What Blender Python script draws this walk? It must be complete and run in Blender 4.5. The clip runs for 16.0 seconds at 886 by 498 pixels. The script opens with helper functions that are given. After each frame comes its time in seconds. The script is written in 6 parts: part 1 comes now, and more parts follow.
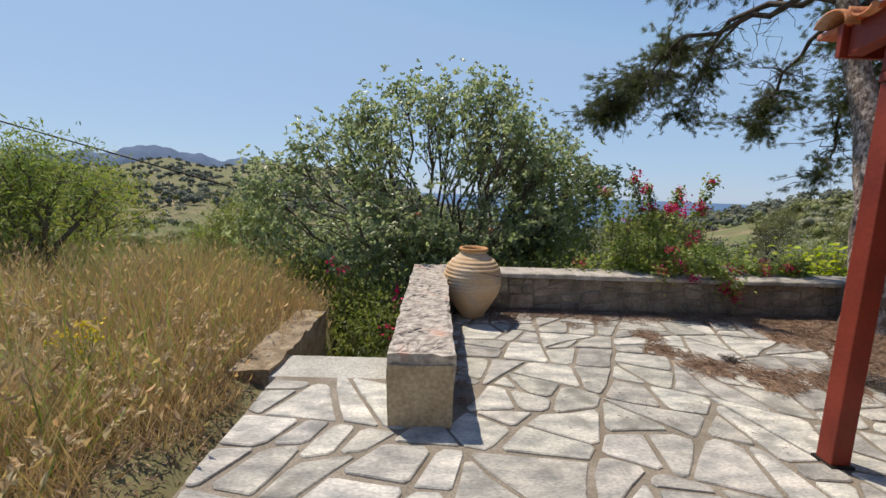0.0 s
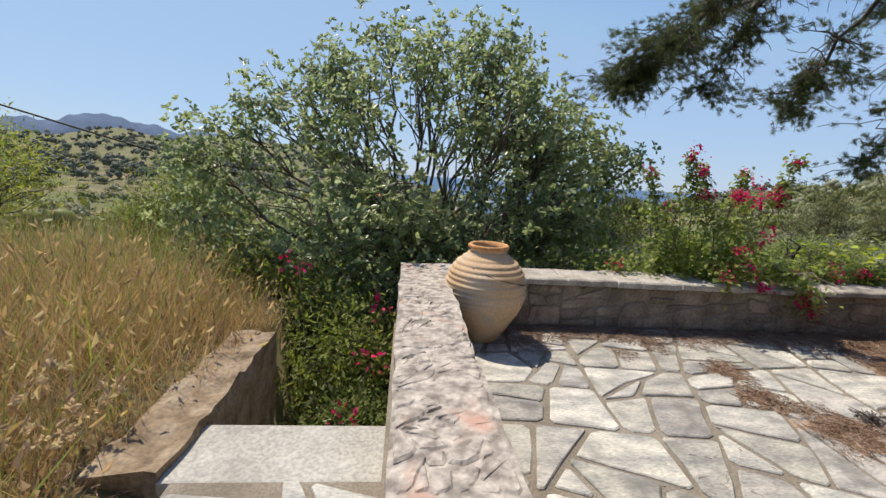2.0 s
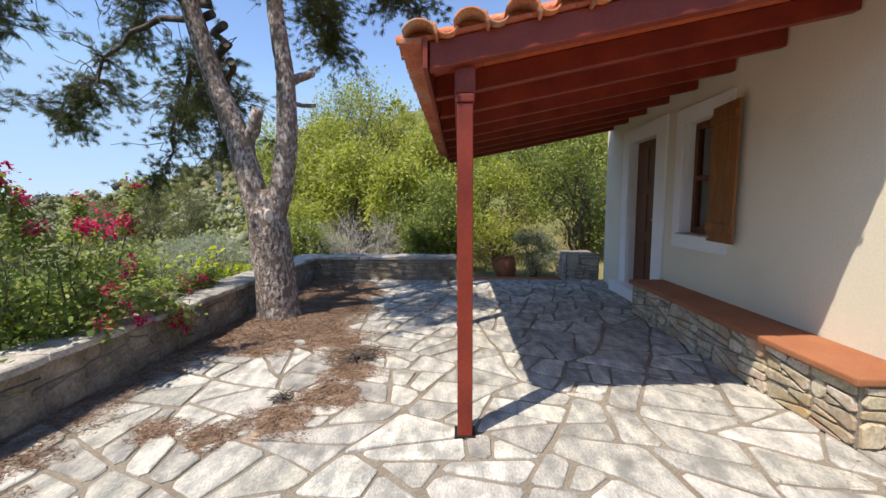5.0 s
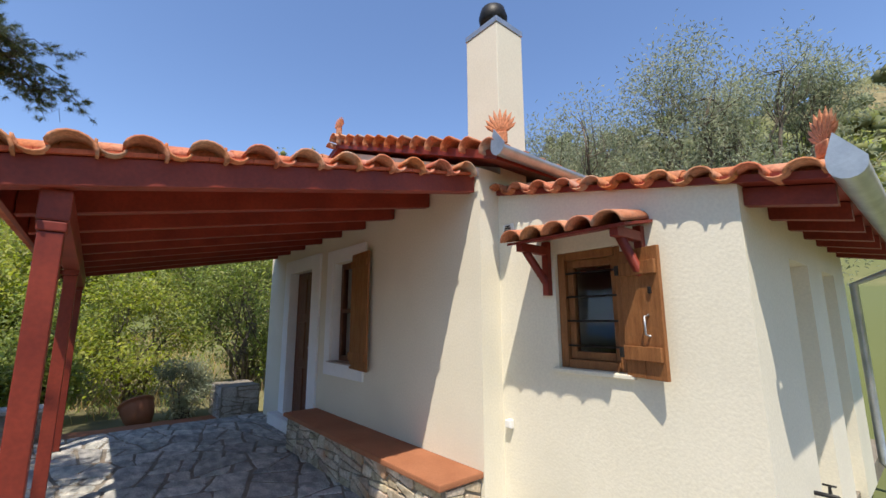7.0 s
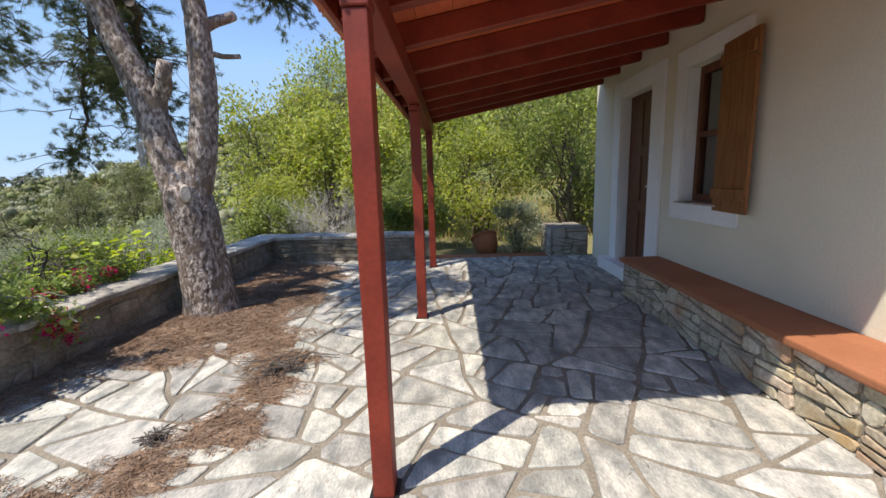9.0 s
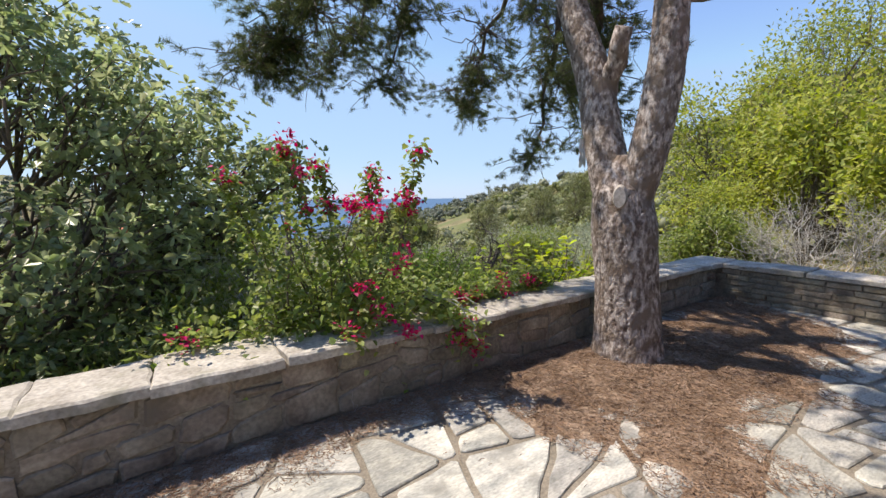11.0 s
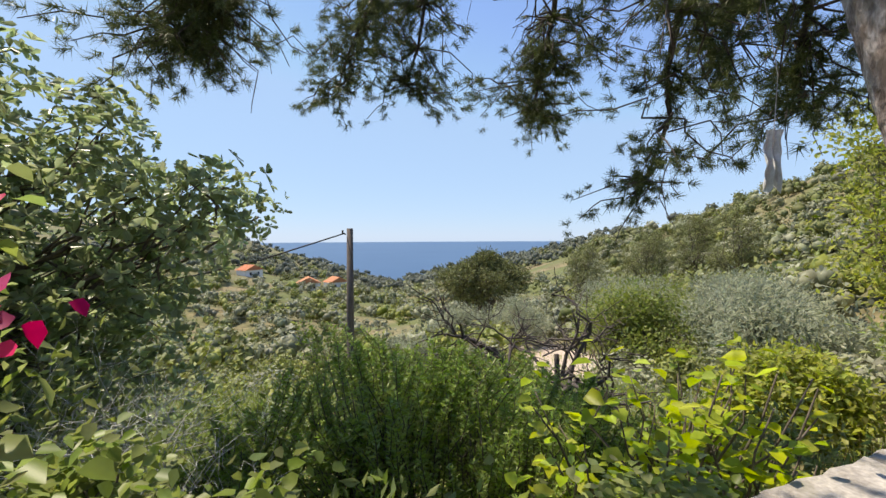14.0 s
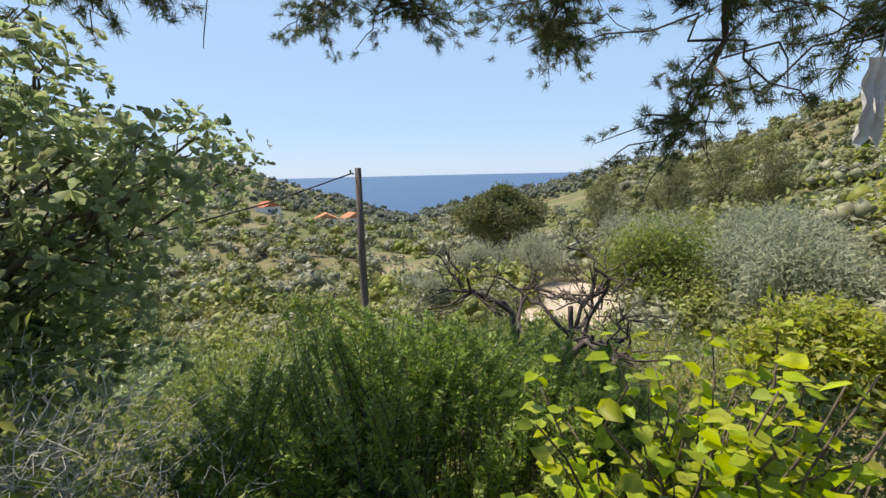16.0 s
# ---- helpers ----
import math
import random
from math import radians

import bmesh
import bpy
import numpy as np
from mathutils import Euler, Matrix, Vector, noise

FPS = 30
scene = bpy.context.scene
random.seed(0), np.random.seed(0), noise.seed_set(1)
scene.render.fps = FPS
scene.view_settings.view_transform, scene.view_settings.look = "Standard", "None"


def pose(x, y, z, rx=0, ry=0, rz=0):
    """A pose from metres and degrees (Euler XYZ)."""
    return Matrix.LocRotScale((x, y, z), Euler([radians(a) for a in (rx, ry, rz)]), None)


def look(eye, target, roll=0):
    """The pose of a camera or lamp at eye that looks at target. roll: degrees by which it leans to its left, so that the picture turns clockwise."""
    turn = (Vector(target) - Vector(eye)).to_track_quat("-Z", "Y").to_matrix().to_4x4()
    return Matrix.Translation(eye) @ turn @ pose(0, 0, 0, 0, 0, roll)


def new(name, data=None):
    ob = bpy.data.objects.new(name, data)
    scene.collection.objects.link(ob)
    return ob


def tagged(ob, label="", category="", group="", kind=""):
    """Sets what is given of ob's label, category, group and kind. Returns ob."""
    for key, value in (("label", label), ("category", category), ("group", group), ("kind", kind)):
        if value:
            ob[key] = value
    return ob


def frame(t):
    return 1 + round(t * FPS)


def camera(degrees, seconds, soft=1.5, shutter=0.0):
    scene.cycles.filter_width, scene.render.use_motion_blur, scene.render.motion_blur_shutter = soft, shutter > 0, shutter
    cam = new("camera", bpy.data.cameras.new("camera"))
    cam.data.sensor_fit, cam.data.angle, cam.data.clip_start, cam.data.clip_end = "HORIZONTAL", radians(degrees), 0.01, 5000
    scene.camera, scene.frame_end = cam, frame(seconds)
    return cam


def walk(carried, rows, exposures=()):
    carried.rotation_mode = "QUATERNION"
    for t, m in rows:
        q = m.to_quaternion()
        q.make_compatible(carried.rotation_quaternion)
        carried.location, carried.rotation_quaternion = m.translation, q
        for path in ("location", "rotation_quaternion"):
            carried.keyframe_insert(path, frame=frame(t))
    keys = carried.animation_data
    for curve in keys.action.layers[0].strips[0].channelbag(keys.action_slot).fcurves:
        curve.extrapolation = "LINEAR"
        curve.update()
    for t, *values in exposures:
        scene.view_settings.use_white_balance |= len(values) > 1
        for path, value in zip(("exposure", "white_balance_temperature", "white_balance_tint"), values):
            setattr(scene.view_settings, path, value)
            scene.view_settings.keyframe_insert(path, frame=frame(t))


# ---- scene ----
cam = camera(93.7, 16.0)
PATH = [
    (0, (0.276, 0.557, 1.313), (0.312, 2.537, 1.029), 1.9),
    (0.5, (0.323, 0.801, 1.317), (0.646, 2.753, 1.031), 2.9),
    (1, (0.351, 1.131, 1.312), (0.693, 3.080, 1.024), 3.6),
    (1.5, (0.266, 1.495, 1.299), (0.432, 3.458, 0.953), 4.2),
    (2, (0.045, 1.820, 1.223), (0.235, 3.778, 0.864), 3.7),
    (2.5, (0.005, 2.180, 1.267), (0.463, 4.087, 0.876), 2.2),
    (3, (-0.004, 2.464, 1.289), (0.888, 4.216, 0.927), 1.7),
    (3.5, (-0.022, 2.623, 1.301), (1.309, 4.081, 0.978), 0.3),
    (4, (0.000, 2.625, 1.306), (1.668, 3.682, 0.985), -1),
    (4.5, (0.020, 2.579, 1.299), (1.915, 3.151, 1.012), -0.8),
    (5, (0.030, 2.509, 1.323), (2.018, 2.585, 1.114), -0.3),
    (5.2, (0.015, 2.491, 1.346), (2.004, 2.362, 1.181), 0),
    (7.3, (-0.100, 2.222, 1.489), (1.384, 0.924, 1.823), -0.6),
    (7.5, (-0.034, 2.156, 1.476), (1.512, 0.911, 1.726), -0.9),
    (8, (0.197, 2.021, 1.398), (1.938, 1.042, 1.305), -1.8),
    (8.5, (0.491, 2.044, 1.328), (2.381, 1.472, 1.015), -2.5),
    (9, (0.794, 2.162, 1.293), (2.764, 2.217, 0.952), -1.7),
    (9.5, (1.106, 2.320, 1.309), (2.935, 3.045, 0.951), -1.1),
    (10, (1.391, 2.638, 1.299), (2.963, 3.825, 0.952), 0.1),
    (10.2, (1.499, 2.722, 1.285), (2.973, 4.036, 0.965), -0.1),
    (12.3, (2.782, 3.566, 1.224), (3.582, 5.383, 0.979), -0.5),
    (12.5, (2.916, 3.776, 1.236), (3.710, 5.598, 1.009), -0.5),
    (13, (3.193, 4.128, 1.275), (3.959, 5.968, 1.103), -0.5),
    (13.5, (3.410, 4.370, 1.288), (4.153, 6.224, 1.179), 0),
    (14, (3.570, 4.550, 1.306), (4.285, 6.417, 1.251), -0.3),
    (14.5, (3.730, 4.700, 1.361), (4.406, 6.582, 1.310), -0.5),
    (15, (3.827, 4.829, 1.427), (4.475, 6.717, 1.305), -1),
    (15.5, (3.835, 4.865, 1.454), (4.464, 6.747, 1.205), -1.3),
    (16, (3.829, 4.889, 1.459), (4.454, 6.752, 1.089), -1.3),
]
EXPOSURES = [(0.0, 0.16, 7150, 13), (2.5, 0.3, 7100, 13), (4.0, 0.45, 7000, 13), (5.0, 0.6, 6950, 13), (7.5, 0.47, 6700, 12), (8.5, 0.52, 6700, 12), (9.5, 0.62, 6900, 12),
             (10.2, 0.58, 7000, 13), (12.5, 0.6, 7200, 14), (14.0, 0.54, 7250, 14), (16.0, 0.54, 7250, 13)]
walk(cam, [(t, look(eye, target, roll)) for t, eye, target, roll in PATH], EXPOSURES)

# world, sun and sky
SUN_AZ, SUN_EL = radians(-43.0), radians(62.0)
world = bpy.data.worlds.new("sky")
scene.world = world
world.use_nodes = True
wn, wl = world.node_tree.nodes, world.node_tree.links
wn.clear()
sky = wn.new("ShaderNodeTexSky")
sky.sky_type = "NISHITA"
sky.sun_disc = False
sky.sun_elevation = SUN_EL
sky.sun_rotation = SUN_AZ
sky.altitude = 80
sky.air_density, sky.dust_density, sky.ozone_density = 1.0, 0.05, 2.4
wbg, wout = wn.new("ShaderNodeBackground"), wn.new("ShaderNodeOutputWorld")
wbg.inputs["Strength"].default_value = 0.152
tint = wn.new("ShaderNodeMix")
tint.data_type, tint.blend_type = "RGBA", "MULTIPLY"
tint.inputs["Factor"].default_value = 1.0
tint.inputs["B"].default_value = (0.95, 0.97, 1.05, 1)
wl.new(sky.outputs[0], tint.inputs["A"])
rich = wn.new("ShaderNodeHueSaturation")
rich.inputs["Saturation"].default_value = 1.03
haze = wn.new("ShaderNodeMix")
haze.data_type, haze.blend_type = "RGBA", "DARKEN"
haze.inputs["Factor"].default_value = 0.85
haze.inputs["B"].default_value = (1.95, 3.0, 4.55, 1)
wl.new(tint.outputs["Result"], haze.inputs["A"])
wl.new(haze.outputs["Result"], rich.inputs["Color"])
wl.new(rich.outputs[0], wbg.inputs[0])
wl.new(wbg.outputs[0], wout.inputs[0])
sun = new("sun", bpy.data.lights.new("sun", "SUN"))
sun.data.energy, sun.data.angle, sun.data.color = 4.1, radians(0.55), (1.0, 0.94, 0.83)
sun.matrix_world = look((math.sin(SUN_AZ) * 60, math.cos(SUN_AZ) * 60, 60 * math.tan(SUN_EL)), (0, 0, 0))

rng = np.random.default_rng(7)


# ---- materials ----
def mat(name, cols, scale=3.0, rough=0.85, bump=0.3, bscale=60.0, metal=0.0, spec=0.3, vary=0.0, island=False, trans=0.0,
        fine=0.25, detail=5.0, stretch=(1, 1, 1), ramp=(0.32, 0.68), stain=None, stain_scale=1.2, stain_at=(0.55, 0.72), hue=0.0):
    """A surface in two scales of noise between the colours given, with bump and, where asked, a change from piece to piece and stains."""
    m = bpy.data.materials.new(name)
    m.use_nodes = True
    n, l = m.node_tree.nodes, m.node_tree.links
    b = n["Principled BSDF"]
    b.inputs["Roughness"].default_value = rough
    b.inputs["Metallic"].default_value = metal
    b.inputs["Specular IOR Level"].default_value = spec
    geo = n.new("ShaderNodeNewGeometry")
    mp = n.new("ShaderNodeMapping")
    mp.inputs["Scale"].default_value = stretch
    l.new(geo.outputs["Position"], mp.inputs[0])
    t1 = n.new("ShaderNodeTexNoise")
    t1.inputs["Scale"].default_value, t1.inputs["Detail"].default_value = scale, detail
    l.new(mp.outputs[0], t1.inputs["Vector"])
    cr = n.new("ShaderNodeValToRGB")
    els = cr.color_ramp.elements
    for i, c in enumerate(cols):
        p = ramp[0] + (ramp[1] - ramp[0]) * i / max(1, len(cols) - 1)
        e = els[i] if i < 2 else els.new(p)
        e.position, e.color = p, (*c, 1)
    l.new(t1.outputs["Fac"], cr.inputs[0])
    out = cr.outputs[0]
    if fine:
        t2 = n.new("ShaderNodeTexNoise")
        t2.inputs["Scale"].default_value, t2.inputs["Detail"].default_value = bscale, 4
        l.new(mp.outputs[0], t2.inputs["Vector"])
        r2 = n.new("ShaderNodeMapRange")
        r2.inputs["From Min"].default_value, r2.inputs["From Max"].default_value = 0.3, 0.7
        r2.inputs["To Min"].default_value, r2.inputs["To Max"].default_value = 1 - fine, 1 + fine
        l.new(t2.outputs["Fac"], r2.inputs["Value"])
        mx = n.new("ShaderNodeVectorMath")
        mx.operation = "MULTIPLY"
        l.new(out, mx.inputs[0])
        l.new(r2.outputs[0], mx.inputs[1])
        out = mx.outputs[0]
        if bump:
            bp = n.new("ShaderNodeBump")
            bp.inputs["Strength"].default_value, bp.inputs["Distance"].default_value = bump, 0.01
            l.new(t2.outputs["Fac"], bp.inputs["Height"])
            l.new(bp.outputs[0], b.inputs["Normal"])
    if stain:
        t3 = n.new("ShaderNodeTexNoise")
        t3.inputs["Scale"].default_value, t3.inputs["Detail"].default_value = stain_scale, 7
        l.new(geo.outputs["Position"], t3.inputs["Vector"])
        r3 = n.new("ShaderNodeMapRange")
        r3.inputs["From Min"].default_value, r3.inputs["From Max"].default_value = stain_at
        l.new(t3.outputs["Fac"], r3.inputs["Value"])
        mm = n.new("ShaderNodeMix")
        mm.data_type = "RGBA"
        l.new(r3.outputs[0], mm.inputs["Factor"])
        l.new(out, mm.inputs["A"])
        mm.inputs["B"].default_value = (*stain, 1)
        out = mm.outputs["Result"]
    if vary or hue:
        src = geo.outputs["Random Per Island"] if island else n.new("ShaderNodeObjectInfo").outputs["Random"]
        hs = n.new("ShaderNodeHueSaturation")
        for key, lo, hi, mul in (("Value", 1 - vary, 1 + vary, 1.0), ("Hue", 0.5 - hue, 0.5 + hue, 7.31), ("Saturation", 1 - vary * 0.6, 1 + vary * 0.6, 3.77)):
            ml = n.new("ShaderNodeMath")
            ml.operation = "MULTIPLY"
            ml.inputs[1].default_value = mul
            fr = n.new("ShaderNodeMath")
            fr.operation = "FRACT"
            rr = n.new("ShaderNodeMapRange")
            rr.inputs["To Min"].default_value, rr.inputs["To Max"].default_value = lo, hi
            l.new(src, ml.inputs[0])
            l.new(ml.outputs[0], fr.inputs[0])
            l.new(fr.outputs[0], rr.inputs["Value"])
            l.new(rr.outputs[0], hs.inputs[key])
        l.new(out, hs.inputs["Color"])
        out = hs.outputs[0]
    l.new(out, b.inputs["Base Color"])
    if trans:
        tr = n.new("ShaderNodeBsdfTranslucent")
        l.new(out, tr.inputs["Color"])
        ms = n.new("ShaderNodeMixShader")
        ms.inputs[0].default_value = trans
        l.new(b.outputs[0], ms.inputs[1])
        l.new(tr.outputs[0], ms.inputs[2])
        l.new(ms.outputs[0], n["Material Output"].inputs["Surface"])
    return m


M = {}
M["flag"] = mat("flagstone", [(0.26, 0.265, 0.25), (0.41, 0.40, 0.365), (0.57, 0.545, 0.485)], 5, 0.8, 0.4, 45, vary=0.25, hue=0.02,
                stretch=(1, 2.2, 1), stain=(0.22, 0.215, 0.195), stain_scale=4.5, stain_at=(0.54, 0.70))
M["mortar"] = mat("mortar", [(0.19, 0.165, 0.13), (0.28, 0.245, 0.20)], 4, 0.95, 0.4, 90, stain=(0.17, 0.13, 0.09))
M["coping"] = mat("coping_stone", [(0.30, 0.275, 0.24), (0.42, 0.39, 0.35), (0.51, 0.48, 0.435)], 6, 0.9, 0.5, 50, vary=0.1,
                  stain=(0.26, 0.25, 0.20), stain_scale=5)
M["wallstone"] = mat("wall_stone", [(0.17, 0.14, 0.11), (0.26, 0.22, 0.175), (0.34, 0.30, 0.24)], 7, 0.92, 0.55, 45, vary=0.18, hue=0.015,
                     stain=(0.17, 0.15, 0.12), stain_scale=3)
M["walljoint"] = mat("wall_joint", [(0.20, 0.17, 0.135), (0.28, 0.25, 0.205)], 8, 0.95, 0.6, 60)
M["rubble"] = mat("rubble_render", [(0.25, 0.22, 0.19), (0.40, 0.36, 0.315), (0.52, 0.47, 0.41)], 14, 0.93, 0.8, 38, ramp=(0.38, 0.62),
                  stain=(0.50, 0.33, 0.26), stain_scale=5, stain_at=(0.58, 0.7))
M["plaster"] = mat("cream_plaster", [(0.73, 0.68, 0.545), (0.78, 0.73, 0.595)], 1.2, 0.92, 0.14, 60, fine=0.05, stain=(0.70, 0.655, 0.53), stain_scale=0.9)
M["white"] = mat("white_paint", [(0.82, 0.82, 0.81), (0.87, 0.87, 0.86)], 3, 0.8, 0.2, 60, fine=0.04)
M["red_wood"] = mat("red_stained_wood", [(0.17, 0.022, 0.012), (0.25, 0.036, 0.018)], 4, 0.5, 0.08, 50, fine=0.12, spec=0.4)
M["board"] = mat("ceiling_board", [(0.48, 0.095, 0.04), (0.58, 0.14, 0.062)], 4, 0.55, 0.2, 70, stretch=(1, 6, 1), fine=0.15)
M["brown_wood"] = mat("brown_shutter_wood", [(0.21, 0.08, 0.026), (0.32, 0.135, 0.048)], 6, 0.6, 0.3, 60, stretch=(6, 6, 0.8), fine=0.2)
M["dark_wood"] = mat("dark_door_wood", [(0.10, 0.035, 0.018), (0.17, 0.065, 0.03)], 6, 0.5, 0.25, 60, stretch=(6, 6, 0.8), fine=0.2)
M["tile"] = mat("clay_tile", [(0.40, 0.13, 0.06), (0.52, 0.19, 0.095), (0.58, 0.27, 0.16)], 5, 0.85, 0.3, 60, vary=0.14, hue=0.01,
                stain=(0.42, 0.33, 0.26), stain_scale=4)
M["slab_red"] = mat("terracotta_slab", [(0.30, 0.115, 0.055), (0.37, 0.15, 0.075)], 3, 0.75, 0.15, 70, fine=0.08)
M["jar"] = mat("jar_clay", [(0.50, 0.34, 0.20), (0.60, 0.43, 0.27), (0.64, 0.50, 0.36)], 4, 0.85, 0.25, 60, stain=(0.45, 0.40, 0.33), stain_scale=5, fine=0.1)
M["jar_in"] = mat("jar_rim_clay", [(0.50, 0.25, 0.10), (0.60, 0.33, 0.15)], 6, 0.85, 0.2, 60)
M["metal"] = mat("galvanised", [(0.42, 0.44, 0.46), (0.55, 0.57, 0.58)], 8, 0.42, 0.08, 60, metal=0.8, fine=0.06)
M["iron"] = mat("dark_iron", [(0.02, 0.02, 0.02), (0.04, 0.038, 0.036)], 20, 0.5, 0.1, 80, metal=0.5)
M["plastic"] = mat("white_plastic", [(0.75, 0.74, 0.70), (0.8, 0.79, 0.76)], 8, 0.5, 0.0, 60, fine=0.03)
M["bark"] = mat("pine_bark", [(0.12, 0.09, 0.075), (0.29, 0.24, 0.215), (0.50, 0.445, 0.41)], 32, 0.95, 0.9, 90, stretch=(1, 1, 0.5), fine=0.35, ramp=(0.38, 0.62), stain=(0.20, 0.155, 0.125), stain_scale=9, stain_at=(0.5, 0.62))
M["bark_in"] = mat("bark_crack", [(0.07, 0.052, 0.042), (0.15, 0.115, 0.095)], 14, 0.95, 0.8, 40)
M["twig"] = mat("twig_bark", [(0.10, 0.08, 0.06), (0.18, 0.15, 0.12)], 12, 0.9, 0.4, 60)
M["greytwig"] = mat("dry_twig", [(0.34, 0.32, 0.30), (0.50, 0.48, 0.45)], 12, 0.9, 0.3, 60)
M["whitetwig"] = mat("bleached_twig", [(0.46, 0.45, 0.43), (0.62, 0.61, 0.58)], 12, 0.9, 0.3, 60)
M["deadwood"] = mat("dead_wood", [(0.06, 0.05, 0.045), (0.14, 0.12, 0.11)], 12, 0.9, 0.4, 60)
M["cutwood"] = mat("cut_wood", [(0.36, 0.32, 0.28), (0.48, 0.44, 0.40)], 20, 0.9, 0.3, 60)


def leafmat(name, cols, trans=0.35, rough=0.45, vary=0.3, hue=0.02, spec=0.35):
    return mat(name, cols, 1.5, rough, 0, 40, vary=vary, hue=hue, island=True, trans=trans, fine=0.1, spec=spec)


M["needle"] = leafmat("pine_needle", [(0.075, 0.10, 0.04), (0.15, 0.185, 0.065)], 0.35, 0.45)
M["oakleaf"] = leafmat("oak_leaf", [(0.26, 0.33, 0.145), (0.43, 0.50, 0.26)], 0.62, 0.3, spec=0.7)
M["darkleaf"] = leafmat("dark_leaf", [(0.15, 0.195, 0.065), (0.26, 0.32, 0.10)], 0.5, 0.4)
M["bougleaf"] = leafmat("bougainvillea_leaf", [(0.20, 0.265, 0.065), (0.35, 0.42, 0.12)], 0.52, 0.4)
M["bract"] = leafmat("bougainvillea_bract", [(0.550, 0.008, 0.100), (0.750, 0.020, 0.170)], 0.45, 0.6, 0.2, 0.012)
M["rosemary"] = leafmat("rosemary_leaf", [(0.20, 0.31, 0.055), (0.37, 0.48, 0.12)], 0.45, 0.4)
M["figleaf"] = leafmat("mulberry_leaf", [(0.42, 0.53, 0.03), (0.56, 0.65, 0.05)], 0.6, 0.4, 0.2)
M["yellowleaf"] = leafmat("almond_leaf", [(0.30, 0.35, 0.06), (0.46, 0.49, 0.10)], 0.52, 0.5, 0.3)
M["greenleaf"] = leafmat("shrub_leaf", [(0.18, 0.235, 0.055), (0.31, 0.36, 0.09)], 0.48, 0.45, 0.3)
M["olive"] = leafmat("olive_leaf", [(0.29, 0.33, 0.21), (0.44, 0.47, 0.33)], 0.5, 0.5, 0.25)
M["wood_far"] = leafmat("hill_foliage", [(0.14, 0.16, 0.06), (0.25, 0.265, 0.10)], 0.25, 0.6, 0.3)
M["grove"] = leafmat("grove_foliage", [(0.24, 0.255, 0.15), (0.38, 0.39, 0.25)], 0.25, 0.55, 0.3)
M["fresh"] = leafmat("fresh_foliage", [(0.20, 0.235, 0.06), (0.32, 0.34, 0.09)], 0.25, 0.55, 0.3)
# aerial haze mixed into the leaf colour: greyer and bluer than the near woods
M["haze_wood"] = leafmat("haze_tinted_foliage", [(0.11, 0.13, 0.10), (0.17, 0.185, 0.14)], 0.15, 0.8, 0.3)
M["straw"] = leafmat("dry_grass", [(0.475, 0.338, 0.150), (0.688, 0.525, 0.275)], 0.35, 0.7, 0.25)
M["brownstraw"] = leafmat("brown_dry_grass", [(0.30, 0.19, 0.085), (0.47, 0.32, 0.16)], 0.3, 0.7, 0.3)
M["greengrass"] = leafmat("green_weed", [(0.204, 0.289, 0.068), (0.374, 0.459, 0.119)], 0.4, 0.6, 0.3)
M["yellowflower"] = leafmat("yellow_flower", [(0.750, 0.550, 0.020), (0.800, 0.620, 0.040)], 0.3, 0.6, 0.1)
M["litter"] = mat("pine_litter", [(0.20, 0.13, 0.088), (0.33, 0.23, 0.165)], 6, 0.95, 0.2, 60, vary=0.35, island=True)
M["ground"] = mat("hill_soil", [(0.12, 0.115, 0.055), (0.18, 0.16, 0.08), (0.27, 0.215, 0.12)], 0.09, 0.95, 0.5, 1.2, fine=0.35,
                  stain=(0.13, 0.15, 0.055), stain_scale=0.05, stain_at=(0.42, 0.58))
M["sea"] = mat("sea_water", [(0.02, 0.07, 0.16), (0.03, 0.085, 0.18)], 0.004, 0.35, 0.0, 0.05, fine=0.04, spec=0.4)
M["track"] = mat("dirt_track", [(0.46, 0.36, 0.28), (0.56, 0.46, 0.37)], 0.6, 0.95, 0.3, 8)
M["pole"] = mat("pole_wood", [(0.10, 0.08, 0.065), (0.18, 0.15, 0.13)], 8, 0.9, 0.4, 40, stretch=(5, 5, 0.5))
M["cloth"] = mat("white_cloth", [(0.66, 0.65, 0.64), (0.78, 0.77, 0.76)], 10, 0.9, 0.4, 60, fine=0.1)
glass = bpy.data.materials.new("window_glass")
glass.use_nodes = True
gb = glass.node_tree.nodes["Principled BSDF"]
gb.inputs["Base Color"].default_value = (0.9, 0.95, 0.95, 1)
gb.inputs["Roughness"].default_value = 0.02
gb.inputs["Transmission Weight"].default_value = 1.0
gb.inputs["IOR"].default_value = 1.45
M["glass"] = glass


# ---- mesh helpers ----
def fast_mesh(name, V, F):
    """A mesh from arrays of points and of faces that all have the same number of corners."""
    V, F = np.asarray(V, np.float32).reshape(-1, 3), np.asarray(F, np.int32)
    me = bpy.data.meshes.new(name)
    me.vertices.add(len(V))
    me.vertices.foreach_set("co", V.ravel())
    k = F.shape[1]
    me.loops.add(F.size)
    me.loops.foreach_set("vertex_index", F.ravel())
    me.polygons.add(len(F))
    me.polygons.foreach_set("loop_start", np.arange(0, F.size, k, dtype=np.int32))
    me.polygons.foreach_set("loop_total", np.full(len(F), k, np.int32))
    me.update(calc_edges=True)
    return me


def smooth(me):
    me.polygons.foreach_set("use_smooth", np.ones(len(me.polygons), bool))
    return me


def obj(name, me, material, parent=None, label="", m=None):
    """A mesh as an object, under a parent where one is given."""
    me.materials.clear()
    me.materials.append(material)
    ob = new(name, me)
    if m is not None:
        ob.matrix_basis = m
    if parent:
        ob.parent = parent
    return tagged(ob, label)


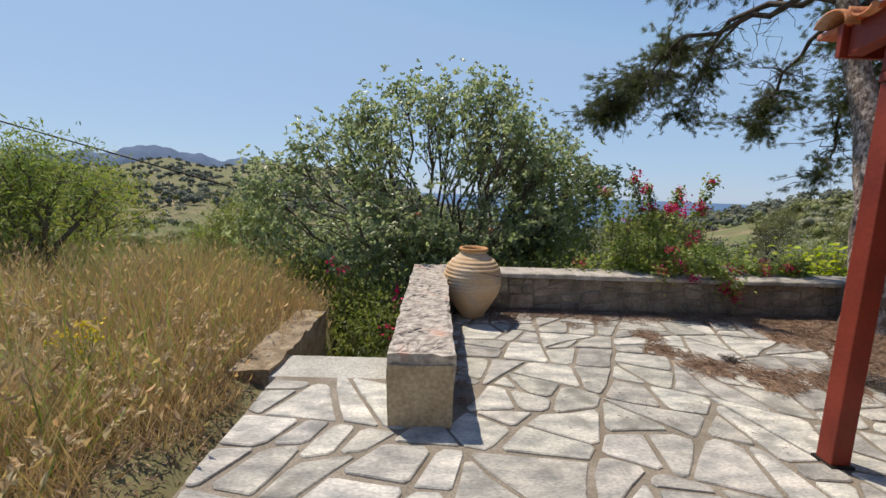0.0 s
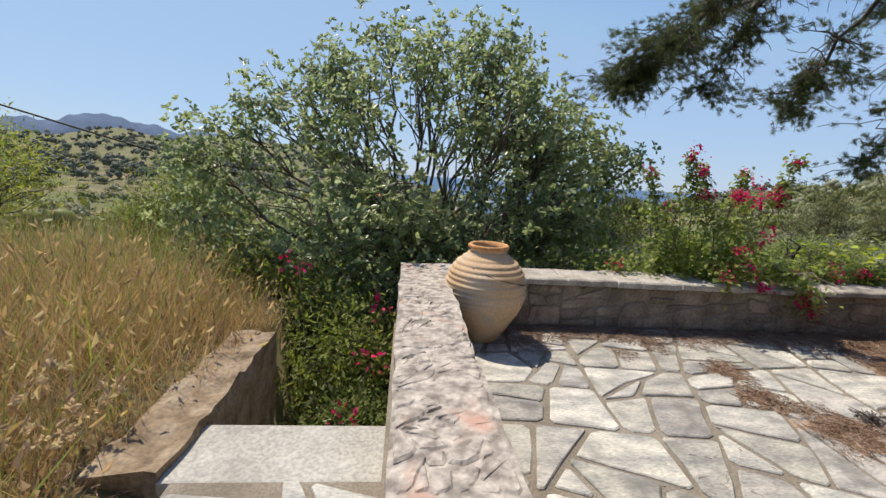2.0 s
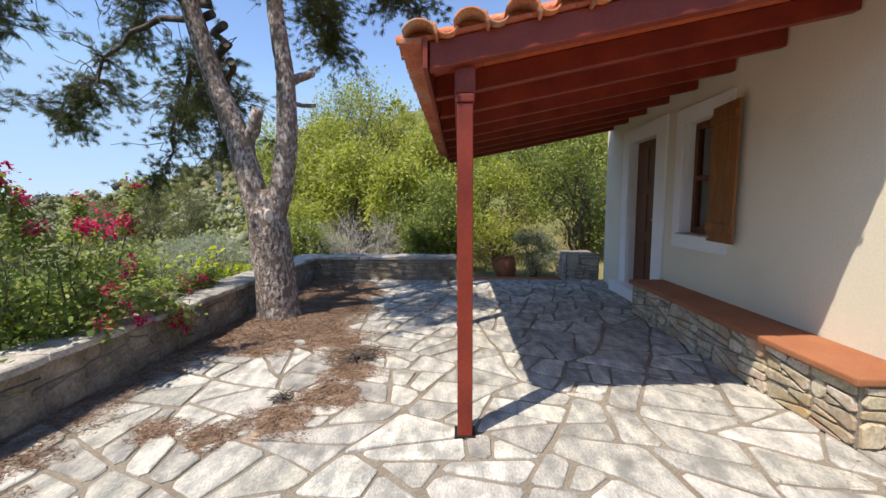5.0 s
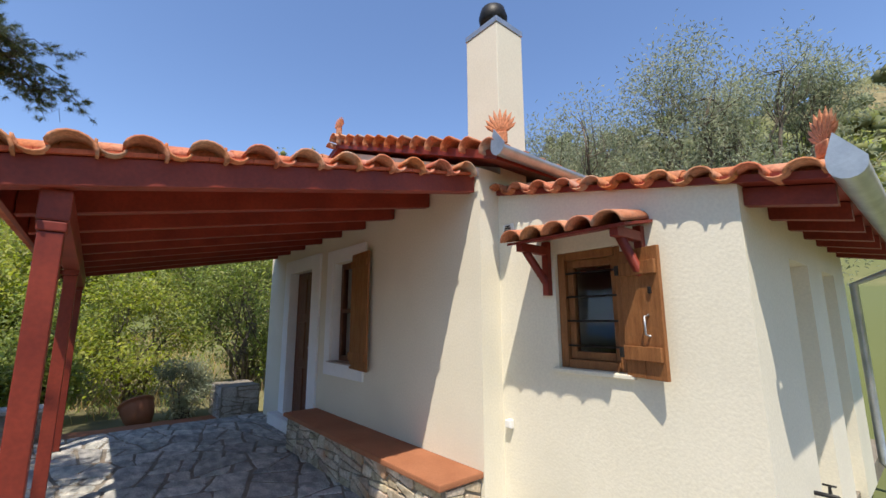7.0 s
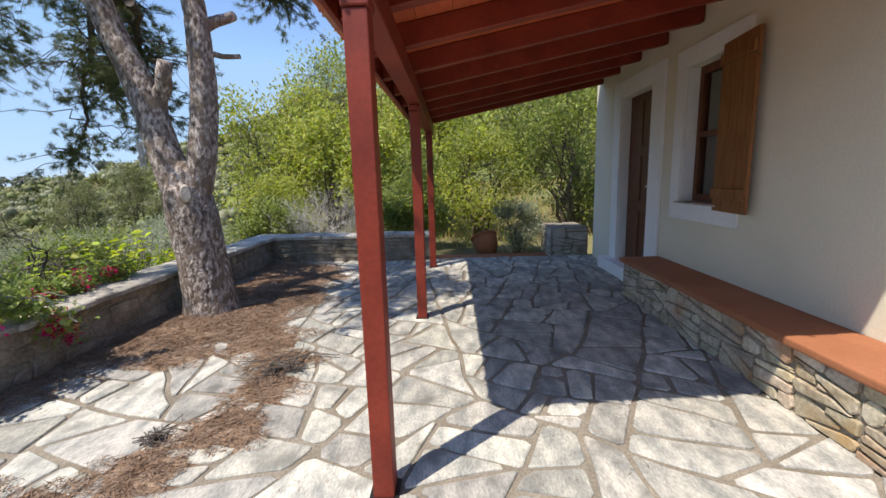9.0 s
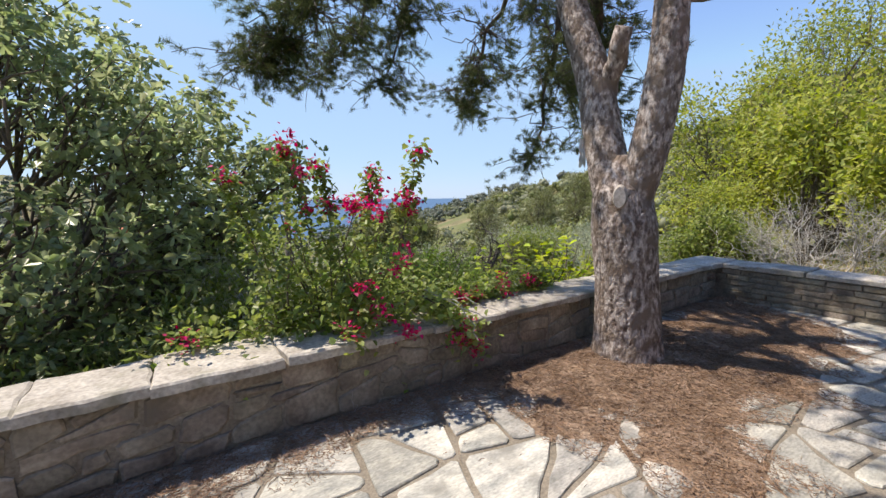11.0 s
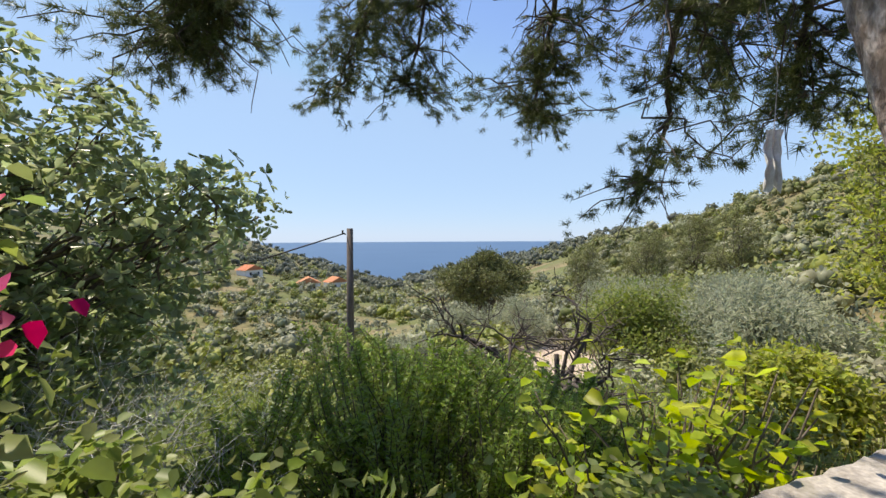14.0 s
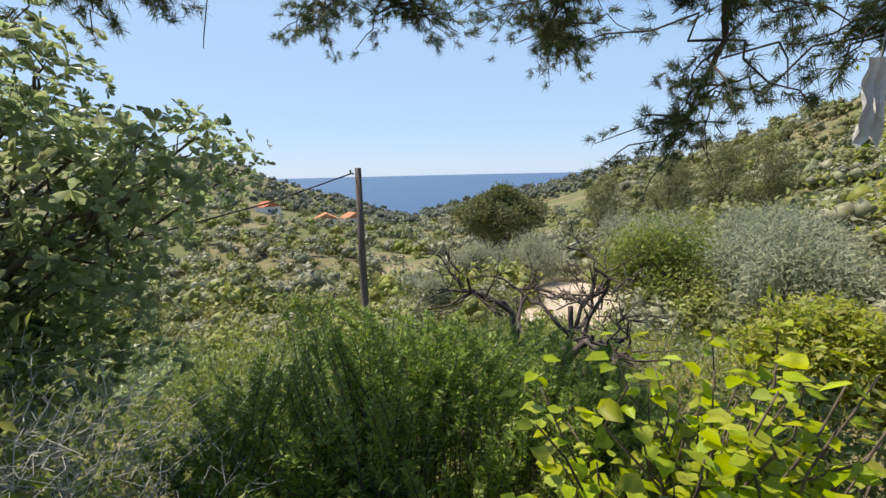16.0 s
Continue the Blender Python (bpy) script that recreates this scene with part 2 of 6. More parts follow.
def part(name, bm, material, parent=None, label="", m=None):
    """A bmesh as ONE mesh object under a thing or a part."""
    me = bpy.data.meshes.new(name)
    bm.to_mesh(me)
    bm.free()
    return obj(name, me, material, parent, label, m)


def thing(name, at, label, category, group="", kind=""):
    ob = new(name)
    ob.empty_display_size = 0.1
    ob.matrix_basis = at if isinstance(at, Matrix) else pose(*at)
    return tagged(ob, label, category, group, kind)


def box(bm, x0, x1, y0, y1, z0, z1, bevel=0.0):
    """A box between the limits, its edges bevelled."""
    got = bmesh.ops.create_cube(bm, size=1.0)["verts"]
    for v in got:
        v.co = Vector(((x0 + x1) / 2 + v.co.x * (x1 - x0), (y0 + y1) / 2 + v.co.y * (y1 - y0), (z0 + z1) / 2 + v.co.z * (z1 - z0)))
    if bevel:
        es = {e for v in got for e in v.link_edges}
        bmesh.ops.bevel(bm, geom=list(es), offset=bevel, segments=2, profile=0.6, affect="EDGES")
    return bm


def boxm(*a, **k):
    return box(bmesh.new(), *a, **k)


def prism(bm, poly, y0, y1):
    """A polygon of (x, z) drawn out along y."""
    a = [bm.verts.new((x, y0, z)) for x, z in poly]
    b = [bm.verts.new((x, y1, z)) for x, z in poly]
    n = len(poly)
    bm.faces.new(a)
    bm.faces.new(b[::-1])
    for i in range(n):
        bm.faces.new((a[i], b[i], b[(i + 1) % n], a[(i + 1) % n]))
    bmesh.ops.recalc_face_normals(bm, faces=bm.faces[:])
    return bm


def lathe(prof, sides=40):
    """Rings of (radius, z) turned round the upright axis."""
    a = np.linspace(0, 2 * np.pi, sides, endpoint=False)
    V = np.array([(r * np.cos(t), r * np.sin(t), z) for r, z in prof for t in a])
    F = [(i * sides + j, i * sides + (j + 1) % sides, (i + 1) * sides + (j + 1) % sides, (i + 1) * sides + j)
         for i in range(len(prof) - 1) for j in range(sides)]
    return V, np.array(F)


def tube(pts, radii, sides=8, cap=True):
    """A tapered, bent round limb through the points."""
    P, R = np.asarray(pts, float), np.asarray(radii, float)
    n = len(P)
    T = np.gradient(P, axis=0)
    T /= np.linalg.norm(T, axis=1)[:, None] + 1e-9
    up = np.array([0.31, 0.22, 0.92]) if abs(T[0][2]) < 0.8 else np.array([0.95, 0.3, 0.05])
    A = np.cross(T, up)
    A /= np.linalg.norm(A, axis=1)[:, None] + 1e-9
    B = np.cross(T, A)
    t = np.linspace(0, 2 * np.pi, sides, endpoint=False)
    V = (P[:, None, :] + R[:, None, None] * (np.cos(t)[None, :, None] * A[:, None, :] + np.sin(t)[None, :, None] * B[:, None, :])).reshape(-1, 3)
    i, j = np.meshgrid(np.arange(n - 1), np.arange(sides), indexing="ij")
    k = (j + 1) % sides
    F = np.stack([i * sides + j, i * sides + k, (i + 1) * sides + k, (i + 1) * sides + j], -1).reshape(-1, 4)
    if cap and sides % 2 == 0:
        for base in (0, (n - 1) * sides):
            F = np.vstack([F] + [np.array([[base + q, base + q + 1, base + sides - 2 - q, base + sides - 1 - q]]) for q in range(sides // 2 - 1)])
    return V, F


def merge(pieces):
    Vs, Fs, o = [], [], 0
    for V, F in pieces:
        Vs.append(V)
        Fs.append(np.asarray(F) + o)
        o += len(V)
    return np.vstack(Vs), np.vstack(Fs)


def unit(a):
    return a / (np.linalg.norm(a, axis=-1, keepdims=True) + 1e-9)


def leaves(P, D, size, aspect=0.5, fold=0.15, flat=0.0):
    """Folded pointed leaves at P that point along D; flat turns their faces to the sky."""
    n = len(P)
    D = unit(D)
    S = unit(np.cross(D, rng.normal(size=(n, 3)) * (1 - flat) + np.array([0, 0, 1.0]) * flat * 3))
    N = np.cross(S, D)
    s = np.broadcast_to(np.asarray(size, float), (n,))[:, None]
    V = np.stack([P, P + D * s * 0.45 + S * s * aspect * 0.5 + N * s * fold, P + D * s, P + D * s * 0.45 - S * s * aspect * 0.5 + N * s * fold], 1).reshape(-1, 3)
    b = np.arange(n)[:, None] * 4
    F = np.concatenate([b + np.array([[0, 1, 2]]), b + np.array([[0, 2, 3]])])
    return V, F


def blades(P, D, length, width):
    """Thin pointed blades, one triangle each."""
    n = len(P)
    D = unit(D)
    S = unit(np.cross(D, rng.normal(size=(n, 3))))
    L = np.broadcast_to(np.asarray(length, float), (n,))[:, None]
    w = np.broadcast_to(np.asarray(width, float), (n,))[:, None]
    V = np.stack([P - S * w / 2, P + S * w / 2, P + D * L], 1).reshape(-1, 3)
    return V, np.arange(n * 3).reshape(-1, 3)


# ---- the lie of the land ----
CX, CY = 3.0, 3.5
AZ = [-180, -120, -70, -45, -37, -32.5, -28, -22, -14, -8, -5, -2, 2.3, 6.5, 11, 14.2, 18, 23, 28, 33, 40, 50, 57, 65, 72, 85, 102, 120, 180]
RIDGE_EL = [22.5, 8, 1.2, 1.3, 1.4, 2.6, 1.6, 2.5, 2.7, 1.8, 0.5, -1.0, -2.6, -3.8, -5.1, -6.2, -5.0, -3.8, -3.3, -2.2, -0.2, 2.0, 4.0, 6.5, 9.5, 13.5, 19.5, 22.0, 22.5]
RIDGE_R = [90, 200, 700, 900, 900, 900, 900, 900, 800, 700, 680, 660, 620, 580, 520, 430, 420, 400, 370, 330, 270, 200, 180, 150, 130, 105, 90, 85, 90]
Z8 = np.interp(AZ, [-180, -120, -70, -45, -25, -8, 13, 32, 50, 65, 85, 120, 180], [0.2, 0.1, -0.1, -0.6, -1.3, -1.7, -1.7, -1.6, -1.4, -1.0, -0.3, 0.0, 0.2])
Z25 = np.interp(AZ, [-180, -120, -70, -45, -25, -8, 13, 32, 50, 65, 85, 120, 180], [3.0, 1.0, -0.8, -3.5, -5.0, -5.6, -5.8, -5.2, -4.0, -2.6, 0.4, 2.2, 3.0])
Z80 = np.interp(AZ, [-180, -120, -70, -45, -25, -8, 13, 32, 50, 65, 85, 120, 180], [24, 6, -4, -14, -18, -17, -16, -13, -7, -1, 10, 22, 24])
SEA = -45.0


def smoothstep(a, b, x):
    t = np.clip((x - a) / (b - a), 0, 1)
    return t * t * (3 - 2 * t)


def height(x, y):
    """The ground's height."""
    x, y = np.asarray(x, float), np.asarray(y, float)
    dx, dy = x - CX, y - CY
    r = np.hypot(dx, dy) + 1e-6
    az = np.degrees(np.arctan2(dx, dy))
    wob = 2.2 * np.sin(az * 0.21 + 1) + 1.5 * np.sin(az * 0.47) + 0.8 * np.sin(az * 1.1 + 2)
    R = np.interp(az, AZ, RIDGE_R)
    zr = 1.35 + R * np.tan(np.radians(np.interp(az, AZ, RIDGE_EL) + wob * 0.07))
    z8, z25, z80 = (np.interp(az, AZ, k) for k in (Z8, Z25, Z80))
    lr = np.log(r)
    out = np.where(r < 8, z8 * (r / 8) ** 1.2, 0.0)
    seg = lambda a, b, za, zb: za + (zb - za) * np.clip((lr - np.log(a)) / (np.log(b) - np.log(a)), 0, 1)
    out = np.where((r >= 8) & (r < 25), seg(8, 25, z8, z25), out)
    out = np.where((r >= 25) & (r < 80), seg(25, 80, z25, z80), out)
    out = np.where((r >= 80) & (r < R), z80 + (zr - z80) * np.clip((r - 80) / np.maximum(R - 80, 1), 0, 1) ** 1.15, out)
    out = np.where(r >= np.maximum(R, 80), zr - (r - R) * 0.22, out)
    bumps = np.sin(x * 0.11 + 1.3) * np.cos(y * 0.13) + 0.6 * np.sin(x * 0.31 + y * 0.27)
    out = out + bumps * np.clip((r - 15) / 60, 0, 1) * 0.8
    # the terrace and the house stand level; below the terrace the ground falls away at once
    inside = smoothstep(-1.1, -0.85, x) * (1 - smoothstep(7.9, 9.5, x)) * (1 - smoothstep(5.15, 5.45, y)) * smoothstep(-7.5, -5.5, y)
    hole = smoothstep(-0.98, -0.84, x) * (1 - smoothstep(0.0, 0.15, x)) * smoothstep(3.5, 3.64, y)
    drop = smoothstep(5.1, 5.4, y) * smoothstep(-1.2, -0.8, x) * (1 - smoothstep(7.3, 9.5, x))
    near = 1 - smoothstep(6, 11, r)
    out = out * (1 - inside) + inside * -0.12
    out = np.minimum(out, np.where(np.maximum(hole, drop) * near > 0, -1.0 * np.maximum(hole, drop) * near + 0.0, 99))
    return np.maximum(out, -60)


def build_ground():
    rings = np.concatenate([np.arange(0.15, 12, 0.16), np.geomspace(12, 4600, 95)])
    na = 300
    a = np.linspace(0, 2 * np.pi, na, endpoint=False)
    X = CX + rings[:, None] * np.sin(a)
    Y = CY + rings[:, None] * np.cos(a)
    Z = height(X, Y)
    V = np.stack([X, Y, Z], -1).reshape(-1, 3)
    i, j = np.meshgrid(np.arange(len(rings) - 1), np.arange(na), indexing="ij")
    k = (j + 1) % na
    F = np.stack([i * na + j, (i + 1) * na + j, (i + 1) * na + k, i * na + k], -1).reshape(-1, 4)
    ob = obj("ground", smooth(fast_mesh("ground", V, F)), M["ground"])
    return tagged(ob, "dry grassy hillside soil falling away to a valley", "ground", kind="structure")


build_ground()
bm = bmesh.new()
ring = [bm.verts.new((CX + 4700 * math.sin(t), CY + 4700 * math.cos(t), SEA)) for t in np.linspace(0, 2 * math.pi, 96, endpoint=False)]
bm.faces.new(ring[::-1])
tagged(part("water", bm, M["sea"]), "calm blue sea at the foot of the valley", "sea", kind="structure")


# ---- terrace ----
bm = bmesh.new()
box(bm, 0.0, 7.4, -0.25, 5.1, -0.25, -0.008)
box(bm, -0.8, 0.0, -2.5, 3.3, -0.25, -0.008)
box(bm, 0.0, 0.5, -2.5, -0.25, -0.25, -0.008)
floor = tagged(part("floor", bm, M["mortar"]), "terrace floor of irregular pale flagstones in sandy mortar", "floor", kind="structure")
tagged(part("landing", boxm(-0.86, 0.04, 3.3, 3.68, -1.1, -0.01, bevel=0.012), mat("landing_cement", [(0.36, 0.35, 0.31), (0.46, 0.45, 0.41)], 4, 0.9, 0.4, 60, stain=(0.27, 0.27, 0.24))),
       "smooth grey cement landing at the terrace's edge", "landing", kind="structure")


def rough_box(x0, x1, y0, y1, z0, z1, cell=0.12, amp=0.012, seed=0):
    """A block with an uneven, weathered surface."""
    b = boxm(x0, x1, y0, y1, z0, z1)
    for ax, (lo, hi) in enumerate(((x0, x1), (y0, y1), (z0, z1))):
        n = int((hi - lo) / cell)
        for q in range(1, n + 1):
            co, no = [0, 0, 0], [0, 0, 0]
            co[ax], no[ax] = lo + (hi - lo) * q / (n + 1), 1
            bmesh.ops.bisect_plane(b, geom=b.verts[:] + b.edges[:] + b.faces[:], plane_co=co, plane_no=no)
    for v in b.verts:
        d = noise.noise_vector(Vector(v.co) * 6 + Vector((seed, 0, 0))) * amp + noise.noise_vector(Vector(v.co) * 17) * amp * 0.5
        v.co += d
    return b


TOP = 0.42
wall_n = tagged(part("wall_north", rough_box(0.36, 7.75, 5.10, 5.44, -1.1, TOP - 0.045, 0.16), M["walljoint"]),
                "low parapet of rough brown stone blocks with pale coping", "parapet", kind="structure")
wall_e = tagged(part("wall_east", rough_box(7.34, 7.68, 2.55, 5.10, -0.6, TOP - 0.045, 0.16, seed=3), M["walljoint"]),
                "low curved parapet of grey flat stones in shade", "parapet", kind="structure")
wall_w = tagged(part("wall_west", rough_box(0.03, 0.40, 2.72, 5.44, -1.1, TOP, 0.07, 0.016, seed=5), M["rubble"]),
                "low rubble wall with worn mottled top and cement end", "parapet", kind="structure")
wall_s = tagged(part("wall_stub", rough_box(7.44, 8.2, 0.02, 0.60, -0.4, 0.44, 0.12, seed=8), M["walljoint"]),
                "short stub of dry stone wall beside the house corner", "wall", kind="structure")
part("end_face", rough_box(0.035, 0.395, 2.705, 2.74, -0.1, TOP - 0.06, 0.09, 0.008), mat("cement_end", [(0.36, 0.28, 0.18), (0.46, 0.38, 0.26)], 6, 0.9, 0.5, 45), wall_w)
tagged(part("retaining_wall", rough_box(-1.12, -0.84, 3.3, 4.72, -1.1, 0.03, 0.08, 0.03, seed=9), mat("earth_edge", [(0.17, 0.125, 0.08), (0.27, 0.21, 0.14), (0.35, 0.29, 0.21)], 7, 0.95, 0.8, 40)),
       "crumbling cement and earth edge of the dry field above the steps", "wall", kind="structure")

# ---- house ----
HX0, HX1, HY, HB = 2.2, 7.26, 0.0, -5.2
bm = bmesh.new()
for a in ((HX0, 4.25, 0.0, 2.6), (4.25, 4.82, 0.0, 1.0), (4.25, 4.82, 2.2, 2.6), (4.82, 5.46, 0.0, 2.6), (5.46, 6.28, 2.2, 2.6), (5.46, 6.28, 0.0, 0.12), (6.28, HX1, 0.0, 2.6)):
    box(bm, a[0], a[1], -0.35, 0.0, a[2], a[3])
prism(bm, [(HX0, 2.6), (HX1, 2.6), (HX1, 2.72), (4.73, 3.68), (HX0, 2.72)], -0.35, 0.0)
tagged(part("wall_south", bm, M["plaster"]), "cream plastered house wall under the porch", "wall", kind="structure")
bm = bmesh.new()
box(bm, HX0, HX0 + 0.35, HB, -0.35, 0, 2.72)
box(bm, HX1 - 0.35, HX1, HB, -0.35, 0, 2.72)
box(bm, HX0 + 0.35, HX1 - 0.35, HB, HB + 0.35, 0, 2.72)
tagged(part("wall_house", bm, M["plaster"]), "cream plastered outer walls of the house", "wall", kind="structure")
AX, AY, AB = 0.52, -0.22, -3.4
WIN = (1.18, 1.67, 1.165, 1.96)
bm = bmesh.new()
for a in ((AX, WIN[0], 0.0, 2.05), (WIN[0], WIN[1], 0.0, WIN[2]), (WIN[0], WIN[1], WIN[3], 2.05), (WIN[1], HX0, 0.0, 2.05)):
    box(bm, a[0], a[1], AY - 0.32, AY, a[2], a[3])
prism(bm, [(AX, 2.05), (HX0, 2.05), (HX0, 2.52), (AX, 2.19)], AY - 0.32, AY)
tagged(part("wall_annex", bm, M["plaster"]), "cream plastered annex wall with a small shuttered window", "wall", kind="structure")
bm = bmesh.new()
ys = [AY - 0.32, -1.15, -1.72, -2.25, -2.82, AB]
for q in range(5):
    if q % 2 == 0:
        box(bm, AX, AX + 0.3, ys[q + 1], ys[q], 0, 2.17)
    else:
        box(bm, AX + 0.16, AX + 0.3, ys[q + 1], ys[q], 0, 2.17)
        box(bm, AX, AX + 0.16, ys[q + 1], ys[q], 1.88, 2.17)
box(bm, AX + 0.3, HX0, AB, AB + 0.3, 0, 2.4)
tagged(part("wall_west_annex", bm, M["plaster"]), "cream side wall of the annex with tall recesses", "wall", kind="structure")
tagged(part("house_floor", boxm(AX + 0.05, HX1 - 0.05, HB + 0.1, -0.3, -0.2, 0.06), M["mortar"]), "plain floor inside the house", "floor", kind="structure")


def tile_mesh(L=0.42, r0=0.085, r1=0.07, th=0.012, seg=7):
    """A tapered half-barrel clay tile; its axis runs along y."""
    V = []
    for y, r in ((0, r0), (L, r1)):
        for rr in (r, r - th):
            for q in range(seg + 1):
                t = math.pi * q / seg
                V.append((rr * math.cos(t), y, rr * math.sin(t) * 0.85))
    n = seg + 1
    F = []
    for q in range(seg):
        F += [(q, q + 1, 2 * n + q + 1, 2 * n + q), (n + q + 1, n + q, 3 * n + q, 3 * n + q + 1), (q + 1, q, n + q, n + q + 1), (2 * n + q, 2 * n + q + 1, 3 * n + q + 1, 3 * n + q)]
    F += [(0, 2 * n, 3 * n, n), (n - 1, 2 * n - 1, 4 * n - 1, 3 * n - 1)]
    me = fast_mesh("roof_tile", V, F)
    me.materials.append(M["tile"])
    return me


TILE = tile_mesh()
BIG = tile_mesh(0.40, 0.092, 0.084, 0.014, 8)
MID = tile_mesh(0.40, 0.078, 0.071, 0.013, 8)
PAN = tile_mesh(0.38, 0.062, 0.056, 0.012, 8)


def put_tile(parent, me, m, name="roof_tile"):
    ob = new(name, me)
    ob.parent = parent
    ob.matrix_basis = m @ pose(0, 0, 0, rng.normal(0, 0.8), rng.normal(0, 1.0), rng.normal(0, 1.2))
    return ob


def tiles_joined(name, parent, mats, me=TILE):
    V0 = np.array([v.co for v in me.vertices])
    F0 = np.array([p.vertices for p in me.polygons])
    V = [np.asarray([m @ Vector(v) for v in V0]) for m in mats]
    ob = obj(name, fast_mesh(name, *merge([(v, F0) for v in V])), mat(name + "_clay", [(0.45, 0.17, 0.085), (0.60, 0.27, 0.15)], 5, 0.85, 0.3, 60, vary=0.15, island=True), parent)
    return tagged(ob, kind="stuff")


# porch roof: it falls from the wall to the eave
RX0, RX1, EAVE_Y = 2.24, 7.05, 2.78
SLOPE = math.degrees(math.atan2(0.47, 2.475))


def zroof(y):
    """The top of the porch rafters."""
    return 2.66 - y * 0.47 / 2.475


porch = thing("porch_roof", (4.6, 1.4, 2.3), "porch roof of clay barrel tiles on red-stained rafters", "porch roof")
PI = pose(4.6, 1.4, 2.3).inverted()


def under(ob, parent_pose):
    """Keeps a part, built in the world's frame, at its place under its thing."""
    ob.matrix_basis = parent_pose
    return ob


n_r = 9
for q in range(n_r):
    x = RX0 + 0.04 + (RX1 - RX0 - 0.08) * q / (n_r - 1)
    ya, yb, d = 0.012, EAVE_Y - 0.12, 0.14
    w = 0.035 if q else 0.04
    b3 = bmesh.new()
    vs = [b3.verts.new((xx, y, zroof(y) - dz)) for xx in (x - w, x + w) for y, dz in ((ya, d), (yb, d), (yb, 0), (ya, 0))]
    for f in ((0, 1, 2, 3), (7, 6, 5, 4), (0, 4, 5, 1), (1, 5, 6, 2), (2, 6, 7, 3), (3, 7, 4, 0)):
        b3.faces.new([vs[k] for k in f])
    bmesh.ops.bevel(b3, geom=b3.edges[:], offset=0.006, segments=1, affect="EDGES")
    under(part("rafter", b3, M["red_wood"], porch), PI)
for q in range(13):
    y0, y1 = 0.015 + q * 0.2125, 0.015 + q * 0.2125 + 0.209
    b3 = bmesh.new()
    vs = [b3.verts.new((xx, y, zroof(y) + dz)) for xx in (RX0 - 0.02, RX1 + 0.02) for y, dz in ((y0, 0.002), (y1, 0.002), (y1, 0.022), (y0, 0.022))]
    for f in ((0, 1, 2, 3), (7, 6, 5, 4), (0, 4, 5, 1), (1, 5, 6, 2), (2, 6, 7, 3), (3, 7, 4, 0)):
        b3.faces.new([vs[k] for k in f])
    under(part("ceiling_board", b3, M["board"], porch), PI)
under(part("fascia", boxm(RX0 - 0.03, RX1 + 0.03, EAVE_Y - 0.115, EAVE_Y - 0.09, zroof(EAVE_Y) - 0.12, zroof(EAVE_Y) + 0.035, bevel=0.004), M["red_wood"], porch), PI)
under(part("eave_mortar", boxm(RX0 - 0.03, RX1 + 0.03, EAVE_Y - 0.086, EAVE_Y + 0.03, zroof(EAVE_Y) + 0.0, zroof(EAVE_Y) + 0.032, bevel=0.008), M["tile"], porch, "flat clay edge under the eave tiles"), PI)
under(part("beam", boxm(RX0 + 0.05, RX1, 2.42, 2.53, zroof(2.475) - 0.28, zroof(2.475) - 0.142, bevel=0.008), M["red_wood"], porch), PI)
for q in range(22):
    x = RX0 + 0.12 + q * 0.222
    for k in range(8):
        y = EAVE_Y + 0.05 - k * 0.345
        put_tile(porch, TILE, PI @ pose(x, y, zroof(y) + 0.03 + 0.008 * (k > 0), 0, 0, 180) @ pose(0, 0, 0, SLOPE, 0, 0))
for q in range(21):
    x = RX0 + 0.231 + q * 0.222
    for k in range(8):
        y = EAVE_Y + 0.03 - k * 0.345
        put_tile(porch, TILE, PI @ pose(x, y, zroof(y) + 0.098 + 0.006 * (k > 0), 0, 0, 180) @ pose(0, 0, 0, SLOPE, 0, 0) @ pose(0, 0, 0, 0, 180, 0), "pan_tile")
for q in range(11):
    y = 0.14 + q * 0.256
    put_tile(porch, BIG, PI @ pose(RX0 - 0.07, y, zroof(y) + 0.015, 0, 0, -90) @ pose(0, 0, 0, 0, SLOPE, 0), "verge_tile")
    if q < 10:
        y += 0.128
        put_tile(porch, PAN, PI @ pose(RX0 - 0.05, y, zroof(y) + 0.046, 0, 0, -90) @ pose(0, 0, 0, 0, SLOPE + 180, 0), "verge_pan")
for q, x in enumerate((2.335, 4.53, 6.734)):
    post = thing("porch_post", (x, 2.475, 0), "square red-stained timber post standing on the terrace", "post", "porch posts")
    part("shaft", boxm(-0.05, 0.05, -0.043, 0.043, 0.0, 1.86, bevel=0.006), M["red_wood"], post)
    part("head", boxm(-0.056, 0.056, -0.049, 0.049, 1.863, zroof(2.475) - 0.284, bevel=0.006), M["red_wood"], post)
    part("foot_plate", boxm(-0.06, 0.06, -0.06, 0.06, -0.004, 0.012, bevel=0.003), M["iron"], post)

# main roof
APEX, EV = (4.73, 3.76), 2.72
main = thing("house_roof", (4.73, -2.5, 3.0), "gabled house roof of clay barrel tiles", "roof")
MI = pose(4.73, -2.5, 3.0).inverted()
sl = (APEX[1] - EV) / (APEX[0] - 1.95)
bm = bmesh.new()
prism(bm, [(1.95, EV - 0.02), (1.95, EV + 0.05), (APEX[0], APEX[1] + 0.05), (7.51, EV + 0.05), (7.51, EV - 0.02), (APEX[0], APEX[1] - 0.04)], HB - 0.2, 0.06)
under(part("roof_deck", bm, M["red_wood"], main), MI)
sdeg = math.degrees(math.atan(sl))
ms = []
for side in (-1, 1):
    for q in range(22):
        for k in range(8):
            u = 0.1 + k * 0.345
            x = 4.73 + side * (2.82 - u)
            ms.append(MI @ pose(x, -0.12 - q * 0.235, EV + 0.06 + sl * u, 0, 0, 90 * side) @ pose(0, 0, 0, sdeg, 0, 0))
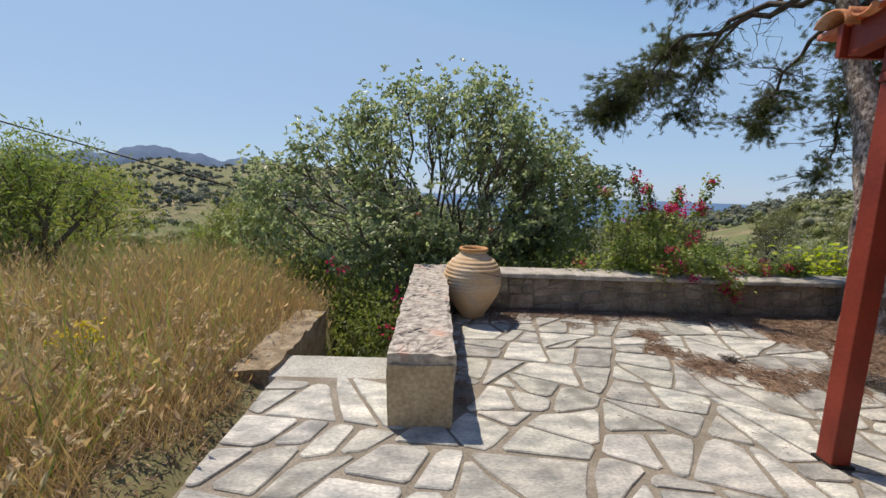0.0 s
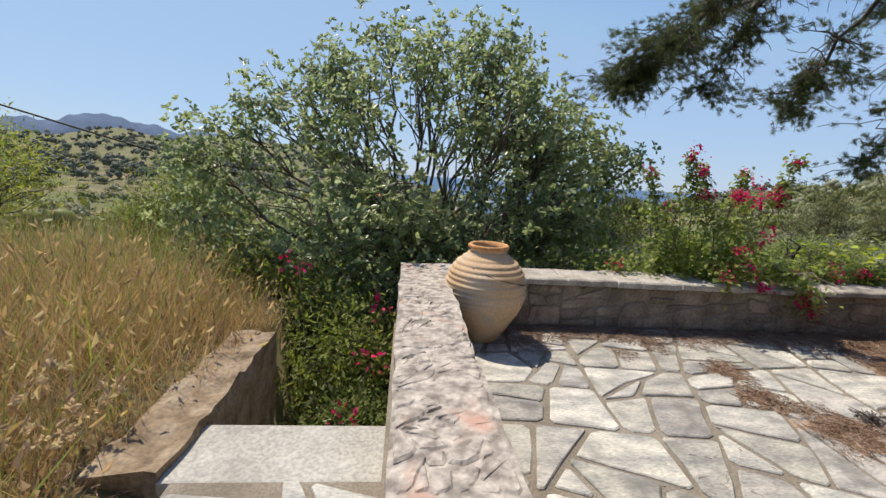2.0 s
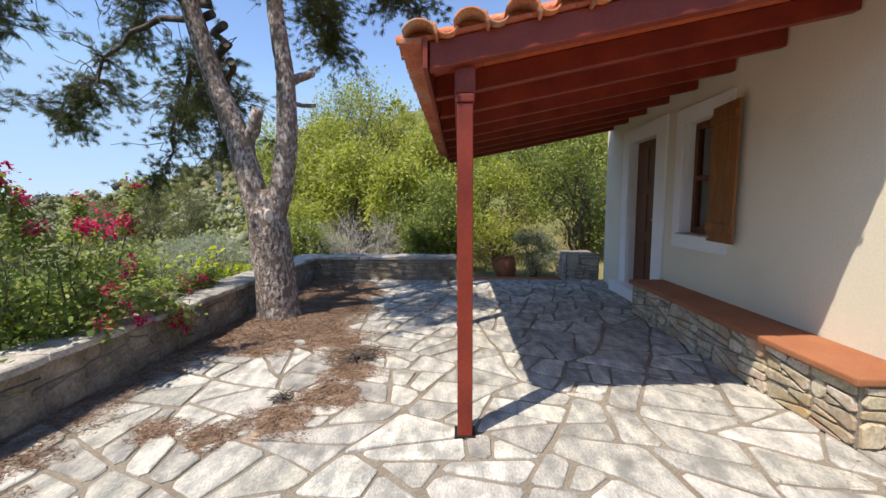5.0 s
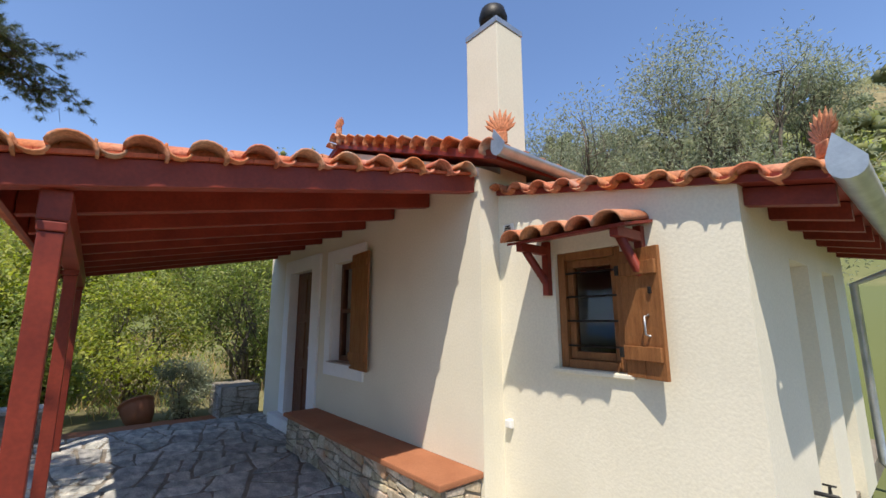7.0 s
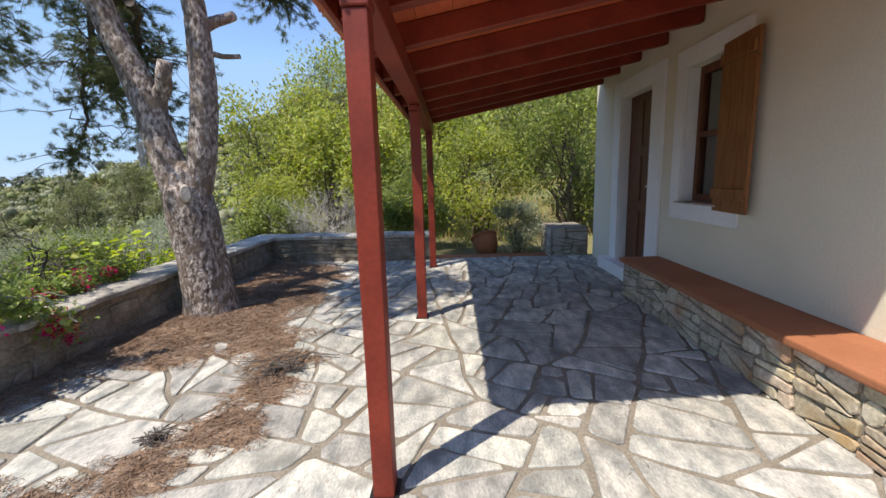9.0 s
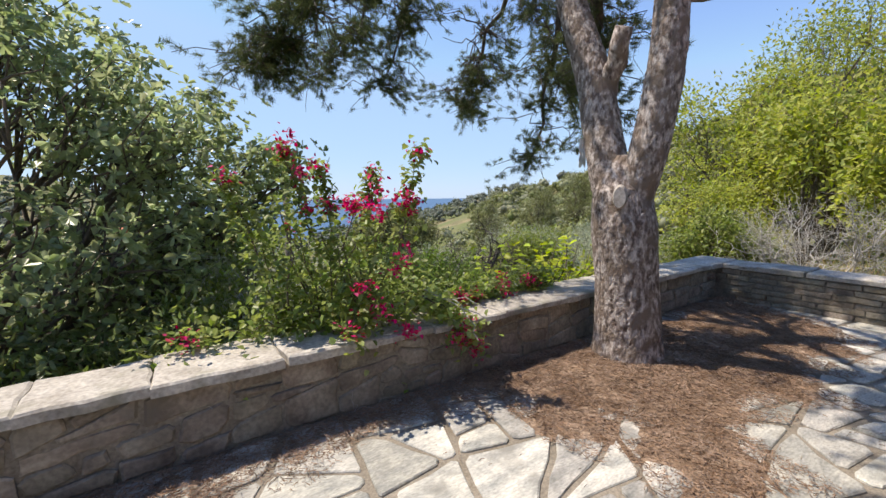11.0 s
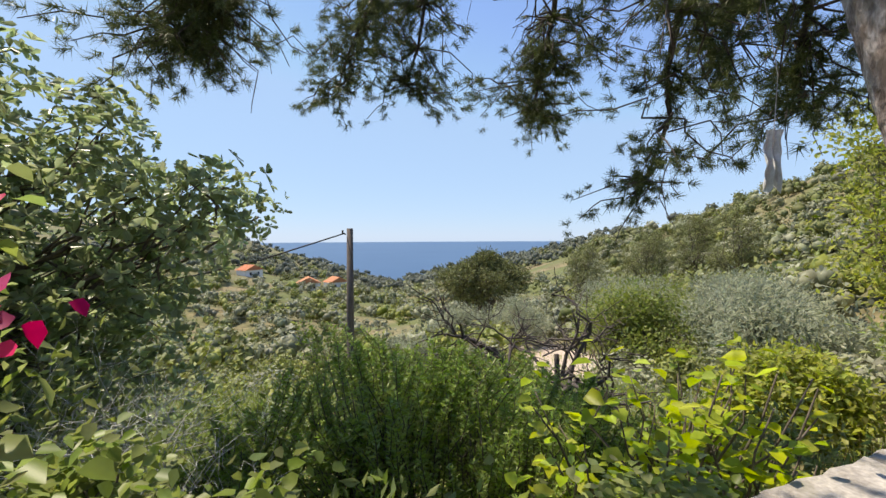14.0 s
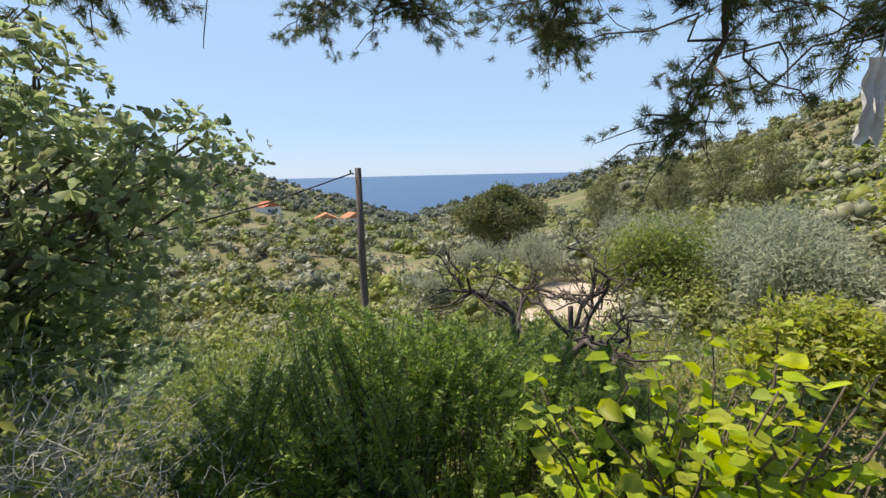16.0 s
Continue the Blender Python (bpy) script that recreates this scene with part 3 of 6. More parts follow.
tiles_joined("tile_field", main, ms)
for side in (-1, 1):
    for q in range(12):
        u = q * 0.235
        x = 4.73 + side * (2.74 - u)
        put_tile(main, TILE, MI @ pose(x, 0.13, EV + 0.06 + sl * (u + 0.04), 0, 0, 180) @ pose(0, 0, 0, 0, side * sdeg, 0), "verge_tile")
for k in range(14):
    put_tile(main, BIG, MI @ pose(4.73, 0.15 - k * 0.36, APEX[1] + 0.06, 0, 0, 180), "ridge_tile")


def antefix(at, s=1.0):
    """A palmette ornament of clay that stands on the end of an eave."""
    b = bmesh.new()
    for q in range(9):
        t = radians(-54 + 13.5 * q)
        L = s * (0.05 + 0.15 * math.cos(t))
        c = bmesh.ops.create_icosphere(b, subdivisions=1, radius=1.0)["verts"]
        bmesh.ops.transform(b, matrix=pose(0, 0, 0.07 * s) @ pose(0, 0, 0, 0, math.degrees(t), 0) @ Matrix.Translation((0, 0, L * 0.55)) @ Matrix.Diagonal((0.017 * s, 0.012, L * 0.5, 1)), verts=c)
    box(b, -0.05 * s, 0.05 * s, -0.02, 0.02, 0, 0.09 * s, bevel=0.012)
    ob = part("antefix", b, M["tile"], None, m=at)
    return tagged(ob, "terracotta palmette ornament on the roof's corner", "roof ornament", "roof ornaments")


antefix(pose(1.92, 0.04, EV + 0.10, 0, 0, 35), 1.05)
antefix(pose(4.73, 0.06, APEX[1] + 0.15, 0, 0, 10), 0.9)

# annex roof: it falls towards the west
AEX = 0.14


def zann(x):
    return 2.19 + (x - AX) * 0.196


annex = thing("annex_roof", (1.2, -1.8, 2.3), "low annex roof of clay barrel tiles with a scalloped verge", "roof")
AI = pose(1.2, -1.8, 2.3).inverted()
bm = bmesh.new()
prism(bm, [(AEX, zann(AEX)), (HX0, zann(HX0)), (HX0, zann(HX0) + 0.04), (AEX, zann(AEX) + 0.04)], AB - 0.15, AY + 0.02)
under(part("roof_deck", bm, M["red_wood"], annex), AI)
adeg = math.degrees(math.atan(0.196))
ms = [AI @ pose(AEX - 0.02 + k * 0.345, AY - 0.12 - q * 0.235, zann(AEX + k * 0.345) + 0.05, 0, 0, -90) @ pose(0, 0, 0, adeg, 0, 0) for q in range(14) for k in range(6)]
tiles_joined("tile_field", annex, ms)
for q in range(10):
    x = AEX + 0.10 + q * 0.212
    put_tile(annex, MID, AI @ pose(x, AY + 0.10, zann(x) + 0.02, 0, 0, 180) @ pose(0, 0, 0, 0, adeg, 0), "verge_tile")
    x += 0.106
    put_tile(annex, PAN, AI @ pose(x, AY + 0.08, zann(x) + 0.05, 0, 0, 180) @ pose(0, 0, 0, 0, adeg + 180, 0), "verge_pan")
for q in range(7):
    y = AY - 0.12 - q * 0.48
    b3 = bmesh.new()
    prism(b3, [(AEX + 0.02, zann(AEX) - 0.10), (AX + 0.02, zann(AX) - 0.10), (AX + 0.02, zann(AX) - 0.003), (AEX + 0.02, zann(AEX) - 0.003)], y - 0.035, y + 0.035)
    under(part("rafter_tail", b3, M["red_wood"], annex), AI)
antefix(pose(0.16, AY + 0.02, zann(0.16) + 0.10, 0, 0, -50), 0.85)


def gutter(x, y0, y1, z, down=None):
    """A half-round gutter along y with an end plate, and its downpipe."""
    g = thing("rain_gutter", (x, y0, z), "galvanised half-round rain gutter along the eave", "gutter")
    s = 9
    V, F = [], []
    for y in (0, y1 - y0):
        for rr in (0.065, 0.061):
            for q in range(s):
                t = math.pi + math.pi * q / (s - 1)
                V.append((rr * math.cos(t), y, rr * math.sin(t)))
    for q in range(s - 1):
        F += [(q, q + 1, 2 * s + q + 1, 2 * s + q), (s + q + 1, s + q, 3 * s + q, 3 * s + q + 1)]
    F += [(0, 2 * s, 3 * s, s), (s - 1, 2 * s - 1, 4 * s - 1, 3 * s - 1)]
    obj("trough", smooth(fast_mesh("trough", V, F)), M["metal"], g)
    b3 = bmesh.new()
    prism(b3, [(0.066 * math.cos(math.pi + math.pi * q / 8), 0.066 * math.sin(math.pi + math.pi * q / 8)) for q in range(9)] + [(0.066, 0.04), (0.03, 0.15), (-0.066, 0.02)], -0.002, 0.006)
    part("end_plate", b3, M["metal"], g, "pointed grey end plate")
    if down:
        part_pts = [(0, y1 - y0 - 0.06, -0.06), (0, y1 - y0 - 0.06, -0.14), (down[0] - x, y1 - y0 - 0.06, -0.3), (down[0] - x, y1 - y0 - 0.06, -z + 0.16), (down[0] - x - 0.1, y1 - y0 - 0.06, -z + 0.06)]
        obj("downpipe", smooth(fast_mesh("downpipe", *tube(part_pts, [0.035] * 5, 12))), M["metal"], g)
    return g


gutter(0.09, AY + 0.14, AB - 0.1, zann(AEX) + 0.02, (0.47,))
gutter(1.88, 0.12, HB, EV + 0.04)

chim = thing("chimney", (2.46, -0.5, 2.6), "cream plastered square chimney with grey metal cap", "chimney")
part("chimney_shaft", boxm(-0.205, 0.205, -0.18, 0.18, 0.0, 1.66, bevel=0.008), M["plaster"], chim)
part("cap", boxm(-0.213, 0.213, -0.188, 0.188, 1.662, 1.72, bevel=0.005), M["metal"], chim, "grey metal cap band")
obj("cowl", smooth(fast_mesh("cowl", *lathe([(0.08, 1.72), (0.08, 1.80), (0.13, 1.82), (0.145, 1.90), (0.12, 1.99), (0.05, 2.04), (0.001, 2.045)], 20))), M["iron"], chim, "black round smoke cowl")

# door, window and bench under the porch
d = thing("door_1", (5.46, -0.1, 0.12), "dark brown panelled wooden door in a white surround", "door", kind="structure")
b3 = bmesh.new()
box(b3, 0.004, 0.816, -0.05, 0.0, 0.0, 2.076, bevel=0.004)
part("leaf", b3, M["dark_wood"], d)
for z0, z1 in ((0.12, 0.7), (0.82, 1.35), (1.47, 1.98)):
    for x0 in (0.09, 0.45):
        part("panel", boxm(x0, x0 + 0.28, -0.004, 0.014, z0, z1, bevel=0.012), M["dark_wood"], d)
obj("door_handle", smooth(fast_mesh("door_handle", *tube([(0.10, 0.0, 1.0), (0.10, 0.05, 1.0), (0.2, 0.055, 1.0)], [0.012, 0.011, 0.01], 8))), M["metal"], d, "metal lever handle")
s = thing("door_surround", (5.2, 0, 0), "white painted plaster band round the door", "trim", kind="structure")
part("jamb_band", boxm(0.0, 0.26, 0.001, 0.03, 0.16, 2.39, bevel=0.005), M["white"], s)
part("jamb_band", boxm(1.08, 1.30, 0.001, 0.03, 0.16, 2.39, bevel=0.005), M["white"], s)
part("head_band", boxm(0.26, 1.08, 0.001, 0.03, 2.2, 2.39, bevel=0.005), M["white"], s)
part("reveal", boxm(1.072, 1.081, -0.1, 0.002, 0.16, 2.2), M["white"], s)
part("threshold", boxm(-0.02, 1.36, -0.1, 0.16, 0.0, 0.158, bevel=0.008), M["white"], s, "white painted doorstep")


def plank_shutter(w, h):
    """A shutter of upright boards with two ledges."""
    sh = []
    n = 2 if w < 0.4 else 3
    for q in range(n):
        sh.append(("board", boxm(w * q / n + 0.0015, w * (q + 1) / n - 0.0015, 0, 0.025, 0, h, bevel=0.003)))
    for z in (0.1, h - 0.16):
        sh.append(("ledge", boxm(0.006, w - 0.012, -0.022, -0.001, z, z + 0.08, bevel=0.004)))
    return sh


w = thing("window_1", (4.25, 0.0, 1.0), "shuttered window in a broad white plaster surround", "window", kind="structure")
part("surround", boxm(-0.26, 0.0, 0.001, 0.028, -0.16, 1.365, bevel=0.005), M["white"], w)
part("surround", boxm(0.57, 0.72, 0.001, 0.028, -0.16, 1.365, bevel=0.005), M["white"], w)
part("surround", boxm(0.0, 0.57, 0.001, 0.028, 1.2, 1.365, bevel=0.005), M["white"], w)
part("surround", boxm(0.0, 0.57, 0.001, 0.028, -0.16, -0.012, bevel=0.005), M["white"], w)
part("window_sill", boxm(-0.03, 0.60, -0.14, 0.05, -0.01, 0.006, bevel=0.004), M["rubble"], w)
part("reveal", boxm(0.561, 0.571, -0.12, 0.0, 0.006, 1.2), M["white"], w)
wf = part("window_frame", boxm(0.0, 0.06, -0.17, -0.1, 0.006, 1.2, bevel=0.004), M["dark_wood"], w)
for a in ((0.501, 0.561, 0.006, 1.2), (0.06, 0.501, 0.006, 0.07), (0.06, 0.501, 1.13, 1.2), (0.06, 0.501, 0.58, 0.63)):
    part("window_frame", boxm(a[0], a[1], -0.17, -0.1, a[2], a[3], bevel=0.004), M["dark_wood"], w)
part("pane", boxm(0.06, 0.501, -0.138, -0.132, 0.07, 1.13), M["glass"], w).visible_shadow = False
sh = thing("shutter", pose(4.28, 0.035, 0.96, 0, 0, 174), "warm brown plank shutter folded back on the wall", "shutter")
for nm, b3 in plank_shutter(0.46, 1.28):
    part(nm, b3, M["brown_wood"], sh)

bench = thing("stone_bench", (2.215, 0, 0), "built-in stone bench with a smooth terracotta-coloured seat slab", "bench")
BL, BD, BH = 2.935, 0.40, 0.36
bench_core = part("masonry", rough_box(0.02, BL - 0.01, 0.003, BD - 0.03, 0.0, BH, 0.2, 0.004), M["walljoint"], bench)
part("seat", boxm(-0.015, BL, 0.003, BD + 0.025, BH + 0.002, BH + 0.048, bevel=0.012), M["slab_red"], bench, "smooth terracotta-coloured slab")

# annex window
w2 = thing("window_2", (WIN[0], AY, WIN[2]), "small brown wooden window with iron bars", "window", kind="structure")
W, H = WIN[1] - WIN[0], WIN[3] - WIN[2]
for a in ((0, 0.06, 0, H), (W - 0.06, W, 0, H), (0.06, W - 0.06, 0, 0.06), (0.06, W - 0.06, H - 0.06, H)):
    part("window_frame", boxm(a[0] + 0.002, a[1] - 0.002, -0.13, -0.03, a[2] + 0.002, a[3] - 0.002, bevel=0.005), M["brown_wood"], w2)
for a in ((0.06, 0.105, 0.06, H - 0.06), (W - 0.105, W - 0.06, 0.06, H - 0.06), (0.105, W - 0.105, 0.06, 0.11), (0.105, W - 0.105, H - 0.11, H - 0.06)):
    part("sash", boxm(a[0], a[1], -0.12, -0.065, a[2], a[3], bevel=0.004), M["brown_wood"], w2)
part("pane", boxm(0.105, W - 0.105, -0.097, -0.091, 0.11, H - 0.11), M["glass"], w2).visible_shadow = False
for q in range(4):
    z = 0.15 + q * 0.165
    obj("bar", smooth(fast_mesh("bar", *tube([(0.03, -0.045, z), (W - 0.03, -0.045, z)], [0.007, 0.007], 8))), M["iron"], w2)
part("window_sill", boxm(-0.05, W + 0.04, -0.12, 0.03, -0.03, -0.002, bevel=0.006), M["plaster"], w2)
sh = thing("shutter", pose(1.18, AY + 0.02, WIN[2] - 0.01, 0, 0, 163), "open brown plank shutter with two ledges", "shutter")
for nm, b3 in plank_shutter(0.28, H - 0.04):
    part(nm, b3, M["brown_wood"], sh)
obj("pull_handle", smooth(fast_mesh("pull_handle", *tube([(0.19, 0.0, 0.24), (0.19, -0.035, 0.25), (0.19, -0.035, 0.35), (0.19, 0.0, 0.36)], [0.006] * 4, 6))), M["metal"], sh)
part("latch", boxm(0.205, 0.225, -0.014, -0.001, 0.48, 0.52, bevel=0.004), M["iron"], sh)
for z in (0.14, H - 0.16):
    part("hinge", boxm(-0.02, 0.012, -0.028, -0.001, z - 0.03, z + 0.03, bevel=0.004), M["iron"], sh)

can = thing("window_canopy", (1.38, AY, 1.96), "little canopy of clay tiles on two wooden brackets", "canopy")
for x in (-0.34, 0.34):
    br = part("bracket", boxm(x - 0.025, x + 0.025, 0.001, 0.05, -0.30, 0.09, bevel=0.005), M["red_wood"], can)
    part("bracket_arm", boxm(x - 0.025, x + 0.025, 0.05, 0.33, -0.01, 0.05, bevel=0.005), M["red_wood"], can)
    obj("strut", fast_mesh("strut", *tube([(x, 0.03, -0.22), (x, 0.26, 0.0)], [0.028, 0.028], 4)), M["red_wood"], can)
b3 = bmesh.new()
vs = [b3.verts.new((xx, y, z)) for xx in (-0.42, 0.42) for y, z in ((0.002, 0.105), (0.36, 0.035), (0.36, 0.052), (0.002, 0.122))]
for f in ((0, 1, 2, 3), (7, 6, 5, 4), (0, 4, 5, 1), (1, 5, 6, 2), (2, 6, 7, 3), (3, 7, 4, 0)):
    b3.faces.new([vs[k] for k in f])
part("deck", b3, M["red_wood"], can)
CT = tile_mesh(0.42, 0.092, 0.08, 0.013, 8)
for q in range(5):
    put_tile(can, CT, pose(-0.345 + q * 0.1725, 0.41, 0.05, 0, 0, 180) @ pose(0, 0, 0, 11, 0, 0))

v = thing("wall_vent", (2.09, AY, 2.20), "round white louvred vent in the wall", "vent")
part("plate", boxm(-0.055, 0.055, 0.001, 0.012, -0.055, 0.055, bevel=0.004), M["plastic"], v)
for q in range(5):
    part("slat", boxm(-0.036 + abs(q - 2) * 0.006, 0.036 - abs(q - 2) * 0.006, 0.0125, 0.02, -0.036 + q * 0.017, -0.028 + q * 0.017), M["iron"], v)
v = thing("wall_socket", (2.12, AY, 0.72), "small white outdoor socket box on the plaster", "socket")
part("box", boxm(-0.026, 0.026, 0.001, 0.04, -0.032, 0.032, bevel=0.008), M["plastic"], v)
part("lid", boxm(-0.024, 0.024, 0.041, 0.05, -0.024, 0.028, bevel=0.005), M["plastic"], v)
tap = thing("garden_tap", (AX, -0.95, 0.52), "old brass garden tap on the side wall", "tap")
obj("spout", smooth(fast_mesh("spout", *tube([(0, 0, 0), (-0.1, 0, 0), (-0.13, 0, -0.02), (-0.135, 0, -0.06)], [0.012, 0.013, 0.012, 0.011], 10))), M["iron"], tap)
obj("valve", smooth(fast_mesh("valve", *tube([(-0.07, 0, 0), (-0.07, 0, 0.05), (-0.1, 0, 0.055), (-0.04, 0, 0.055)], [0.01, 0.008, 0.006, 0.006], 8))), M["iron"], tap)

# jar
jar = thing("clay_jar", (0.672, 4.80, 0), "large pale ribbed clay storage jar on the terrace", "jar")
prof = [(0.001, 0.0), (0.11, 0.0), (0.125, 0.012)]
key = [(0.0, 0.125), (0.10, 0.195), (0.22, 0.268), (0.34, 0.303), (0.44, 0.305), (0.53, 0.278), (0.60, 0.218), (0.64, 0.162), (0.66, 0.138)]
for q in range(1, 160):
    z = 0.66 * q / 160
    r = float(np.interp(z, [k[0] for k in key], [k[1] for k in key]))
    if z > 0.24:
        r += 0.012 * (1 - abs(((z * 28) % 1.0) * 2 - 1)) ** 0.7
    prof.append((r * 0.955 + 0.0015 * math.sin(z * 90), z + 0.012))
prof += [(0.128, 0.675), (0.133, 0.69), (0.144, 0.70), (0.144, 0.715), (0.138, 0.722), (0.125, 0.72), (0.116, 0.70), (0.116, 0.66), (0.2, 0.58), (0.26, 0.45), (0.2, 0.15), (0.001, 0.05)]
jv, jf = lathe(prof, 56)
obj("body", smooth(fast_mesh("body", jv, jf)), M["jar"], jar)
obj("rim", smooth(fast_mesh("rim", *lathe([(0.125, 0.700), (0.150, 0.703), (0.151, 0.722), (0.141, 0.731), (0.123, 0.728), (0.115, 0.70)], 48))), M["jar_in"], jar, "orange clay rim")
wire = [((0.312 - 0.10 * max(0, (z - 0.45)) / 0.2) * math.cos(t), (0.312 - 0.10 * max(0, (z - 0.45)) / 0.2) * math.sin(t), z) for t, z in
        [(radians(-140 + q * 10), 0.60 - 0.0125 * q) for q in range(15)]]
wire = [(x * f, y * f, z) for (x, y, z), f in [(p, (float(np.interp(p[2], [k[0] for k in key], [k[1] for k in key])) * 0.955 + 0.012) / math.hypot(p[0], p[1])) for p in wire]]
obj("wire", fast_mesh("wire", *tube(wire, [0.003] * len(wire), 6)), M["iron"], jar, "dark iron wire round the shoulder")


# ---- plants ----
def ball(n, shell=0.35):
    """Points in a unit ball, more of them towards its skin."""
    d = unit(rng.normal(size=(n, 3)))
    return d * (rng.random(n)[:, None] ** shell)


def bend(a, b, n=6, sag=0.0, wob=0.06):
    """A crooked line from a to b."""
    a, b = np.asarray(a, float), np.asarray(b, float)
    t = np.linspace(0, 1, n)[:, None]
    L = np.linalg.norm(b - a)
    w = rng.normal(size=(n, 3)) * wob * L * np.sin(np.pi * t)
    p = a + (b - a) * t + w
    p[:, 2] += sag * L * np.sin(np.pi * t[:, 0])
    return p


def clusters(C, per, spread, size, aspect=0.5, out=None, flat=0.0, jitter=0.35, fold=0.15):
    """Leaves in tufts round the points C."""
    n = len(C) * per
    off = rng.normal(size=(n, 3)) * spread
    P = np.repeat(C, per, 0) + off
    D = unit(off) + rng.normal(size=(n, 3)) * 0.6
    if out is not None:
        D += unit(P - out) * 0.5
    return leaves(P, D, size * (1 + rng.normal(size=n) * jitter * 0.5).clip(0.4, 1.8), aspect, fold, flat)


def lobed(P, D, size):
    """Broad heart-shaped leaves with a drooping tip, six corners each."""
    n = len(P)
    D = unit(D)
    S = unit(np.cross(D, rng.normal(size=(n, 3)) * 0.5 + np.array([0, 0, 1.5])))
    N = np.cross(S, D)
    s = size[:, None]
    pts = [P, P + D * s * 0.08 + S * s * 0.34 + N * s * 0.08, P + D * s * 0.55 + S * s * 0.36 + N * s * 0.06, P + D * s - N * s * 0.18,
           P + D * s * 0.55 - S * s * 0.36 + N * s * 0.06, P + D * s * 0.08 - S * s * 0.34 + N * s * 0.08]
    V = np.stack(pts, 1).reshape(-1, 3)
    b = np.arange(n)[:, None] * 6
    return V, np.concatenate([b + np.array([[0, 1, 2, 3]]), b + np.array([[0, 3, 4, 5]])])


def tree(name, label, category, base, lobes, leaf, bark, size=0.07, per=24, spread=0.12, aspect=0.5, stems=1, r0=0.09, twigs=True, group="", flat=0.0, density=1.0, broad=False):
    """A tree or shrub: stems that fork to its lobes, twigs to the tufts, and leaves. lobes: (x, y, z, radius, tufts)."""
    t = thing(name, tuple(base), label, category, group)
    base = np.asarray(base, float)
    wood, tufts = [], []
    hub = [base + np.array([math.cos(k * 2.4) * 0.12 * (stems > 1), math.sin(k * 2.4) * 0.12 * (stems > 1), 0]) for k in range(stems)]
    for q, (x, y, z, r, n) in enumerate(lobes):
        c = np.array([x, y, z], float)
        h = hub[q % stems]
        rr = r0 * (0.55 + 0.45 * (q < stems))
        limb = bend(h - [0, 0, 0.1], c, 8, 0.06, 0.05)
        wood.append(tube(limb, np.linspace(rr, rr * 0.22, 8), 8))
        n = max(3, int(n * density))
        C = c + ball(n) * np.array([r, r, r * 0.85])
        tufts.append(C)
        if twigs:
            for k in range(n):
                if k % 2 == 0:
                    s = limb[rng.integers(4, 8)]
                    wood.append(tube(bend(s, C[k], 4, 0.05, 0.09), [rr * 0.2, rr * 0.14, rr * 0.1, rr * 0.05], 4, cap=False))
    V, F = merge(wood)
    obj("trunk", smooth(fast_mesh("trunk", V - base, F)), bark, t)
    C = np.vstack(tufts)
    if broad:
        n = len(C) * per
        off = rng.normal(size=(n, 3)) * spread
        V, F = lobed(np.repeat(C, per, 0) + off, unit(off) + rng.normal(size=(n, 3)) * np.array([0.8, 0.8, 0.4]), size * (0.7 + 0.6 * rng.random(n)))
    else:
        V, F = clusters(C, per, spread, size, aspect, None, flat)
    obj("crown", fast_mesh("crown", V - base, F), leaf, t)
    return t


# broad oak below the parapet
L = []
for q in range(46):
    d = unit(rng.normal(size=3))
    x, y, z = 0.25 + d[0] * 2.25, 7.35 + d[1] * 1.15, 0.75 + d[2] * 1.75
    L.append((x, max(y, 6.15), max(z, -1.0), 0.52 + 0.22 * rng.random(), 26))
L += [(2.75, 7.5, 1.55, 0.35, 16), (2.4, 7.3, 0.9, 0.5, 20), (2.9, 7.4, 1.2, 0.3, 10), (-2.0, 7.0, 1.6, 0.5, 20), (1.9, 7.3, 1.6, 0.45, 22), (1.6, 7.2, 2.1, 0.45, 22), (2.2, 7.4, 0.5, 0.5, 22), (0.2, 7.3, 2.7, 0.5, 22), (1.2, 7.3, 2.75, 0.45, 20), (-0.8, 7.3, 2.4, 0.5, 22)]
L += [(-2.5, 7.0, 1.25, 0.45, 18), (-2.3, 6.9, 0.55, 0.5, 20), (-1.6, 7.1, 1.9, 0.45, 18), (3.2, 7.4, 1.5, 0.28, 10), (1.6, 8.2, 2.5, 0.42, 18), (0.8, 7.8, 2.95, 0.42, 18), (-0.3, 7.5, 2.85, 0.4, 16), (2.3, 8.3, 2.0, 0.42, 18), (2.7, 8.4, 1.4, 0.4, 18), (3.1, 8.6, 1.75, 0.22, 8), (3.35, 8.7, 1.5, 0.16, 5), (1.9, 8.0, 1.2, 0.5, 20), (-0.8, 6.4, 0.15, 0.5, 22), (0.5, 6.5, 0.3, 0.5, 22), (1.4, 6.6, 0.5, 0.5, 22), (-1.6, 6.5, 0.2, 0.5, 22), (-0.2, 6.5, 0.8, 0.5, 22), (1.0, 6.6, 1.1, 0.5, 20), (-0.4, 6.6, 1.9, 0.42, 18), (0.1, 6.8, 2.35, 0.42, 18), (-0.9, 6.6, 1.5, 0.42, 18), (0.6, 6.8, 1.75, 0.45, 18)]


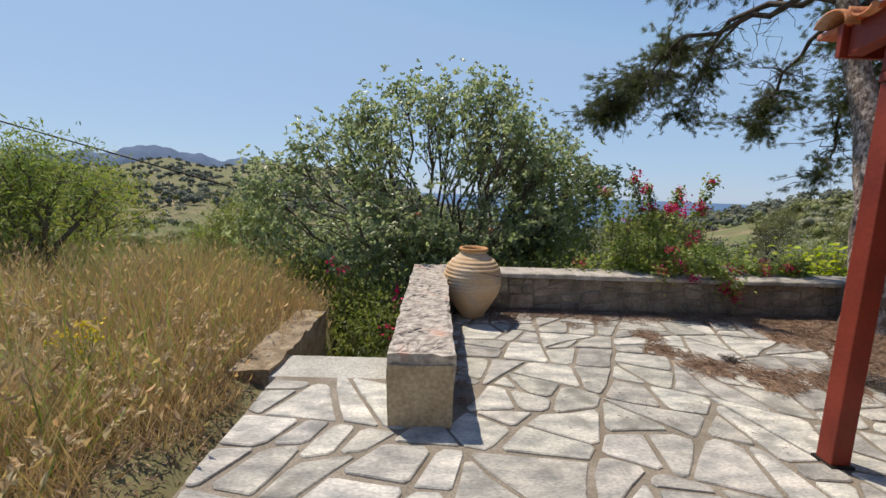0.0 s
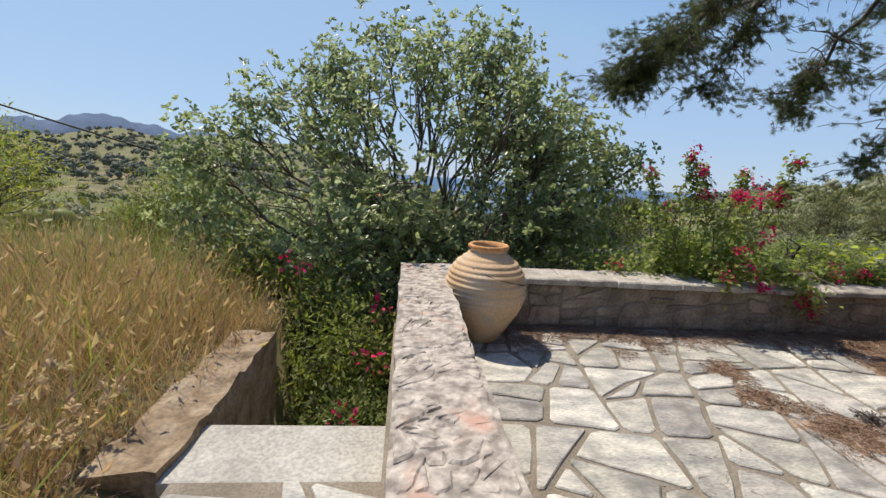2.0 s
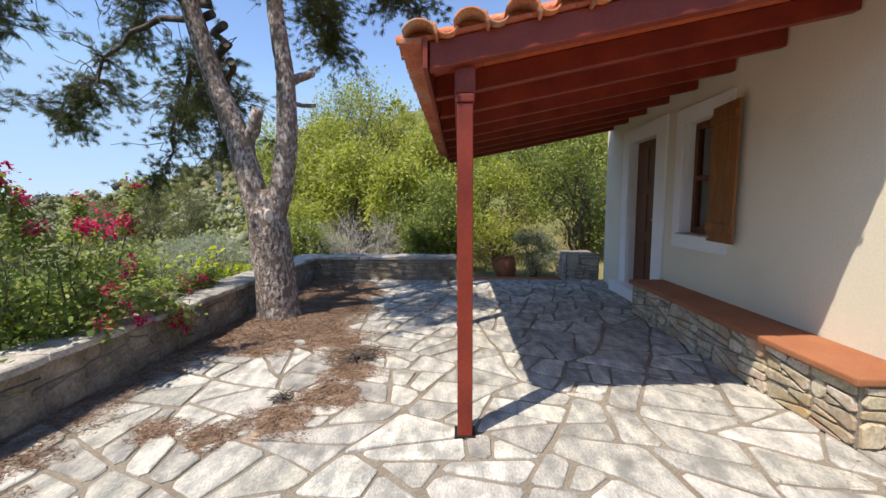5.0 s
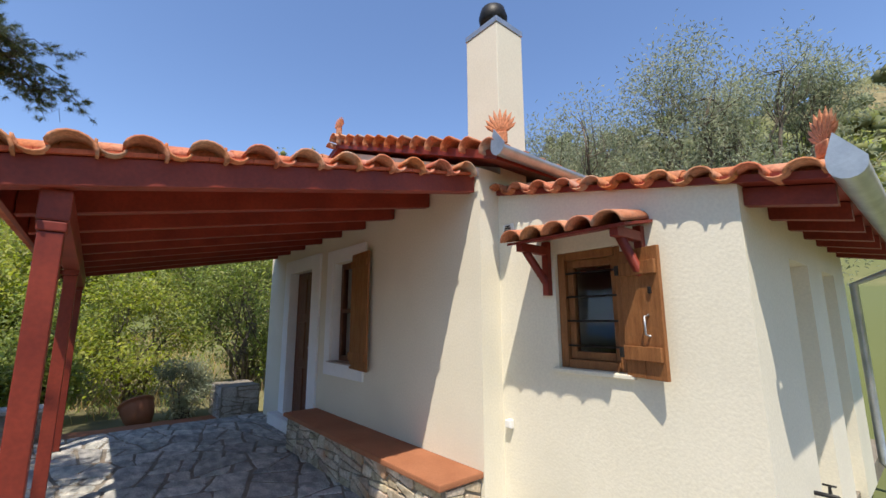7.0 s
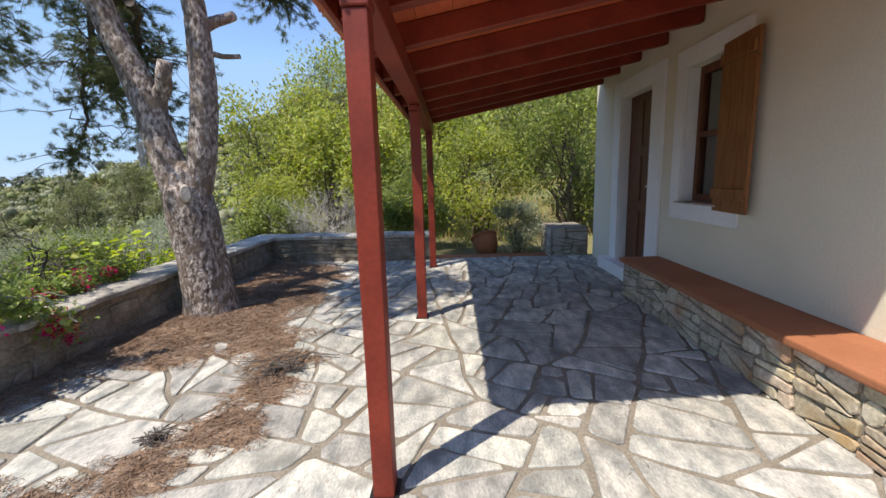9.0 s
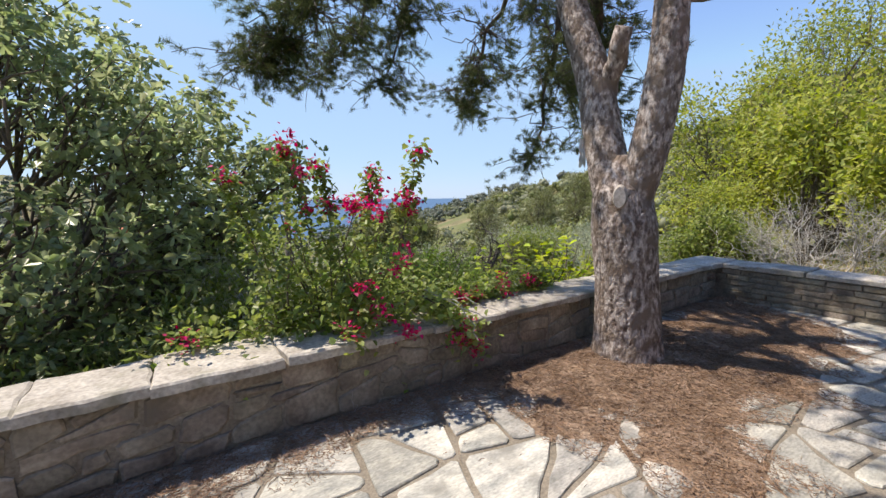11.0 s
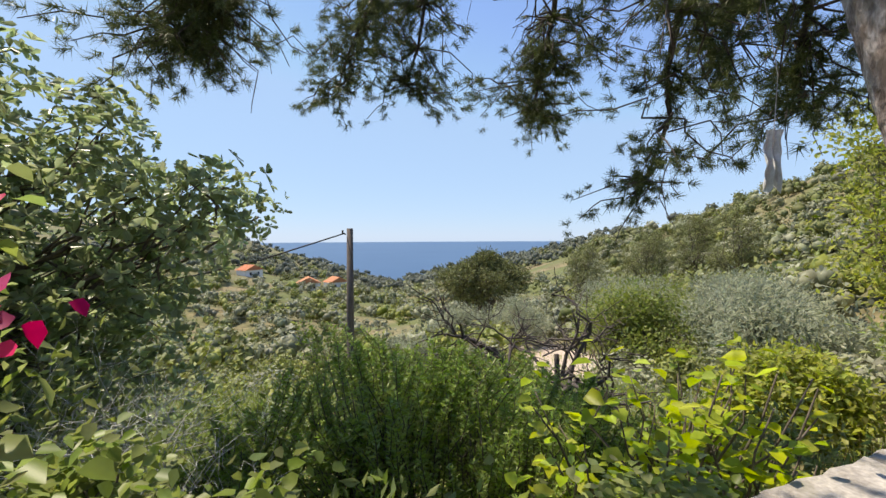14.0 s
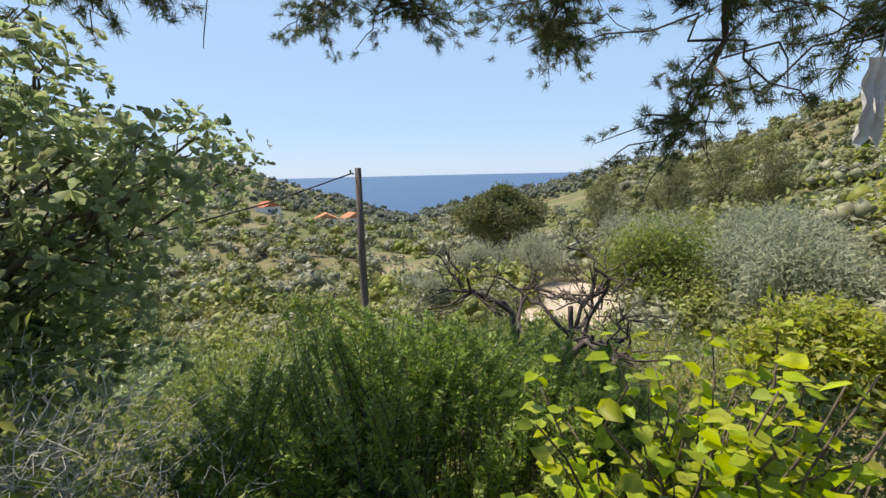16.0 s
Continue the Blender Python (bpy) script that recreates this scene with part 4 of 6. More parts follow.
def rosettes(C, per, spread, n, size):
    """Whorls of long blunt leaves round twig tips near the points C."""
    T = np.repeat(C, per, 0) + rng.normal(size=(len(C) * per, 3)) * spread
    axis = unit(T - np.repeat(C, per, 0) + np.array([0, 0, 0.10]) + rng.normal(size=T.shape) * 0.03)
    P = np.repeat(T, n, 0)
    A = np.repeat(axis, n, 0)
    side = unit(np.cross(A, rng.normal(size=P.shape)))
    D = unit(side + A * (0.15 + 0.45 * rng.random(len(P)))[:, None] + rng.normal(size=P.shape) * 0.15)
    S = unit(np.cross(D, A + rng.normal(size=P.shape) * 0.35))
    N = np.cross(S, D)
    s = (size * (0.65 + 0.7 * rng.random(len(P))))[:, None]
    row = [P, P + D * s * 0.40 + S * s * 0.17 + N * s * 0.04, P + D * s * 0.78 + S * s * 0.23 + N * s * 0.03, P + D * s - N * s * 0.10,
           P + D * s * 0.78 - S * s * 0.23 + N * s * 0.03, P + D * s * 0.40 - S * s * 0.17 + N * s * 0.04]
    b = np.arange(len(P))[:, None] * 6
    return np.stack(row, 1).reshape(-1, 3), np.concatenate([b + np.array([[0, 1, 2, 3]]), b + np.array([[0, 3, 4, 5]])])


ob_ = np.array([0.4, 7.3, float(height(0.4, 7.3)) - 0.1])
oak = thing("oak_tree", tuple(ob_), "broad leafy oak with grey-green leaves below the parapet", "tree")
wood, tips = [], []
for q, (x, y, z, r, n) in enumerate(L):
    c = np.array([x, y, z])
    h = ob_ + np.array([math.cos(q * 2.4) * 0.14, math.sin(q * 2.4) * 0.14, -0.1])
    limb = bend(h, c, 9, 0.06, 0.03)
    wood.append(tube(limb, np.linspace(0.036, 0.009, 9), 8))
    C = c + ball(n, 0.45) * np.array([r, r, r * 0.8])
    tips.append(C)
    for k in range(n):
        if k % 2 == 0:
            wood.append(tube(bend(limb[rng.integers(5, 9)], C[k], 5, 0.06, 0.08), [0.012, 0.009, 0.007, 0.005, 0.003], 5, cap=False))
obj("trunk", smooth(fast_mesh("trunk", *[k if i else k - ob_ for i, k in enumerate(merge(wood))])), M["twig"], oak)
V, F = rosettes(np.vstack(tips), 6, 0.115, 7, 0.064)
obj("crown", fast_mesh("crown", V - ob_, F), M["oakleaf"], oak)

# undergrowth along the foot of the parapet
under_list = [((-0.35, 5.2), 0.15, 0.5, "greenleaf"), ((0.5, 6.0), 0.45, 0.55, "darkleaf"), ((1.3, 6.0), 0.5, 0.55, "darkleaf"), ((2.0, 6.1), 0.6, 0.55, "darkleaf"),
              ((1.7, 6.9), 0.8, 0.6, "darkleaf"), ((2.5, 6.6), 0.95, 0.5, "bougleaf"), ((3.9, 5.85), 0.35, 0.45, "bougleaf"), ((2.1, 5.6), 0.55, 0.45, "bougleaf"), ((3.6, 6.9), 0.3, 0.6, "greenleaf"), ((-0.75, 6.0), 0.3, 0.6, "greenleaf"), ((-1.8, 6.3), 0.5, 0.7, "greenleaf"), ((-0.25, 4.65), -0.45, 0.3, "darkleaf"), ((6.0, 6.5), 0.1, 0.55, "darkleaf"), ((6.8, 6.4), 0.1, 0.6, "darkleaf"), ((5.6, 5.85), 0.1, 0.4, "darkleaf")]
for (x, y), top, r, k in under_list:
    g = float(height(x, y))
    lob = [(x + a * r * 0.7, y + b * r * 0.6, g + (top - r * 0.6 - g) * c, r * 0.7, 24) for a, b, c in ((0, 0, 1), (0.8, 0.1, 0.75), (-0.8, 0, 0.7), (0.2, 0.8, 0.5), (-0.1, -0.6, 0.45), (0.5, -0.4, 0.25), (-0.5, 0.3, 0.2))]
    tree("shrub", "dense green shrub growing against the terrace wall" if k == "darkleaf" else "leafy light green shrub below the terrace", "shrub", (x, y, g), lob, M[k], M["twig"], 0.06, 22, 0.10, 0.42, stems=3, r0=0.02, group="shrubs below the terrace")

# bougainvillea over the parapet
bx, by = 2.95, 5.55
bg = thing("bougainvillea", (bx, by, -0.9), "bougainvillea with magenta bracts spilling over the parapet", "shrub")
wood, C = [], []
for q in range(60):
    a = rng.random() * 2 * np.pi
    e = np.array([bx + math.cos(a) * 0.60 * rng.random() ** 0.5, by - 0.02 + math.sin(a) * 0.38, 0.35 + 0.85 * rng.random()])
    if e[1] < 5.25:
        e[2] = max(e[2], 0.5)
    if e[0] > 3.05 + (5.6 - e[1]) * 0.5:
        e[2] = min(e[2], 0.68)
    p = bend((bx + rng.normal() * 0.08, by + 0.1, -0.9), e, 7, 0.12, 0.05)
    wood.append(tube(p, np.linspace(0.012, 0.003, 7), 5))
    C += [p[3] + rng.normal(size=3) * 0.05, p[4] + rng.normal(size=3) * 0.06, p[5] + rng.normal(size=3) * 0.06, p[6]]
sprigs = [((3.14, 5.15, 0.9), (3.23, 5.05, 1.50)), ((2.7, 5.4, 1.0), (2.55, 5.4, 1.5)), ((2.4, 5.5, 0.9), (2.25, 5.5, 1.35)), ((3.0, 5.4, 1.0), (3.1, 5.4, 1.38)), ((2.85, 5.5, 1.0), (2.8, 5.55, 1.42)),
          ((3.4, 5.2, 0.55), (3.62, 4.98, 0.28)), ((3.3, 5.15, 0.6), (3.5, 4.95, 0.42)), ((2.9, 5.2, 0.7), (2.75, 4.98, 0.52)), ((3.1, 5.5, 0.4), (3.9, 5.38, 0.46)), ((3.1, 5.6, 0.5), (4.3, 5.48, 0.46)), ((2.8, 5.5, 0.4), (2.0, 5.4, 0.5))]
for a, b in sprigs:
    p = bend(a, b, 9, 0.03, 0.03)
    wood.append(tube(p, np.linspace(0.006, 0.002, 9), 5))
    C += list(p[1:])
V, F = merge(wood)
o3 = np.array([bx, by, -0.9])
tagged(obj("stem", smooth(fast_mesh("stem", V - o3, F)), M["twig"], bg), kind="stuff")
C = np.array(C)
P = np.repeat(C, 30, 0) + rng.normal(size=(len(C) * 30, 3)) * np.repeat(np.where(C[:, 2] > 1.12, 0.032, 0.06), 30)[:, None]
D = rng.normal(size=P.shape) * np.array([1, 1, 0.5]) + np.array([0, 0, -0.35])
V, F = lobed(P, D, 0.030 + rng.random(len(P)) * 0.022)
obj("foliage", fast_mesh("foliage", V - o3, F), M["bougleaf"], bg)
hang = [p for a, b in sprigs for p in (np.array(b), np.array(b) * 0.75 + np.array(a) * 0.25)]
pick = C[(C[:, 2] > 0.62)]
heads = [pick[rng.integers(len(pick))] + np.array([0, -0.06, 0.05]) for q in range(6)] + [np.array(k) + rng.normal(size=3) * 0.04 for k in ((3.03, 5.1, 1.25), (2.81, 5.1, 1.2), (3.22, 5.1, 1.2), (2.87, 5.0, 0.7), (3.2, 5.0, 0.4), (3.5, 5.0, 0.35), (3.05, 5.05, 0.83), (4.5, 5.35, 0.48), (4.2, 5.35, 0.5), (3.77, 5.35, 0.5)) for q in range(2 if k[2] < 1 else 3)] + hang[::2] + [np.array((3.55, 5.0, 0.33)), np.array((3.6, 4.97, 0.22))]
hp = np.repeat(np.array(heads), 30, 0)
hp = hp + rng.normal(size=hp.shape) * 0.03
V, F = lobed(hp, rng.normal(size=hp.shape) + np.array([0, -0.2, 0.3]), 0.020 + rng.random(len(hp)) * 0.014)
tagged(obj("bract", fast_mesh("bract", V - o3, F), M["bract"], bg, "magenta papery bracts"), kind="stuff")

# leafy runners trailing over the coping
runner = thing("trailing_plant", (4.1, 5.62, -0.9), "low leafy plant trailing over the parapet coping", "plant")
ro3 = np.array([4.1, 5.62, -0.9])
wood, C = [], []
for q in range(46):
    x = 3.45 + 1.35 * rng.random()
    e = np.array([x + rng.normal() * 0.06, 5.36 + 0.14 * rng.random(), 0.45 + 0.13 * rng.random()])
    p = bend((4.1 + (x - 4.1) * 0.6, 5.62, -0.9 + 0.3 * rng.random()), e, 7, 0.06, 0.03)
    wood.append(tube(p, np.linspace(0.006, 0.002, 7), 4, cap=False))
    C += [p[4], p[5], p[6]]
obj("stem", fast_mesh("stem", *[k if i else k - ro3 for i, k in enumerate(merge(wood))]), M["twig"], runner)
P = np.repeat(np.array(C), 24, 0) + rng.normal(size=(len(C) * 24, 3)) * 0.05
P[:, 2] = np.maximum(P[:, 2], np.where(P[:, 1] < 5.46, 0.44, -1))
V, F = lobed(P, rng.normal(size=P.shape) * np.array([1, 1, 0.35]), 0.026 + rng.random(len(P)) * 0.018)
obj("foliage", fast_mesh("foliage", V - ro3, F), M["bougleaf"], runner)

# oleander flowers under the oak and red tips
V, F = clusters(np.array([(-0.15, 4.75, -0.2), (-0.3, 4.5, -0.5), (-0.1, 5.3, 0.05), (-0.9, 5.6, 0.35), (-0.2, 4.2, -0.6)]), 16, 0.05, 0.05, 0.7)
red = thing("red_flowers", (-0.3, 4.7, float(height(-0.3, 4.7))), "small red flowers on thin stalks in the shade", "flower")
o4 = np.array([-0.3, 4.7, float(height(-0.3, 4.7))])
tagged(obj("petal", fast_mesh("petal", V - o4, F), M["bract"], red), kind="stuff")
V, F = merge([tube(bend((-0.3 + rng.normal() * 0.1, 4.7, o4[2]), e, 5), [0.006, 0.005, 0.004, 0.003, 0.003], 5) for e in ((-0.15, 4.75, -0.2), (-0.3, 4.5, -0.5), (-0.1, 5.3, 0.05), (-0.9, 5.6, 0.35), (-0.2, 4.2, -0.6))])
obj("stalk", fast_mesh("stalk", V - o4, F), M["twig"], red)

# big rosemary with upright shoots
rb = (4.6, 7.15, float(height(4.6, 7.15)))
ro = thing("rosemary_bush", rb, "large dense rosemary bush with upright needle-leaved shoots", "shrub")
wood, P, D = [], [], []
for q in range(84):
    a, rr = rng.random() * 2 * np.pi, rng.random() ** 0.5
    px, py = rb[0] + math.cos(a) * rr * 1.6, rb[1] + math.sin(a) * rr * 0.95
    peak = 0.70 - 0.16 * max(px - 4.1, 0) - 0.75 * rr ** 2.4 + rng.normal() * 0.11
    lean = rng.normal(size=2) * 0.10 + np.array([math.cos(a), math.sin(a)]) * 0.12 * rr
    for j in range(11):
        x, y = px + rng.normal() * 0.085, py + rng.normal() * 0.085
        top = peak - abs(rng.normal()) * 0.16
        low = max(top - 0.7, -1.1)
        p = bend((x - lean[0] * 1.6 + rng.normal() * 0.03, y - lean[1] * 1.6, low), (x + lean[0] * 0.5, y + lean[1] * 0.5, top), 5, 0, 0.03)
        wood.append(tube(p, [0.006, 0.005, 0.004, 0.003, 0.002], 4, cap=False))
        n = 120
        t = rng.random(n) ** 0.6
        i = np.clip((t * 4).astype(int), 0, 3)
        f = (t * 4 - i)[:, None]
        P.append(p[i] * (1 - f) + p[i + 1] * f)
        D.append(unit(rng.normal(size=(n, 3)) * np.array([1, 1, 0.4])) + np.array([0, 0, 0.5]))
V, F = merge(wood)
obj("stem", fast_mesh("stem", V - rb, F), M["twig"], ro)
P, D = np.vstack(P), np.vstack(D)
V, F = leaves(P, D, 0.034 + rng.random(len(P)) * 0.014, 0.27, 0.04)
obj("foliage", fast_mesh("foliage", V - np.array(rb), F), M["rosemary"], ro)


mb = (5.3, 5.98, float(height(5.3, 5.98)))
mu = thing("mulberry_shrub", mb, "young mulberry shrub with broad bright yellow-green leaves", "shrub")
wood, P, D = [], [], []
for q in range(46):
    a = rng.random() * 2 * np.pi
    rr = rng.random() ** 0.6
    e = np.array([mb[0] + math.cos(a) * rr * 0.85, mb[1] + math.sin(a) * rr * 0.5, 0.15 + 0.55 * rng.random() + 0.2 * (1 - rr)])
    p = bend(mb, e, 8, 0.04, 0.04)
    wood.append(tube(p, np.linspace(0.014, 0.003, 8), 6))
    for k in range(18):
        i = rng.integers(3, 8)
        P.append(p[i] + rng.normal(size=3) * 0.06)
        v = rng.normal(size=3)
        v[2] = -0.15 + 0.25 * rng.random()
        D.append(v)
V, F = merge(wood)
obj("stem", smooth(fast_mesh("stem", V - mb, F)), M["twig"], mu)
P, D = np.array(P), np.array(D)
V, F = lobed(P, D, 0.05 + rng.random(len(P)) * 0.05)
obj("foliage", fast_mesh("foliage", V - np.array(mb), F), M["figleaf"], mu)


def bare(name, label, base, reach, top, n, bark, r0, depth=3, flatten=1.0):
    """A leafless tree or bush: limbs that fork again and again."""
    t = thing(name, base, label, "dead tree" if r0 > 0.03 else "dry shrub")
    base = np.array(base)
    out, main = [], []

    def grow(p, d, L, r, k):
        e = p + d * L
        pts = bend(p, e, 5, 0, 0.09)
        (out if k < depth else main).append(tube(pts, np.linspace(r, r * 0.55, 5), 6 if k > 1 else 4, cap=False))
        if k:
            for j in range(n):
                d2 = unit(d * 0.75 + rng.normal(size=3) * np.array([0.75, 0.75, 0.55]) + np.array([0, 0, 0.1]))
                grow(pts[rng.integers(2, 5)], d2, L * (0.55 + 0.25 * rng.random()), r * 0.5, k - 1)
    for j in range(3 if r0 > 0.03 else 9):
        a = j * 2.2 + rng.random()
        grow(base - [0, 0, 0.05], unit(np.array([math.cos(a) * reach, math.sin(a) * reach * flatten, top])), math.hypot(reach, top) * 0.5, r0, depth)
    V, F = merge(out)
    obj("branch", smooth(fast_mesh("branch", V - base, F)), bark, t)
    V, F = merge(main)
    obj("trunk", smooth(fast_mesh("trunk", V - base, F)), bark, t)
    return t


bare("dead_tree", "small dead tree with dark bare crooked branches", (6.45, 8.7, float(height(6.45, 8.7))), 1.1, 2.0, 4, M["deadwood"], 0.06, 3)
bare("dry_bush", "leafless grey bush of fine dry twigs", (2.8, 6.6, -0.9), 0.40, 1.7, 5, M["whitetwig"], 0.009, 3, 0.7)
bare("dry_bush", "low tangle of bleached dry twigs behind the parapet", (2.45, 5.75, -0.9), 0.4, 1.2, 5, M["greytwig"], 0.010, 3, 0.6)
bare("dry_bush", "leafless grey bush beyond the far parapet", (9.8, 4.9, float(height(9.8, 4.9))), 1.0, 1.5, 5, M["greytwig"], 0.018, 3)
dv, df = merge([tube(bend((3.35, 5.2, 0.62), (3.55, 4.75, 0.47), 6, 0.05, 0.05), np.linspace(0.006, 0.002, 6), 5), tube(bend((3.45, 5.0, 0.58), (3.42, 4.72, 0.40), 6, 0.03, 0.06), np.linspace(0.004, 0.002, 6), 5), tube(bend((3.4, 5.1, 0.6), (3.7, 4.85, 0.5), 6, 0.03, 0.06), np.linspace(0.004, 0.002, 6), 5)])
obj("dry_sprig", fast_mesh("dry_sprig", dv - o3, df), M["greytwig"], bg, "bleached dry twig")

# ---- pine ----
PB = np.array([4.86, 4.68, -0.05])
pine = thing("pine_tree", tuple(PB), "tall forked pine with thick plated bark on the terrace", "tree")
trunk = np.array([(4.87, 4.68, -0.1), (4.86, 4.68, 0.15), (4.84, 4.70, 0.6), (4.82, 4.73, 1.0), (4.82, 4.76, 1.25), (4.83, 4.77, 1.55)])
limbL = np.array([(4.83, 4.80, 1.1), (4.85, 4.94, 1.6), (4.89, 5.10, 2.2), (4.86, 5.32, 2.8), (4.78, 5.50, 3.6), (4.68, 5.75, 4.8), (4.6, 5.9, 6.2), (4.55, 6.0, 7.6)])
limbR = np.array([(4.83, 4.70, 1.1), (4.83, 4.57, 1.5), (4.83, 4.47, 2.1), (4.85, 4.47, 2.8), (4.93, 4.60, 3.6), (5.05, 4.6, 4.8), (5.4, 4.3, 6.2), (5.5, 4.2, 7.4)])
stems = [(trunk, [0.29, 0.245, 0.225, 0.235, 0.205, 0.05]), (limbL, [0.15, 0.15, 0.135, 0.115, 0.10, 0.085, 0.06, 0.03]), (limbR, [0.13, 0.13, 0.12, 0.10, 0.09, 0.075, 0.05, 0.03])]


def cell_noise(P):
    """How far each point lies from the seam between two cells, and a number for its cell."""
    I = np.floor(P).astype(np.int64)
    best = np.full((len(P), 2), 9.0)
    who = np.zeros(len(P))
    for dx in (-1, 0, 1):
        for dy in (-1, 0, 1):
            for dz in (-1, 0, 1):
                c = I + np.array([dx, dy, dz])
                h = (c[:, 0] * 73856093 ^ c[:, 1] * 19349663 ^ c[:, 2] * 83492791) & 0xFFFFFF
                j = np.stack([(h * k % 9973) / 9973.0 for k in (7, 31, 101)], 1)
                d = np.linalg.norm(c + j - P, axis=1)
                near = d < best[:, 0]
                best[:, 1] = np.where(near, best[:, 0], np.minimum(best[:, 1], d))
                who = np.where(near, (h * 57 % 997) / 997.0, who)
                best[:, 0] = np.where(near, d, best[:, 0])
    return best[:, 1] - best[:, 0], who


def barked(path, radii, sides, ring, zmax):
    """A limb whose bark is split into raised plates."""
    path, radii = np.asarray(path), np.asarray(radii)
    Ls = np.concatenate([[0], np.cumsum(np.linalg.norm(np.diff(path, axis=0), axis=1))])
    n = int(Ls[-1] / ring)
    s2 = np.linspace(0, Ls[-1], n)
    P2 = np.stack([np.interp(s2, Ls, path[:, k]) for k in range(3)], 1)
    for q in range(3):
        ker = np.ones(31) / 31
        P2[:, q] = np.convolve(np.pad(P2[:, q], 15, mode="edge"), ker, "valid")
    R2 = np.interp(s2, Ls, radii)
    V, F = tube(P2, R2, sides)
    C = np.repeat(P2, sides, 0)
    out = unit(V - C)
    wob = np.stack([np.sin(V[:, 2] * 31 + V[:, 0] * 40), np.sin(V[:, 2] * 27 + V[:, 1] * 45), np.sin(V[:, 0] * 60 + V[:, 1] * 50)], 1) * 0.25
    seam, who = cell_noise(V / np.array([0.042, 0.042, 0.125]) + wob * 0.7)
    seam2, who2 = cell_noise(V / np.array([0.018, 0.018, 0.036]) + wob * 2)
    lift = smoothstep(0.0, 0.06, seam) * (0.006 + 0.007 * who) + smoothstep(0.0, 0.12, seam2) * (0.0005 + 0.0018 * who2) - 0.013
    return V + out * lift[:, None], F


low = [(trunk, stems[0][1], 190, 0.009), (limbL, stems[1][1], 104, 0.013), (limbR, stems[2][1], 104, 0.013)]
for p, r, sides, ring in low:
    V, F = barked(p, r, sides, ring, 9)
    obj("trunk", smooth(fast_mesh("trunk", V - PB, F)), M["bark"], pine, "thick grey-brown bark split into plates")
b3 = bmesh.new()
bmesh.ops.create_cone(b3, cap_ends=True, segments=18, radius1=0.07, radius2=0.055, depth=0.09)
bmesh.ops.transform(b3, matrix=Matrix.Diagonal((0.72, 1.28, 1, 1)), verts=b3.verts[:])
sc = part("cut_scar", b3, M["cutwood"], pine, "pale oval scar of a sawn limb")
sc.matrix_basis = Matrix.Translation(-PB) @ look((4.605, 4.63, 1.21), (5.75, 5.3, 1.21))
for a, b, r in (((4.93, 5.0, 2.0), (4.80, 4.78, 2.42), 0.075), ((4.94, 4.45, 2.75), (5.12, 4.25, 2.9), 0.05), ((4.93, 4.46, 2.5), (5.10, 4.22, 2.52), 0.025)):
    V, F = merge([tube(bend(a, b, 5, 0, 0.02), np.linspace(r * 1.15, r * 0.85, 5), 12), ])
    obj("stump", smooth(fast_mesh("stump", V - PB, F)), M["bark"], pine, "sawn-off dark limb stump")

# limbs: start, end, droop, tufts
boughs = [((4.9, 5.3, 3.6), (2.95, 7.75, 2.65), 0.12, 175), ((4.9, 5.35, 3.8), (4.2, 9.6, 3.1), 0.10, 100), ((4.85, 5.4, 4.2), (4.7, 8.5, 2.8), 0.14, 65), ((4.9, 5.3, 3.5), (5.9, 8.1, 2.6), 0.12, 95),
          ((4.95, 5.2, 3.2), (6.3, 7.1, 1.75), 0.12, 55), ((4.95, 5.2, 3.4), (7.0, 7.0, 2.6), 0.12, 95), ((4.8, 5.5, 5.2), (6.8, 7.6, 4.0), 0.10, 140), ((5.1, 4.42, 4.2), (7.3, 4.6, 3.9), 0.10, 130), ((5.15, 4.4, 4.6), (7.0, 3.2, 4.4), 0.08, 110),
          ((4.75, 5.6, 6.4), (5.8, 7.2, 6.2), 0.05, 140), ((5.3, 4.35, 5.6), (7.4, 4.2, 5.6), 0.05, 140),
          ((4.75, 5.6, 4.2), (2.9, 4.55, 4.6), 0.05, 80), ((4.95, 4.6, 4.0), (3.7, 3.75, 4.7), 0.05, 70), ((4.72, 5.65, 4.6), (3.6, 6.45, 4.1), 0.05, 70), ((5.4, 4.3, 6.2), (5.2, 2.4, 6.4), 0.05, 80), ((4.7, 5.7, 7.2), (4.2, 6.2, 7.9), 0.0, 130), ((5.5, 4.2, 7.2), (5.8, 4.0, 7.8), 0.0, 130), ((4.75, 5.6, 6.6), (2.9, 5.3, 6.6), 0.05, 120), ((4.95, 5.15, 3.0), (6.6, 6.2, 2.1), 0.10, 60)]
wood, P, D = [], [], []
